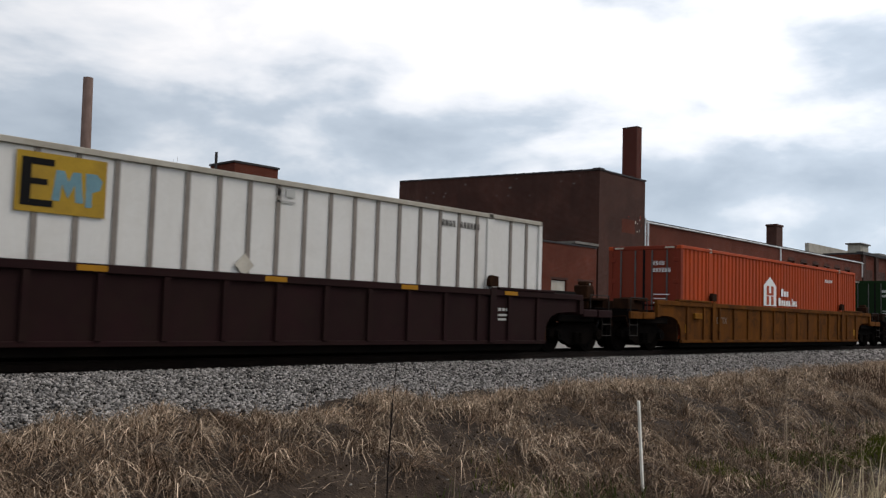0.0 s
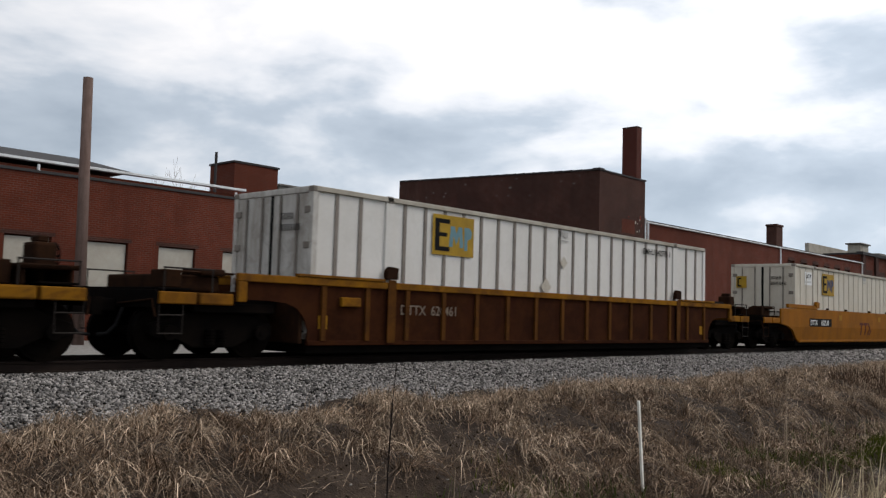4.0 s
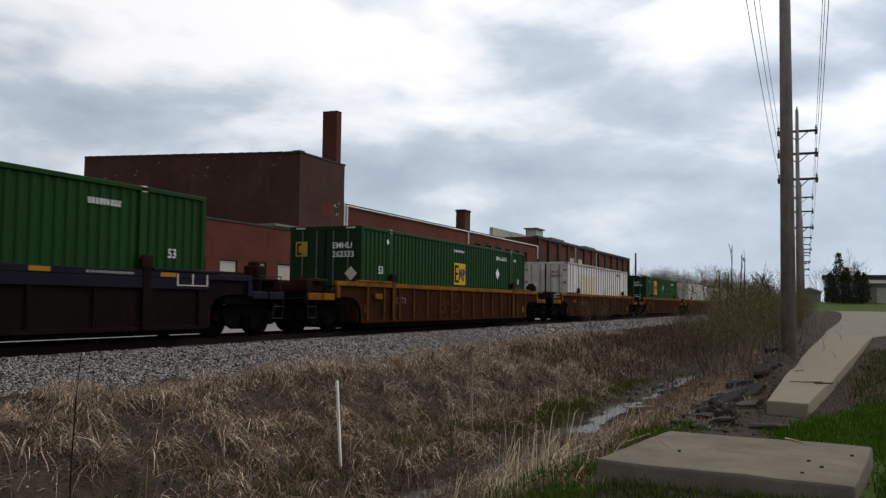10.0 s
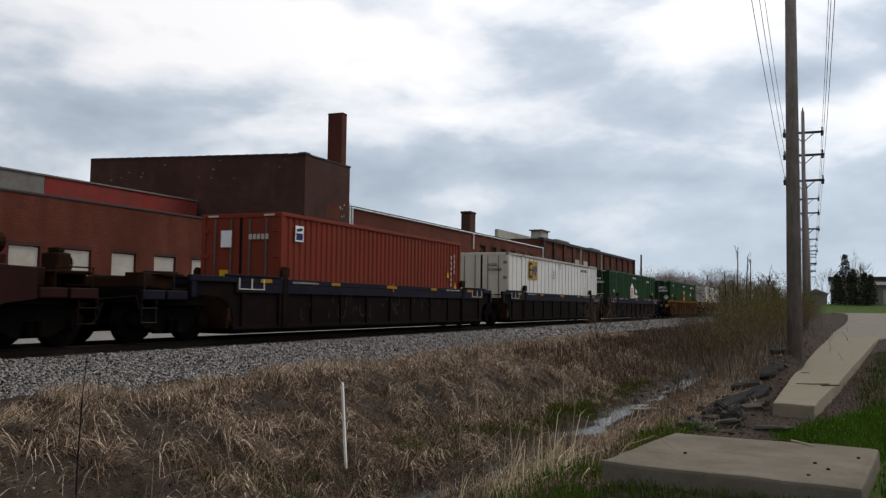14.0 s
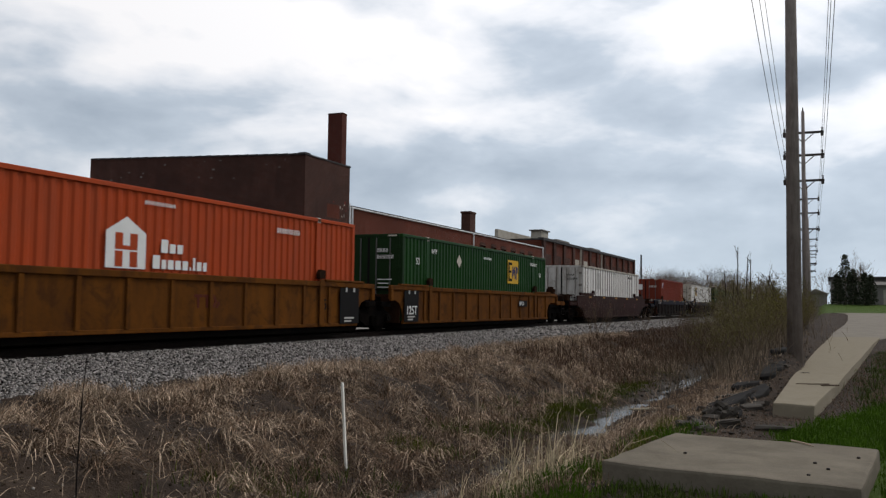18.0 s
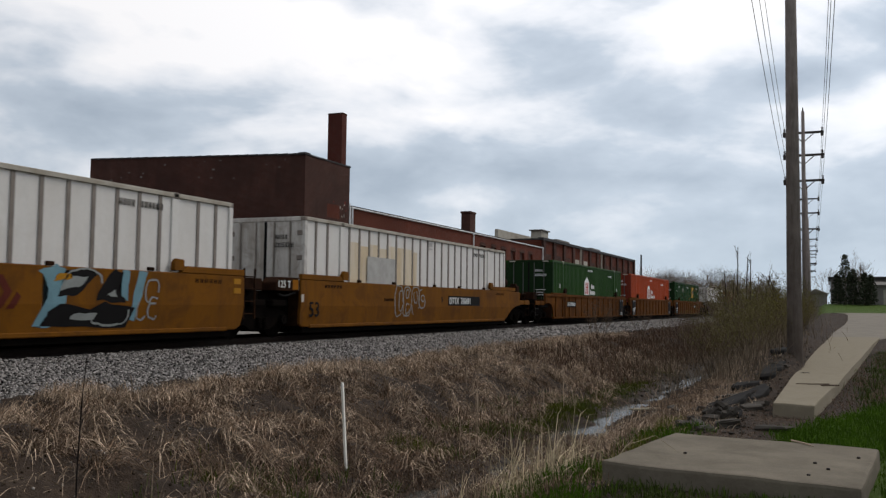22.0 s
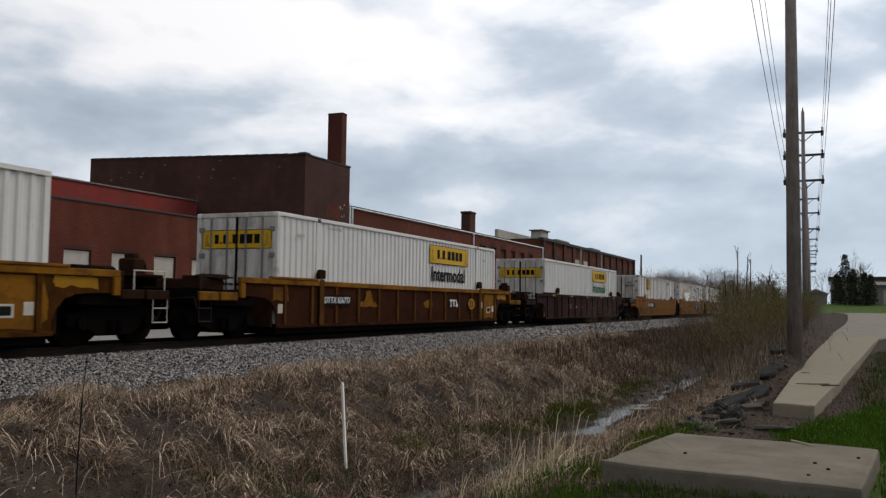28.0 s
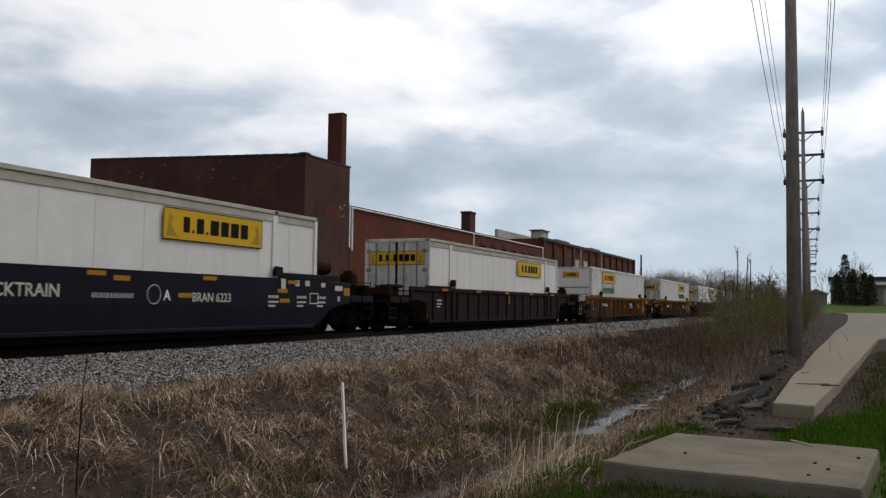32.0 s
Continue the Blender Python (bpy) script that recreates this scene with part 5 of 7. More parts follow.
        for shape, patch, key in (([(-3.9, 0.8), (-2.6, 0.8), (-2.75, 0.94), (-3.05, 0.96), (-3.1, 1.3), (-3.4, 1.3), (-3.45, 0.96), (-3.75, 0.94)], "trim_yellow", "t_shape"),
                                ([(0.8, 0.9), (1.0, 0.77), (1.35, 0.77), (1.54, 0.9), (1.35, 1.05), (1.0, 1.05)], "trim_yellow", "oval"),
                                ([(5.95, 0.36), (7.9, 0.36), (8.05, 0.8), (7.9, 1.33), (5.95, 1.33)], "trim_yellow", "end_field"),
                                ([(-8.3, 0.95), (-7.6, 0.95), (-7.7, 1.3), (-8.3, 1.3)], "trim_yellow", "rear_field"),
                                ([(8.15, 1.14), (9.2, 1.14), (9.2, 1.34), (8.15, 1.34)], "trim_bright", "corner_field")):
            rough_patch(car, shape, patch, key)
        piece("paint_patch", "disc", lambda bm: slab(bm, [(0.34 * math.cos(k * math.pi / 8), 0.22 * math.sin(k * math.pi / 8)) for k in range(16)], -0.004, 0), "trim_bright", car, pose(5.13, -1.413, 0.93))
        for px, pz, w in ((6.15, 0.76, 0.36), (6.9, 0.58, 0.4), (7.5, 0.62, 0.22), (-8.1, 0.62, 0.22)):
            paint_patch(car, px, px + w, pz, pz + 0.24, "ink_cream", PANEL_Y - 0.006)
        paint_patch(car, 6.96, 7.24, 0.62, 0.78, "ink", PANEL_Y - 0.012)
        c = container("corrugated", "white", "white corrugated container with a wide yellow panel and large lettering", x, plain_end=bx < 0)
        banner(c, pose(bx, f, 2.02), 3.6, 0.66)
        intermodal(c, bx + 0.12, mat)
        rear_banner(c) if bx > 0 else banner(c, pose(-8.075 + 0.026, 0.5, 2.25, 0, 0, -90), 1.0, 0.36)
        row_marks(c, -7.2, 2.3, 5, 0.1, "ink_grey")
        row_marks(c, -5.6, 2.62, 12, 0.08, "ink_grey")
        row_marks(c, 6.6, 2.3, 4, 0.1, "ink_grey")
    car = well_car("ribbed", "dark_brown", "dark_brown", "dark_brown", "dark brown ribbed well car with yellow reflectors", -413.0)
    spray(car, 3.2, 4.4, 0.55, 1.0, ["faint"], 41, PANEL_Y, 3)
    stencils(car, -7.5, PANEL_Y)
    piece("reflector", "tall_reflector", lambda bm: box(bm, -0.05, 0.05, -1.418, -1.412, 0.95, 1.3), "amber", car, pose(0.2, 0, 0))
    c = container("plate", "white", "white smooth-sided container with a wide yellow panel", -413.0)
    banner(c, pose(1.6, f, 1.9), 3.6, 0.66)
    rear_banner(c)
    plate_seams(c)
    car = well_car("smooth", "navy", "navy", "navy", "navy smooth-sided well car with pale lettering", -436.6)
    lettering("STACKTRAIN", 0.34, "ink_cream", car, face_y(-3.0, SIDE_MARK_Y - 0.002, 0.96), "lettering")
    plate_text(car, "A", 1.79, 0.92, 0.22, "ink_white", SIDE_MARK_Y - 0.002)
    plate_text(car, "BRAN 6223", 2.7, 0.9, 0.2, "ink_cream", SIDE_MARK_Y - 0.002)
    row_marks(car, -0.2, 0.95, 12, 0.1, "ink_grey", 0.07, SIDE_MARK_Y)
    piece("mark", "ring_mark", lambda bm: [rod(bm, (0.2 * math.cos(a * math.pi / 8), 0, 0.2 * math.sin(a * math.pi / 8)), (0.2 * math.cos((a + 1) * math.pi / 8), 0, 0.2 * math.sin((a + 1) * math.pi / 8)), 0.012, 5) for a in range(16)], "ink_grey", car, pose(1.5, SIDE_MARK_Y, 1.04))
    for px, pz in ((2.25, 0.98), (0.35, 1.3), (6.0, 1.15), (6.1, 0.9), (-4.5, 1.36)):
        paint_patch(car, px, px + 0.45, pz, pz + 0.1, "amber", SIDE_MARK_Y)
    for px in (5.6, 6.9, 7.9):
        stencils(car, px)
    for px, pz, pw, ph in ((6.47, 1.60, 0.3, 0.16), (6.80, 1.38, 0.2, 0.16), (7.36, 1.58, 0.3, 0.16), (8.1, 1.38, 0.2, 0.12), (8.85, 1.30, 0.42, 0.14), (6.15, 1.30, 0.2, 0.26), (9.0, 1.0, 0.12, 0.14), (7.28, 1.40, 0.22, 0.14)):
        paint_patch(car, px, px + pw, pz - 0.05, pz + ph - 0.05, "ink_cream", SIDE_MARK_Y)
    paint_patch(car, 9.35, 9.68, 1.12, 1.34, "amber", SIDE_MARK_Y)
    piece("sign_frame", "sign_frame", lambda bm: [box(bm, *q) for q in ((0, 0.44, -0.003, 0, 0, 0.03), (0, 0.44, -0.003, 0, 0.27, 0.30), (0, 0.03, -0.003, 0, 0.03, 0.27), (0.41, 0.44, -0.003, 0, 0.03, 0.27))], "ink_cream", car, pose(7.52, SIDE_MARK_Y, 0.87))
    c = container("plate", "white", "white smooth-sided container with a wide yellow panel", -436.6)
    banner(c, pose(1.85, f, 1.88), 3.6, 0.7)
    rear_banner(c)
    plate_seams(c)


def plate_seams(c):
    """Lap joints between the wide side sheets, and a grimy band under the roof."""
    for i in range(1, 12):
        px = -8.075 + 16.15 * i / 12
        piece("side_post", "lap_joint", lambda bm: box(bm, -0.012, 0.012, -0.006, 0.004, 0.17, 2.62), "white", c, pose(px, FRONT_Y + 0.05, 0))
    piece("top_band", "top_band", lambda bm: bevel(box(bm, -7.9, 7.9, -0.02, 0.01, 2.62, 2.79), 0.004), "grime", c, pose(0, FRONT_Y + 0.045, 0), "grimy band below the roof")


build_train()


# ---- ground ----
PROFILE = ((-900, 0.0), (-3.5, 0.0), (1.4, 0.02), (2.2, -0.08), (2.9, -0.36), (3.6, -0.63), (4.35, -0.66), (5.2, -0.60), (6.2, -0.5), (7.4, -0.1), (8.5, 0.13), (9.3, 0.21), (10.0, 0.2),
           (11.2, 0.12), (18.0, 0.2), (22.0, 0.3), (1500, 0.3))


def lerp(table, v):
    for (a, za), (b, zb) in zip(table, table[1:]):
        if v <= b:
            k = max(0.0, (v - a) / (b - a))
            k = k * k * (3 - 2 * k) if b - a < 3 else k
            return za + (zb - za) * k
    return table[-1][1]


def ease(a, b, v):
    k = min(1.0, max(0.0, (v - a) / (b - a)))
    return k * k * (3 - 2 * k)


def stream(x):
    """The line of the trickle along the ditch."""
    return 4.36 - 0.022 * (x - 14) + 0.10 * math.sin(x * 1.3) + 0.25 * noise.noise((x * 0.3, 8.0, 0))


def ground_z(x, y):
    z = lerp(PROFILE, y + 0.3 * noise.noise((x * 0.14, 3.1, 0)))
    if 1.5 < y < 11 and -30 < x < 160:
        rough = min(1.0, (y - 1.5) / 1.5, (11 - y) / 1.0)
        z += rough * (0.17 * noise.noise((x * 0.6, y * 0.8, 1)) + 0.13 * noise.noise((x * 1.7, y * 1.7, 5)) + 0.04 * noise.noise((x * 5, y * 5, 9)))
    if 2.5 < y < 6 and 8 < x < 45:
        z -= (0.19 + 0.12 * noise.noise((x * 0.5, 2.0, 6)) + 0.16 * math.exp(-((x - 10.3) / 0.8) ** 2)) * math.exp(-((y - stream(x)) / 0.34) ** 2)
    # a low berm of dirt and rubble beside the beam
    z += 0.5 * ease(18.0, 23.0, x) * ease(48, 38, x) * ease(0.35, 0.95, y) * ease(2.9, 1.6, y)
    # the road and lawn climb gently away from the ditch, which fills up towards the distance
    z += 1.15 * ease(32, 100, x) * ease(2.5, 0.5, y)
    z += 1.15 * ease(112, 138, x) * ease(5.5, 2.5, y)
    z += 0.75 * ease(48, 70, x) * ease(1.0, 2.5, y) * ease(8.0, 5.0, y)
    return z


def axis(stops):
    out = []
    for (a, b, step) in stops:
        n = max(1, round((b - a) / step))
        out += [a + (b - a) * i / n for i in range(n)]
    out.append(stops[-1][1])
    return out


def sheet(name, xs, ys, height, mat, label, category, kind="structure"):
    nx, ny = len(xs), len(ys)
    verts = [(x, y, height(x, y)) for y in ys for x in xs]
    faces = [(j * nx + i, j * nx + i + 1, (j + 1) * nx + i + 1, (j + 1) * nx + i) for j in range(ny - 1) for i in range(nx - 1)]
    me = bpy.data.meshes.new(name)
    me.from_pydata(verts, [], faces)
    me.shade_smooth()
    me.materials.append(mat)
    return tagged(new(name, me), label, category, "", kind)


def ground_material():
    m = bpy.data.materials.new("bank_soil_and_turf")
    m.use_nodes = True
    g = Nodes(m.node_tree)
    pos = g.add("ShaderNodeTexCoord").outputs["Object"]
    at = g.add("ShaderNodeSeparateXYZ", {0: pos}).outputs
    n1, n2, n3 = g.noise(pos, 0.9, 5), g.noise(pos, 7.0, 4), g.noise(pos, 45.0, 3)
    k = g.math("ADD", g.math("MULTIPLY", n1, 0.5), g.math("MULTIPLY", n2, 0.5))
    dead = g.ramp(k, [(0.3, (0.015, 0.0105, 0.0078)), (0.5, (0.036, 0.0245, 0.0172)), (0.7, (0.070, 0.048, 0.032))])
    lawn = g.ramp(n2, [(0.3, (0.030, 0.056, 0.006)), (0.7, (0.058, 0.095, 0.010))])
    yard = g.ramp(n2, [(0.3, (0.16, 0.15, 0.135)), (0.7, (0.3, 0.28, 0.26))])
    yy = g.math("ADD", g.math("ADD", at[1], g.math("MULTIPLY", g.math("MAXIMUM", g.math("SUBTRACT", g.math("MINIMUM", at[0], 24.0), 12.2), 0.0), 0.32)), g.math("MULTIPLY", g.math("SUBTRACT", n1, 0.5), 0.7))
    yy = g.math("SUBTRACT", yy, g.math("MULTIPLY", g.math("MULTIPLY", g.math("SUBTRACT", at[0], 98.0), 0.1, True), 4.6))
    is_lawn = g.ramp(g.math("ADD", g.math("MULTIPLY", yy, 0.05), 0.5), [(0.522, (1, 1, 1)), (0.534, (0, 0, 0))])
    drive = g.ramp(g.math("MULTIPLY", g.math("ADD", at[0], g.math("MULTIPLY", n1, 8.0)), 0.01), [(0.21, (0, 0, 0)), (0.25, (1, 1, 1)), (0.90, (1, 1, 1)), (0.96, (0, 0, 0))])
    lawn = g.mix(drive, lawn, g.mix(n2, (0.085, 0.07, 0.05, 1), (0.05, 0.062, 0.02, 1)))
    c = g.mix(is_lawn, dead, lawn)
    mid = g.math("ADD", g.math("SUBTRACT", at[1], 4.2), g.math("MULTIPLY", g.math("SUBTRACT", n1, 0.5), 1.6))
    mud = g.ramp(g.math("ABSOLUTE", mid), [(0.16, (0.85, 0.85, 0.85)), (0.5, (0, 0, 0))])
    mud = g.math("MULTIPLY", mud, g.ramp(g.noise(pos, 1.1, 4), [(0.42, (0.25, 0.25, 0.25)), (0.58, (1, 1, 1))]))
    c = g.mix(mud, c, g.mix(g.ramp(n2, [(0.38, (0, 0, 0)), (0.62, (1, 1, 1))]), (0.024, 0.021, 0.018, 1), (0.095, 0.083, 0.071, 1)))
    is_yard = g.ramp(g.math("MULTIPLY", at[1], 0.01), [(0.165, (0, 0, 0)), (0.175, (1, 1, 1))])
    c = g.mix(is_yard, c, yard)
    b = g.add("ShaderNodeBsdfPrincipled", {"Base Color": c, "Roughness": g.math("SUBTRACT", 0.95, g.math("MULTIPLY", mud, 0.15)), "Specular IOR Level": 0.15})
    bump = g.add("ShaderNodeBump", {"Height": g.math("ADD", n2, g.math("MULTIPLY", n3, 0.6)), "Strength": 0.8, "Distance": 0.06})
    g.tree.links.new(bump.outputs[0], b.inputs["Normal"])
    g.add("ShaderNodeOutputMaterial", {"Surface": b.outputs[0]})
    return m


def water_material():
    m = bpy.data.materials.new("shallow_ditch_water")
    m.use_nodes = True
    g = Nodes(m.node_tree)
    pos = g.add("ShaderNodeTexCoord").outputs["Object"]
    b = g.add("ShaderNodeBsdfPrincipled", {"Base Color": (0.05, 0.046, 0.038, 1), "Roughness": 0.2, "Specular IOR Level": 0.4})
    bump = g.add("ShaderNodeBump", {"Height": g.noise(pos, 14.0, 3), "Strength": 0.4, "Distance": 0.02})
    g.tree.links.new(bump.outputs[0], b.inputs["Normal"])
    g.add("ShaderNodeOutputMaterial", {"Surface": b.outputs[0]})
    return m


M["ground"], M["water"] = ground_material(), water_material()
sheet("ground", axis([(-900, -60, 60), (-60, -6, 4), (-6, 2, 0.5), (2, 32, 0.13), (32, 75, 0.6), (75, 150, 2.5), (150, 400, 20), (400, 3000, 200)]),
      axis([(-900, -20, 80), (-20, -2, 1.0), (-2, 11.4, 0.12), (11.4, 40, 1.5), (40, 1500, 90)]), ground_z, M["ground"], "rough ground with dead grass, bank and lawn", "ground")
solo("water", box(bmesh.new(), 2, 52, 3.3, 5.0, -0.95, -0.755), "water", "shallow murky water in the ditch", "water", kind="structure")


# ---- track ----
def ballast_z(y):
    return lerp(((9.8, 0.10), (10.4, 0.23), (12.6, 0.50), (13.0, 0.53), (15.7, 0.53), (17.8, 0.22), (18.2, 0.1)), y)


sheet("ballast_bed", axis([(-460, -6, 6), (-6, 45, 0.3), (45, 460, 5)]), axis([(9.8, 18.1, 0.2)]), lambda x, y: ballast_z(y) + 0.03 * noise.noise((x * 3, y * 3, 0)), M["bed"], "grey crushed stone ballast bed", "ballast")
track = tagged(new("railway_track"), "rusty steel rails on dark wooden ties", "track", "", "structure")
for s in (-1, 1):
    bm = bmesh.new()
    yc = TRACK_Y + s * 0.755
    prof = [(-0.07, 0), (0.07, 0), (0.07, 0.015), (0.012, 0.03), (0.012, 0.13), (0.036, 0.14), (0.036, 0.168), (-0.036, 0.168), (-0.036, 0.14), (-0.012, 0.13), (-0.012, 0.03), (-0.07, 0.015)]
    a = [bm.verts.new((-470, yc + py, RAIL_Z - 0.168 + pz)) for py, pz in prof]
    b = [bm.verts.new((470, yc + py, RAIL_Z - 0.168 + pz)) for py, pz in prof]
    for i in range(len(prof)):
        j = (i + 1) % len(prof)
        bm.faces.new((a[i], a[j], b[j], b[i]))
    part("rail", bm, "rail", track)
for i in range(120):
    piece("tie", "tie", lambda bm: bevel(box(bm, -0.115, 0.115, -1.3, 1.3, -0.18, 0), 0.01), "tie", track, pose(0.5 + 0.5 * i, TRACK_Y + 0.02 * math.sin(i * 7.1), RAIL_Z - 0.17))


def stones(name, count, place, lo, hi, mat, label, seed, flat=0.75):
    """Loose stones, each a bent eight-sided lump, in one mesh."""
    rng = np.random.default_rng(seed)
    base = np.array([(-1, -1, -1), (1, -1, -1), (1, 1, -1), (-1, 1, -1), (-1, -1, 1), (1, -1, 1), (1, 1, 1), (-1, 1, 1)], float) * 0.6
    quads = np.array([(0, 3, 2, 1), (4, 5, 6, 7), (0, 1, 5, 4), (1, 2, 6, 5), (2, 3, 7, 6), (3, 0, 4, 7)])
    at = np.array([place(rng) for _ in range(count)])
    size = rng.uniform(lo, hi, count)[:, None, None] * rng.uniform(0.7, 1.3, (count, 1, 3)) * np.array([1, 1, flat])
    v = (base[None] + rng.uniform(-0.28, 0.28, (count, 8, 3))) * size
    a = rng.uniform(0, 6.283, count)
    t = rng.uniform(-0.6, 0.6, count)
    c, s, ct, st = np.cos(a)[:, None], np.sin(a)[:, None], np.cos(t)[:, None], np.sin(t)[:, None]
    y1, z1 = v[..., 1] * ct - v[..., 2] * st, v[..., 1] * st + v[..., 2] * ct
    v = np.stack([v[..., 0] * c - y1 * s, v[..., 0] * s + y1 * c, z1], -1) + at[:, None]
    fill_mesh(name, v.reshape(-1, 3), (quads[None] + 8 * np.arange(count)[:, None, None]).reshape(-1, 4), mat, label, "stones")


def fill_mesh(name, verts, quads, mat, label, category, smooth=False):
    me = bpy.data.meshes.new(name)
    me.vertices.add(len(verts))
    me.vertices.foreach_set("co", np.ascontiguousarray(verts, np.float32).ravel())
    me.loops.add(quads.size)
    me.loops.foreach_set("vertex_index", np.ascontiguousarray(quads, np.int32).ravel())
    me.polygons.add(len(quads))
    me.polygons.foreach_set("loop_start", np.arange(0, quads.size, 4, dtype=np.int32))
    me.update(calc_edges=True)
    me.materials.append(M[mat])
    if smooth:
        me.shade_smooth()
    return tagged(new(name, me), label, category, "", "stuff")


def on_ballast(rng):
    x = 2.0 + 32 * rng.random() ** 1.25
    y = 9.9 + 3.15 * rng.random() ** 0.85
    return x, y, ballast_z(y) + rng.uniform(-0.01, 0.035)


def on_ballast_far(rng):
    x = 34 + 50 * rng.random() ** 1.2
    y = 10.2 + 2.9 * rng.random()
    return x, y, ballast_z(y) + rng.uniform(0, 0.03)


stones("ballast_stones", 84000, on_ballast, 0.013, 0.033, "stone", "loose grey and white crushed ballast stones", 3)
def on_bank(rng):
    x = 1.5 + 30 * rng.random() ** 1.3
    y = rng.uniform(1.9, 9.5)
    return x, y, ground_z(x, y) + 0.004


stones("soil_clods", 16000, on_bank, 0.006, 0.024, "clod", "crumbs of soil and small stones on the bank", 14)
stones("bank_pebbles", 700, on_bank, 0.008, 0.02, "pebble", "small pale pebbles on the bank", 15)
stones("ballast_stones", 9000, on_ballast_far, 0.04, 0.07, "stone", "loose grey crushed ballast stones", 4)


# ---- grass ----
def blades(name, roots, length, width, lean, droop, mat, label, seed, along=None, rise=1.0):
    """Blades of grass in three bent joints each. roots: (n, 3); lean: spread; along: the way in which they lie; rise: how far they stand up."""
    rng = np.random.default_rng(seed)
    n = len(roots)
    L = length[0] + (length[1] - length[0]) * rng.random(n)
    a = rng.uniform(0, 6.283, n)
    d = np.stack([np.cos(a), np.sin(a)], 1) * lean * rng.random(n)[:, None]
    if along is not None:
        d = d + np.array(along)[None] * rng.uniform(0.3, 1.0, n)[:, None]
    side = np.stack([-np.sin(a + 1.2), np.cos(a + 1.2), np.zeros(n)], 1) * (width * rng.uniform(0.6, 1.3, n))[:, None]
    pts = []
    for k, (out, up) in enumerate(((0, 0), (0.30, 0.42), (0.68, 0.68), (1.12, 0.70))):
        p = roots.copy()
        p[:, :2] += d * (L * out)[:, None]
        p[:, 2] += rise * L * (up - droop * (out ** 2) * np.linalg.norm(d, axis=1)) * (1.0 if k else 0) + (0.36 * rise * L * out * (1 - np.minimum(1, np.linalg.norm(d, axis=1))) if k else 0) + np.maximum(0, p[:, 1] - roots[:, 1]) * 0.25 - np.maximum(0, roots[:, 1] - p[:, 1]) * (0.28 if along is not None else 0.0)
        pts.append(p)
    w = (1.0, 0.9, 0.6, 0.12)
    v = np.stack([np.stack([p - side * wk, p + side * wk], 1) for p, wk in zip(pts, w)], 1)     # n, 4, 2, 3
    q = np.array([(0, 1, 3, 2), (2, 3, 5, 4), (4, 5, 7, 6)])
    quads = (q[None] + 8 * np.arange(n)[:, None, None]).reshape(-1, 4)
    return fill_mesh(name, v.reshape(-1, 3), quads, mat, label, "grass")


def tufts(count, per, x0, x1, y0, y1, spread, seed, mask=None, bias=1.3):
    """Roots gathered in tufts on the ground."""
    rng = random.Random(seed)
    out = []
    tries = 0
    while count and tries < 200000:
        tries += 1
        x, y = x0 + (x1 - x0) * rng.random() ** bias, rng.uniform(y0, y1)
        if mask and not mask(x, y, rng):
            continue
        count -= 1
        for _ in range(rng.randint(per // 2, per)):
            px, py = x + rng.gauss(0, spread), y + rng.gauss(0, spread)
            out.append((px, py, ground_z(px, py) - 0.02))
    return np.array(out)


def patchy(level, scale=0.8, z=0):
    def test(x, y, rng):
        return noise.noise((x * scale, y * scale, 7 + z)) + rng.uniform(-0.25, 0.25) > level
    return test


def tussocks(count, per, x0, x1, seed, place, spread=0.06, bias=1.2):
    """Roots of tussocks, each a low mound of blades."""
    rng = random.Random(seed)
    out = []
    while count:
        x = x0 + (x1 - x0) * rng.random() ** bias
        y = place(x, rng)
        if y is None:
            continue
        count -= 1
        r = spread * rng.uniform(0.7, 1.6)
        for _ in range(rng.randint(per // 2, per)):
            px, py = x + rng.gauss(0, r), y + rng.gauss(0, r)
            out.append((px, py, ground_z(px, py) + 0.07 * math.exp(-((px - x) ** 2 + (py - y) ** 2) / (r * r)) - 0.03))
    return np.array(out)


def edge_line(x):
    return 9.45 + 0.45 * noise.noise((x * 0.35, 0, 2))


def bare(x, y):
    """Patches of open soil on the slope."""
    return noise.noise((x * 0.55, y * 0.7, 21)) > 0.30 or (5.2 < x < 7.0 and 5.6 < y < 7.6) or (8.0 < x < 9.6 and 7.2 < y < 8.2)


def on_crest(x, rng):
    return edge_line(x) + rng.gauss(-0.12, 0.26) if noise.noise((x * 0.9, 0, 4)) > -0.32 else None


def on_slope(x, rng):
    y = rng.uniform(4.9, 9.2)
    return None if bare(x, y) or noise.noise((x * 1.5, y * 1.7, 31)) < rng.uniform(-0.28, 0.12) else y


def anywhere(x, rng):
    return rng.uniform(4.8, 9.3)


blades("crest_grass", tussocks(760, 60, 1.5, 44, 11, on_crest, 0.08), (0.16, 0.44), 0.005, 1.0, 0.85, "straw", "long dry straw-coloured grass along the top of the bank", 1, (0.1, -0.5), 0.62)
blades("bank_grass", tussocks(1050, 62, 1.5, 40, 12, on_slope, 0.085), (0.16, 0.5), 0.006, 1.1, 0.9, "straw_mid", "tussocks of matted dead grass on the slope of the bank", 2, (0.12, -0.55), 0.5)
blades("bank_thatch", tufts(1700, 20, 1.5, 40, 4.9, 9.4, 0.12, 42, lambda x, y, r: not bare(x, y)), (0.1, 0.3), 0.0055, 1.2, 0.9, "straw_dark", "dull flattened thatch between the tussocks", 22, (0.15, -0.5), 0.25)
blades("bank_straw", tussocks(620, 26, 1.5, 34, 13, on_slope, 0.05), (0.3, 0.72), 0.006, 1.0, 0.95, "straw", "long pale dry stalks hanging down the bank", 3, (0.15, -0.75), 0.62)
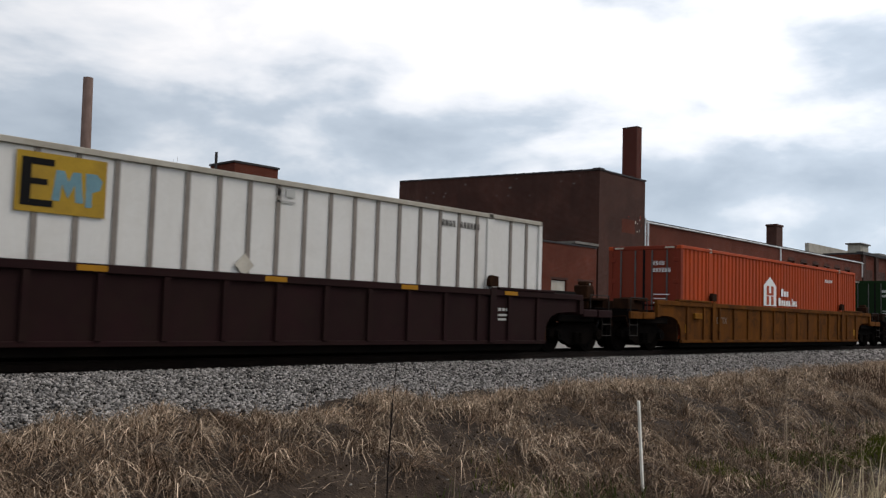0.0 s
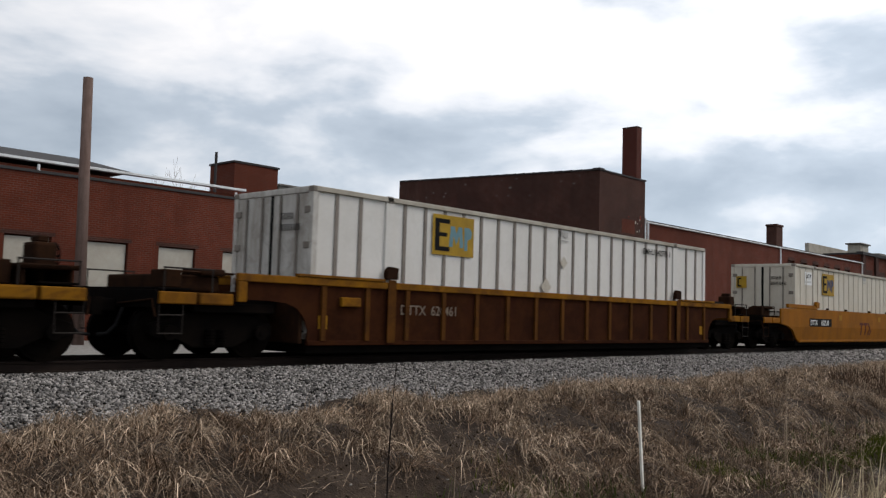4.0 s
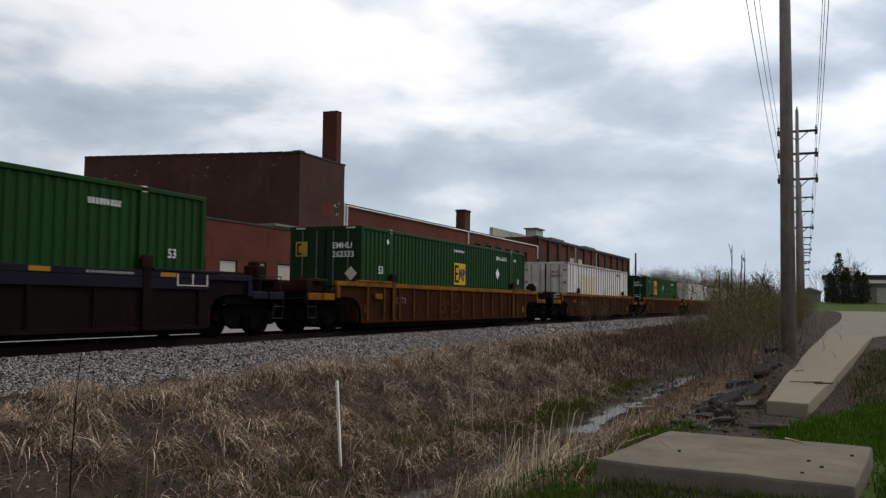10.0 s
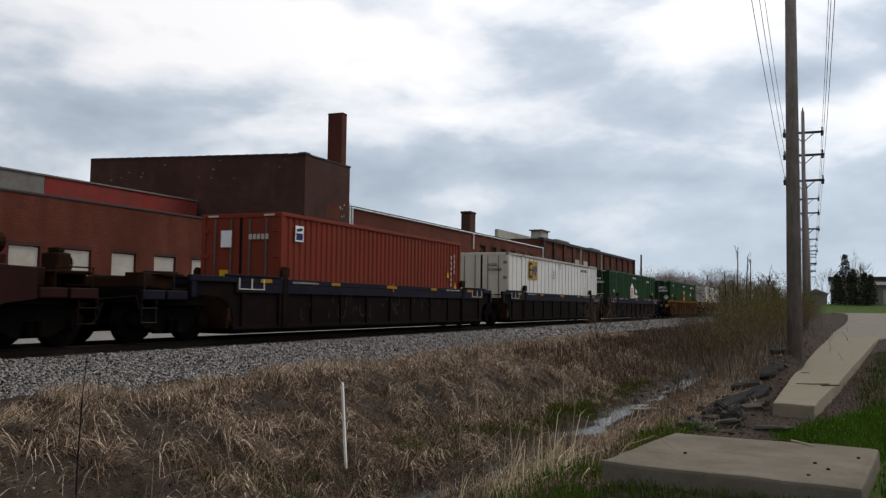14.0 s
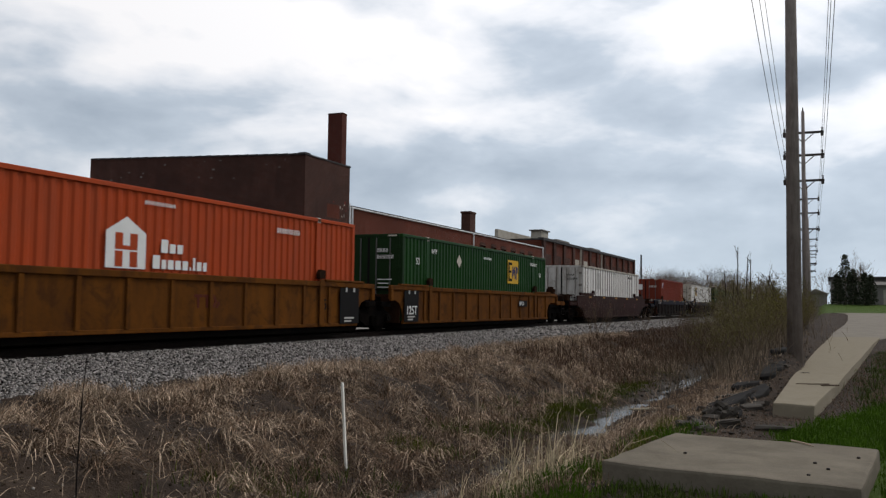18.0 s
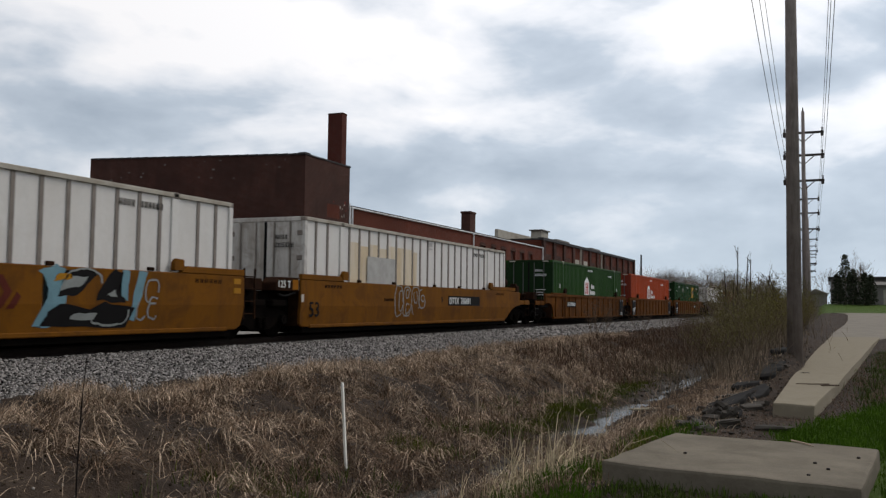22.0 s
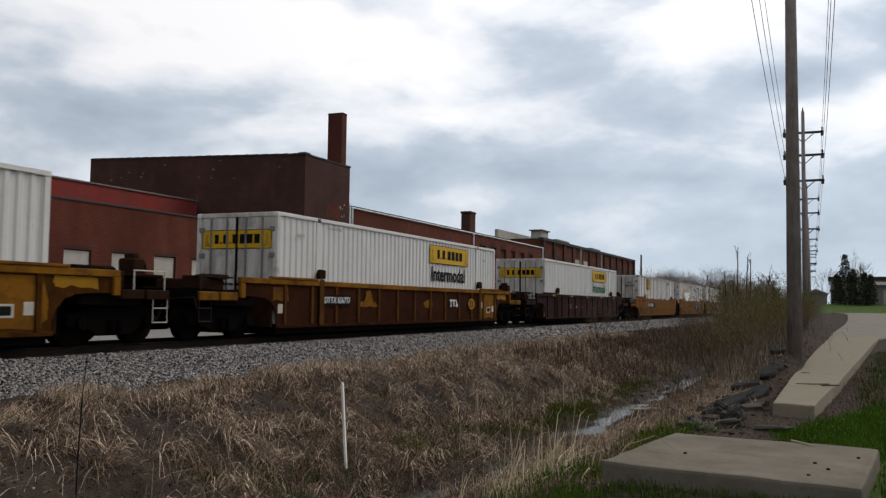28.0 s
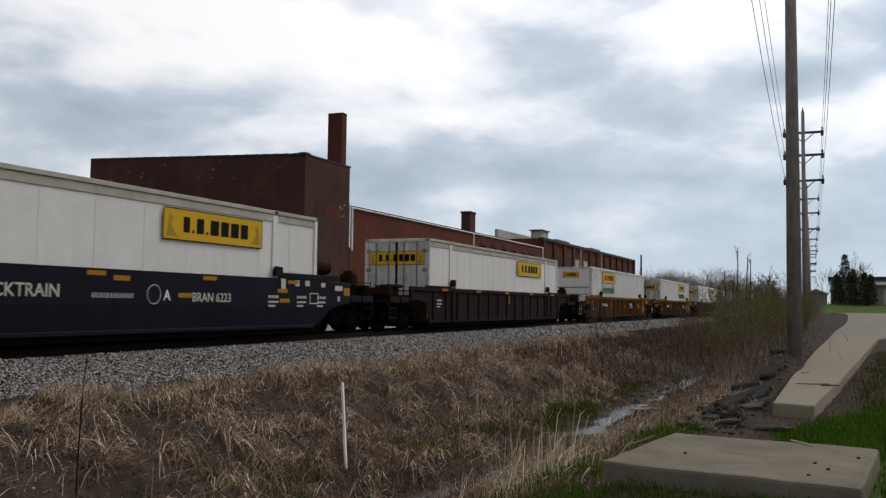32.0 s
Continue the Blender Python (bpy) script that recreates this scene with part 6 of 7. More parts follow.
blades("tangled_stems", tussocks(1500, 10, 1.5, 16, 63, on_slope, 0.16, 1.0), (0.2, 0.55), 0.0045, 1.5, 0.75, "straw_mid", "tangled dead stems lying on the bank", 64, (0.0, -0.2), 0.35)
blades("loose_stalks", tussocks(900, 5, 1.5, 32, 33, anywhere, 0.2), (0.25, 0.7), 0.005, 1.3, 0.7, "straw", "single pale stalks lying about the bank", 34, (0.1, -0.3), 0.4)
blades("ditch_edge_grass", tufts(420, 26, 6.5, 15, 3.7, 5.4, 0.1, 52, patchy(-0.3)), (0.12, 0.4), 0.0055, 1.1, 0.85, "straw_dark", "dead grass hanging over the foot of the bank", 53, (0.1, -0.3), 0.5)
blades("slab_front_grass", tufts(260, 22, 6.3, 8.0, -0.8, 2.0, 0.1, 54), (0.05, 0.14), 0.005, 0.8, 0.35, "blade_dull", "dull green grass before the slab", 55)
blades("verge_grass", tufts(900, 16, 14, 36, -7, -0.5, 0.14, 56, lambda x, y, r: y < -0.35 - 0.07 * (x - 18) and y > 0.6 - 0.32 * (x - 12.2)), (0.06, 0.2), 0.006, 0.9, 0.5, "blade_dull", "patchy weeds and grass beside the beam", 57)
blades("verge_straw", tufts(500, 12, 14, 36, -7, -0.5, 0.14, 58, lambda x, y, r: y < -0.35 - 0.07 * (x - 18) and y > 0.6 - 0.32 * (x - 12.2)), (0.06, 0.22), 0.006, 1.0, 0.6, "straw_dark", "dead grass beside the beam", 59)
blades("far_bank_grass", tufts(1500, 12, 34, 90, 5.0, 9.8, 0.16, 14), (0.2, 0.5), 0.012, 0.8, 0.7, "straw_dark", "dead grass on the far stretch of the bank", 4, (0, -0.5), 0.5)
blades("near_bank_grass", tufts(1500, 18, 7.0, 34, 1.9, 4.0, 0.09, 15, lambda x, y, r: y < 3.1 or x < 14), (0.1, 0.32), 0.005, 1.0, 0.8, "straw_mid", "dead grass along the near edge of the ditch", 5, None, 0.5)
blades("trodden_grass", tufts(1500, 12, 10.6, 34, -0.9, 1.9, 0.1, 25, lambda x, y, r: y > 0.6 - 0.32 * max(0, x - 12.2) and not (8 < x < 10.4 and y < 2)), (0.06, 0.2), 0.005, 1.1, 0.6, "straw_dark", "short trodden dead grass around the beam", 32, None, 0.4)
GREEN_SPOTS = ((17.0, 4.95, 0.9, 0.24), (18.4, 4.85, 0.7, 0.2), (15.6, 5.1, 0.6, 0.25), (14.4, 5.4, 0.6, 0.3), (23.8, 5.15, 1.1, 0.28), (25.2, 5.0, 0.9, 0.25), (21.3, 5.0, 0.7, 0.18), (8.6, 6.2, 0.25, 0.3), (12.0, 5.5, 0.4, 0.3), (30.0, 5.2, 1.2, 0.3))


def in_spots(count, seed):
    """Roots of short grass that fills the damp green spots beside the trickle."""
    rng = random.Random(seed)
    out = []
    for _ in range(count):
        sx, sy, rx, ry = GREEN_SPOTS[min(int(len(GREEN_SPOTS) * rng.random() ** 1.25), len(GREEN_SPOTS) - 1)]
        px, py = sx + rng.gauss(0, rx * 0.8), sy + rng.gauss(0.05, ry * 0.95)
        out.append((px, py, ground_z(px, py) - 0.02))
    return np.array(out)


blades("ditch_green_grass", in_spots(11500, 16), (0.05, 0.17), 0.006, 0.9, 0.5, "moss_green", "fresh green grass growing beside the water", 6)
blades("bank_green_sprigs", tufts(130, 18, 3, 24, 4.6, 6.4, 0.08, 17, patchy(0.15, 0.5, 8)), (0.1, 0.26), 0.005, 0.7, 0.4, "blade_dull", "sprigs of green grass among the dead grass", 7)
blades("near_green_grass", tufts(330, 22, 6.6, 9.4, 1.95, 3.0, 0.1, 18, patchy(-0.25)), (0.06, 0.17), 0.005, 0.7, 0.35, "blade", "green grass beside the slab", 8)
blades("slab_green_grass", tufts(60, 20, 10.3, 12.2, 1.5, 2.3, 0.09, 48, patchy(-0.1, 1.0, 2)), (0.06, 0.16), 0.005, 0.7, 0.35, "blade", "green sprigs behind the slab", 28)
blades("lawn_grass", tufts(3000, 22, 7.5, 19, -2.6, 0.6, 0.1, 19, lambda x, y, r: y < 0.55 - 0.32 * max(0, x - 12.2) and not (7.7 < x < 10.3 and y > -0.5)), (0.05, 0.13), 0.005, 0.8, 0.3, "blade", "short green lawn", 9)
def reed_bed(count, x, y, dx, dy):
    at = [(x + random.gauss(0, dx), y + random.gauss(0, dy)) for _ in range(count)]
    return np.array([(px, py, ground_z(px, py) - 0.03) for px, py in at])


blades("dry_reeds", reed_bed(230, 8.95, 2.9, 0.3, 0.28), (0.2, 0.95), 0.0052, 1.0, 0.45, "reed", "tuft of tall pale dry reeds beside the slab", 10)
blades("near_bank_straw", tufts(420, 16, 8.2, 14.5, 2.2, 4.1, 0.09, 71), (0.12, 0.4), 0.0045, 1.1, 0.7, "straw", "pale dry grass along the near edge of the ditch", 72, None, 0.6)
blades("dry_reeds", reed_bed(110, 10.6, 3.2, 0.6, 0.3), (0.2, 0.55), 0.004, 0.9, 0.5, "reed", "thin dry reeds at the ditch edge", 11)
blades("reed_foot_grass", reed_bed(700, 8.75, 2.75, 0.35, 0.3), (0.1, 0.3), 0.006, 0.7, 0.4, "blade", "green grass at the foot of the reeds", 13)
blades("slab_edge_grass", np.array([(px, py, ground_z(px, py) - 0.02) for px, py in ((random.uniform(8.3, 13.2), random.gauss(2.1, 0.1)) for _ in range(1100))]), (0.05, 0.17), 0.005, 0.9, 0.4, "blade_yellow", "yellow-green grass along the slab", 19)
blades("water_edge_grass", np.array([(px, py, ground_z(px, py) - 0.03) for px, py in ((random.uniform(12.5, 21), random.gauss(3.45, 0.16)) for _ in range(1500))]), (0.12, 0.42), 0.005, 1.1, 0.6, "straw_mid", "dead grass leaning over the water", 73, None, 0.5)
reeds2 = np.array([(random.uniform(12, 22), random.gauss(3.1, 0.22), -0.45) for _ in range(46)])
blades("dry_reeds", reeds2, (0.25, 0.6), 0.006, 0.6, 0.3, "straw", "scattered dry reeds by the water", 12)


# ---- woody plants ----
def twigs(bm, base, way, length, r, depth, rng, spread=0.5, up=0.15, sides=4, tips=None):
    """A bare branch that forks."""
    p = Vector(base)
    d = Vector(way).normalized()
    n = 3
    for i in range(n):
        q = p + d * (length / n)
        rod(bm, p, q, r * (1 - 0.25 * i / n), sides, r * (1 - 0.25 * (i + 1) / n))
        if depth and i:
            for _ in range(2):
                side = (d + Vector((rng.gauss(0, spread), rng.gauss(0, spread), rng.gauss(up, spread * 0.6)))).normalized()
                twigs(bm, q, side, length * rng.uniform(0.45, 0.7), r * 0.55, depth - 1, rng, spread, up, 3, tips)
        p = q
        d = (d + Vector((rng.gauss(0, 0.12), rng.gauss(0, 0.12), rng.gauss(0.04, 0.08)))).normalized()
    if tips is not None:
        tips.append(p.copy())


def clumps(bm, points, size, rng, per=3, spread=0.12):
    for p in points:
        for _ in range(per):
            c = p + Vector((rng.gauss(0, spread), rng.gauss(0, spread), rng.gauss(0, spread)))
            n = Vector((rng.gauss(0, 1), rng.gauss(0, 1), rng.gauss(0, 1))).normalized()
            u = n.orthogonal().normalized() * size * rng.uniform(0.5, 1.2)
            w = n.cross(u).normalized() * size * rng.uniform(0.4, 0.8)
            bm.faces.new([bm.verts.new(c + u), bm.verts.new(c + w), bm.verts.new(c - u), bm.verts.new(c - w)])


SHRUBS = {}


def shrub(kind, x, y, s, seed, label, leafy=True):
    """A bare-branched shrub in bud; four shapes, shared."""
    k = (kind, seed % 3)
    ob = tagged(new("shrub"), label, "shrub", "brush along the ditch")
    ob.matrix_basis = pose(x, y, ground_z(x, y) - 0.05, 0, 0, seed * 77 % 360)
    if k not in SHRUBS:
        rng = random.Random(seed)
        bm, tips = bmesh.new(), []
        for _ in range(6 if kind == "wispy" else 9):
            a = rng.uniform(0, 6.28)
            twigs(bm, (0.2 * math.cos(a), 0.2 * math.sin(a), 0), (0.5 * math.cos(a), 0.38 * math.sin(a), 1), rng.uniform(1.2, 1.9), 0.016, 2, rng, 0.4, 0.2, 4, tips)
        bl = bmesh.new()
        clumps(bl, tips, 0.030, rng, (6 if kind == "wispy" else 8) if leafy else 4, 0.15)
        out = []
        for nm, b, mat in (("bare_branch", bm, "twig"), ("crown", bl, ("bud_yellow" if kind == "yellow" else "bud") if leafy else "twig")):
            me = bpy.data.meshes.new(nm)
            b.to_mesh(me)
            b.free()
            me.materials.append(M[mat])
            out.append((nm, me))
        SHRUBS[k] = out
    for nm, me in SHRUBS[k]:
        c = new(nm, me)
        c.parent = ob
        c.scale = (s, s, s)
    return ob


rng = random.Random(8)
for i in range(34):
    x = rng.uniform(27, 62)
    y = rng.uniform(1.6, 3.3) if x < 40 else rng.uniform(1.4, 4.6)
    shrub("leafy", x, y, rng.uniform(0.5, 0.78) * (0.8 + 0.006 * x), i, "leafing grey-brown shrub at the ditch", True)
for i in range(10):
    x = rng.uniform(34, 60)
    shrub("bare", x, rng.uniform(4.6, 8.6), rng.uniform(0.45, 0.75), i, "low bare brown shrub on the bank", False)
for i, (x, y, s) in enumerate(((21.2, 1.7, 0.42), (22.4, 1.5, 0.38), (24.0, 1.9, 0.5), (25.5, 1.5, 0.5), (22.6, 2.6, 0.5), (26.5, 2.4, 0.6))):
    shrub("leafy", x, y, s, i, "low leafing shrub on the berm beside the pole", True)
for i in range(11):
    x = rng.uniform(36, 60)
    shrub("wispy", x, 0.105 * x + rng.uniform(-2.2, 0.1), rng.uniform(0.85, 1.1) * (0.7 + 0.009 * x), 5 + i, "tall wispy leafing shrub on the bank", True)
shrub("yellow", 27.5, 1.05, 0.5, 2, "yellow-green leafing bush behind the pole", True)
shrub("yellow", 29.8, 1.15, 0.5, 5, "yellow-green leafing bush behind the pole", True)
dry = np.array([(rng.uniform(25, 66), rng.gauss(4.2, 1.5), 0) for _ in range(3000)] + [(rng.uniform(19, 34), rng.gauss(1.9, 0.4), 0) for _ in range(900)])
for r in dry:
    r[2] = ground_z(r[0], r[1]) - 0.03
far_brush = np.array([(px, py, ground_z(px, py) - 0.03) for px, py in ((rng.uniform(24, 60), rng.uniform(5.0, 8.4)) for _ in range(5200))])
blades("bank_brush", far_brush, (0.2, 0.6), 0.010, 0.9, 0.5, "brush", "red-brown dead brush along the far stretch of the bank", 23)
blades("berm_straw", np.array([(px, py, ground_z(px, py) - 0.02) for px, py in ((rng.uniform(12, 24), rng.gauss(1.9, 0.35)) for _ in range(3600))]), (0.1, 0.34), 0.005, 1.1, 0.7, "straw", "thin dry grass among the broken asphalt", 24, None, 0.5)
blades("dry_brush", dry, (0.25, 0.8), 0.009, 0.7, 0.4, "weed", "tangled dead weed stalks in the ditch", 21)

# upright whips that stand out of the brush
for wx, wy, top, lean in ((36.0, 3.30, 3.95, 0.03), (36.2, 3.02, 3.6, 0.1), (36.4, 2.88, 3.5, 0.05), (37.0, 3.78, 3.1, -0.1), (37.0, 3.62, 2.95, 0.12), (36.0, 2.45, 2.85, 0.35), (36.5, 1.75, 2.75, -0.4), (38.0, 1.9, 2.9, -0.5)):
    bm = bmesh.new()
    z = ground_z(wx, wy)
    p = Vector((wx, wy, z - 0.05))
    for k in range(5):
        q = Vector((wx, wy - lean * ((k + 1) / 5) ** 2, z + (top - z) * ((k + 1) / 5) ** (1.0 + 0.3 * abs(lean) - 0.5 * abs(lean))))
        rod(bm, p, q, 0.036 - 0.004 * k, 5, 0.032 - 0.004 * k)
        if k > 1:
            for _ in range(2):
                rod(bm, p.lerp(q, rng.random()), q + Vector((rng.gauss(0, 0.08), rng.gauss(0, 0.12), rng.uniform(-0.05, 0.22))), 0.012, 4, 0.006)
        p = q
    solo("whip", bm, "stem_brown", "tall thin bare stem above the brush", "sapling", "bare stems")

# a lone dark stem and single stalks on the bank
bm = bmesh.new()
for p, q, r in (((5.87, 6.0, -0.75), (5.86, 6.0, 0.1), 0.008), ((5.86, 6.0, 0.1), (5.89, 6.0, 0.75), 0.007), ((5.89, 6.0, 0.75), (5.95, 6.02, 1.12), 0.004), ((5.88, 6.0, 0.5), (5.96, 6.0, 0.66), 0.003), ((5.87, 6.0, 0.2), (5.8, 6.0, 0.36), 0.003)):
    rod(bm, p, q, r, 5)
solo("sapling", bm, "stem", "thin bare dark sapling on the bank", "sapling")
for sx, sy, h in ((12.6, 4.9, 1.5), (13.3, 5.2, 0.8), (17.3, 4.9, 0.9)):
    bm = bmesh.new()
    z = ground_z(sx, sy)
    rod(bm, (sx, sy, z - 0.05), (sx - 0.05, sy, z + h * 0.6), 0.007, 5)
    rod(bm, (sx - 0.05, sy, z + h * 0.6), (sx - 0.03, sy, z + h), 0.005, 5)
    solo("weed_stalk", bm, "straw", "single tall dry weed stalk", "weed", "weed stalks")


# ---- works buildings behind the line ----
WALL_Y = 30.0


def brick_material(name, col, dark, stain, courses=0.075):
    """Brickwork: courses and mortar at real size under broad stains."""
    m = bpy.data.materials.new(name)
    m.use_nodes = True
    g = Nodes(m.node_tree)
    pos = g.add("ShaderNodeTexCoord").outputs["Object"]
    at = g.add("ShaderNodeSeparateXYZ", {0: pos}).outputs
    flat = g.add("ShaderNodeCombineXYZ", {0: g.math("ADD", at[0], at[1]), 1: at[2], 2: 0.0}).outputs[0]
    br = g.add("ShaderNodeTexBrick", {"Vector": flat, "Color1": (*col, 1), "Color2": (*dark, 1), "Mortar": (0.11, 0.07, 0.055, 1), "Scale": 1.0, "Mortar Size": 0.007, "Bias": -0.1, "Brick Width": 0.22, "Row Height": courses})
    n1, n2 = g.noise(pos, 0.22, 5, 0.65, 0.5), g.noise(pos, 1.6, 5, 0.65)
    tall = g.add("ShaderNodeMapping", {"Vector": pos, "Scale": (1.0, 1.0, 0.12)}).outputs[0]
    n3 = g.noise(tall, 0.9, 5, 0.65)
    c = g.mix(g.ramp(n1, [(0.4, (0, 0, 0)), (0.65, (0.75, 0.75, 0.75))]), br.outputs[0], (*stain, 1))
    c = g.mix(g.ramp(n3, [(0.48, (0, 0, 0)), (0.7, (0.6, 0.6, 0.6))]), c, (*stain, 1))
    c = g.mix(g.ramp(n2, [(0.35, (0.35, 0.35, 0.35)), (0.55, (0, 0, 0))]), c, tuple(v * 0.6 for v in col) + (1,))
    b = g.add("ShaderNodeBsdfPrincipled", {"Base Color": c, "Roughness": 0.92, "Specular IOR Level": 0.15})
    bump = g.add("ShaderNodeBump", {"Height": br.outputs[1], "Strength": 0.5, "Distance": 0.01})
    g.tree.links.new(bump.outputs[0], b.inputs["Normal"])
    g.add("ShaderNodeOutputMaterial", {"Surface": b.outputs[0]})
    M[name] = m


brick_material("brick_red_wall", (0.118, 0.0235, 0.0105), (0.088, 0.018, 0.0085), (0.062, 0.0155, 0.008))
brick_material("brick_chimney_wall", (0.090, 0.0168, 0.0112), (0.066, 0.0138, 0.0098), (0.045, 0.0135, 0.0098))
brick_material("brick_dark_wall", (0.066, 0.0235, 0.0165), (0.047, 0.0182, 0.0135), (0.030, 0.0165, 0.0135))
M["paint_red"] = material("faded_red_paint", (0.21, 0.03, 0.025), 0.85, scale=1.2, vary=0.25, dirt=(0.12, 0.045, 0.035), dirt_amt=0.7, dirt_scale=1.0)


def wall_with_holes(bm, x0, x1, y0, y1, z0, z1, holes):
    """A wall along x with openings (a, b, c, d) in x and z, all of them on one sill and one head."""
    if not holes:
        return box(bm, x0, x1, y0, y1, z0, z1)
    c, d = holes[0][2], holes[0][3]
    box(bm, x0, x1, y0, y1, z0, c)
    box(bm, x0, x1, y0, y1, d, z1)
    last = x0
    for a, b, _, _ in holes:
        box(bm, last, a, y0, y1, c, d)
        last = b
    box(bm, last, x1, y0, y1, c, d)
    return bm


def boarded_window(parent, x0, x1, z0, z1, y):
    w = tagged(new("window"), "")
    w.parent = parent
    w.name = "window"
    part("board", bevel(box(bmesh.new(), x0 + 0.04, x1 - 0.04, y + 0.10, y + 0.16, z0 + 0.02, z1 - 0.05), 0.006), "board", w, "pale painted board")
    part("lintel", box(bmesh.new(), x0 - 0.12, x1 + 0.12, y - 0.006, y + 0.12, z1 + 0.003, z1 + 0.14), "brick_dark_wall", w)
    part("sill", box(bmesh.new(), x0 - 0.08, x1 + 0.08, y - 0.05, y + 0.2, z0 - 0.09, z0 - 0.003), "concrete", w)


def works():
    y = WALL_Y
    b = tagged(new("factory_building"), "long low red-brick factory wall with boarded windows", "building")
    holes = [(11.5 + 2.77 * k, 13.05 + 2.77 * k, 2.15, 3.80) for k in range(-9, 13)]
    part("wall", wall_with_holes(bmesh.new(), -40, 46.7, y, y + 0.4, 0.2, 5.9, holes), "brick_red_wall", b)
    part("roof", box(bmesh.new(), -40, 46.7, y + 0.4, 34.8, 5.55, 5.7), "coping", b)
    part("coping", bevel(box(bmesh.new(), -40, 46.72, y - 0.05, y + 0.45, 5.903, 6.0), 0.01), "coping", b)
    for h in holes:
        boarded_window(b, *h, y)
    # block with white eaves behind the low wall
    k = tagged(new("rear_factory_block"), "brick factory block with white eaves and dark roof", "building")
    part("wall", box(bmesh.new(), -40, 23.9, 35, 46, 0.2, 6.85), "brick_red_wall", k)
    part("eaves_board", bevel(box(bmesh.new(), -40, 24.1, 34.8, 35.1, 7.04, 7.15), 0.01), "trim", k, "white eaves board")
    part("roof", prism_roof(-40, 18.5, 34.9, 46, 7.16, 8.35), "coping", k)
    part("downspout", rod(bmesh.new(), (23.6, 34.9, 5.6), (23.6, 34.9, 6.95), 0.06), "trim", k)
    part("downspout", rod(bmesh.new(), (14.5, 34.9, 5.6), (14.5, 34.9, 6.95), 0.06), "trim", k)
    part("vent_pipe", rod(bmesh.new(), (23.8, 37, 6.8), (23.8, 37, 9.1), 0.07), "coping", k, "thin black vent pipe")
    st = tagged(new("stair_block"), "square red-brick stair block with a flat dark cap", "building")
    part("wall", box(bmesh.new(), 25.55, 28.25, 38, 40.2, 0.2, 8.95), "brick_red_wall", st)
    part("cap", bevel(box(bmesh.new(), 25.48, 28.32, 37.94, 40.26, 8.953, 9.06), 0.01), "coping", st)
    sh = tagged(new("metal_sided_shed"), "long shed wall of grey and red sheet metal", "building")
    part("wall", box(bmesh.new(), 28.4, 34.25, 38.1, 44, 0.2, 8.15), "metal_grey", sh)
    part("wall", box(bmesh.new(), 34.27, 46.6, 38.1, 44, 0.2, 8.15), "paint_red", sh, "red painted wall")
    part("coping", box(bmesh.new(), 28.4, 46.6, 38.02, 38.2, 8.153, 8.24), "metal_grey", sh)
    part("downspout", rod(bmesh.new(), (28.55, 37.98, 6.0), (28.55, 37.98, 7.7), 0.06), "trim", sh)
    # tall block
    t = tagged(new("brick_tower_building"), "tall weathered dark-brick factory block with a chimney", "building")
    bm = bmesh.new()
    lo = [bm.verts.new(p) for p in ((46.9, y, 0.2), (52.5, y, 0.2), (52.5, 47.8, 0.2), (46.9, 47.8, 0.2))]
    hi = [bm.verts.new(p) for p in ((46.9, y, 10.85), (52.5, y, 10.85), (52.5, 47.8, 11.5), (46.9, 47.8, 11.5))]
    bm.faces.new(hi)
    for i in range(4):
        j = (i + 1) % 4
        bm.faces.new((lo[i], lo[j], hi[j], hi[i]))
    part("wall", bm, "brick_dark_wall", t)
    part("corner_cap", bevel(box(bmesh.new(), 46.8, 47.4, y - 0.06, y + 0.5, 10.86, 11.02), 0.02), "coping", t)
    for i in range(23):
        yy = y + 0.55 + i * 0.752
        part("coping", box(bmesh.new(), 46.84, 47.2, yy, yy + 0.66, 10.875 + 0.0359 * (yy - y), 10.97 + 0.0359 * (yy - y)), "coping", t)
    for i in range(6):
        part("coping", box(bmesh.new(), 47.35 + i * 0.88, 48.17 + i * 0.88, y - 0.05, y + 0.35, 10.855, 10.95), "coping", t)
    part("chimney", bevel(box(bmesh.new(), 51.85, 52.49, y + 0.3, y + 1.42, 10.8, 14.5), 0.02), "brick_chimney_wall", t, "tall square brick chimney")
    part("chimney_cap", bevel(box(bmesh.new(), 51.83, 52.51, y + 0.28, y + 1.44, 14.503, 14.58), 0.02), "brick_dark_wall", t)
    part("white_corner_strip", box(bmesh.new(), 52.5, 52.62, y - 0.06, y - 0.003, 5.4, 8.4), "trim", t)
    rnd = random.Random(6)
    for i in range(15):
        px, pz = rnd.uniform(50.2, 52.2), rnd.uniform(7.0, 8.4)
        part("paint_mark", box(bmesh.new(), px, px + rnd.uniform(0.05, 0.16), y - 0.008, y - 0.003, pz, pz + rnd.uniform(0.06, 0.22)), rnd.choice(("grime", "paint_red", "paint_red", "metal_grey")), t)
    for i in range(16):
        yy, pz = rnd.uniform(31, 46), rnd.uniform(9.6, 10.9)
        part("paint_mark", box(bmesh.new(), 46.889, 46.896, yy, yy + rnd.uniform(0.05, 0.25), pz, pz + rnd.uniform(0.03, 0.09)), "metal_grey", t)
    part("red_patch", box(bmesh.new(), 49.6, 51.2, y - 0.009, y - 0.003, 7.2, 8.1), "brick_red_wall", t, "patch of newer red brick")
    part("lean_to_roof", box(bmesh.new(), 44.2, 46.78, y - 0.1, y + 4, 6.05, 6.2), "metal_grey", t)
    # wing
    r = tagged(new("factory_wing"), "long red-brick factory wing with white gutter and downspouts", "building")
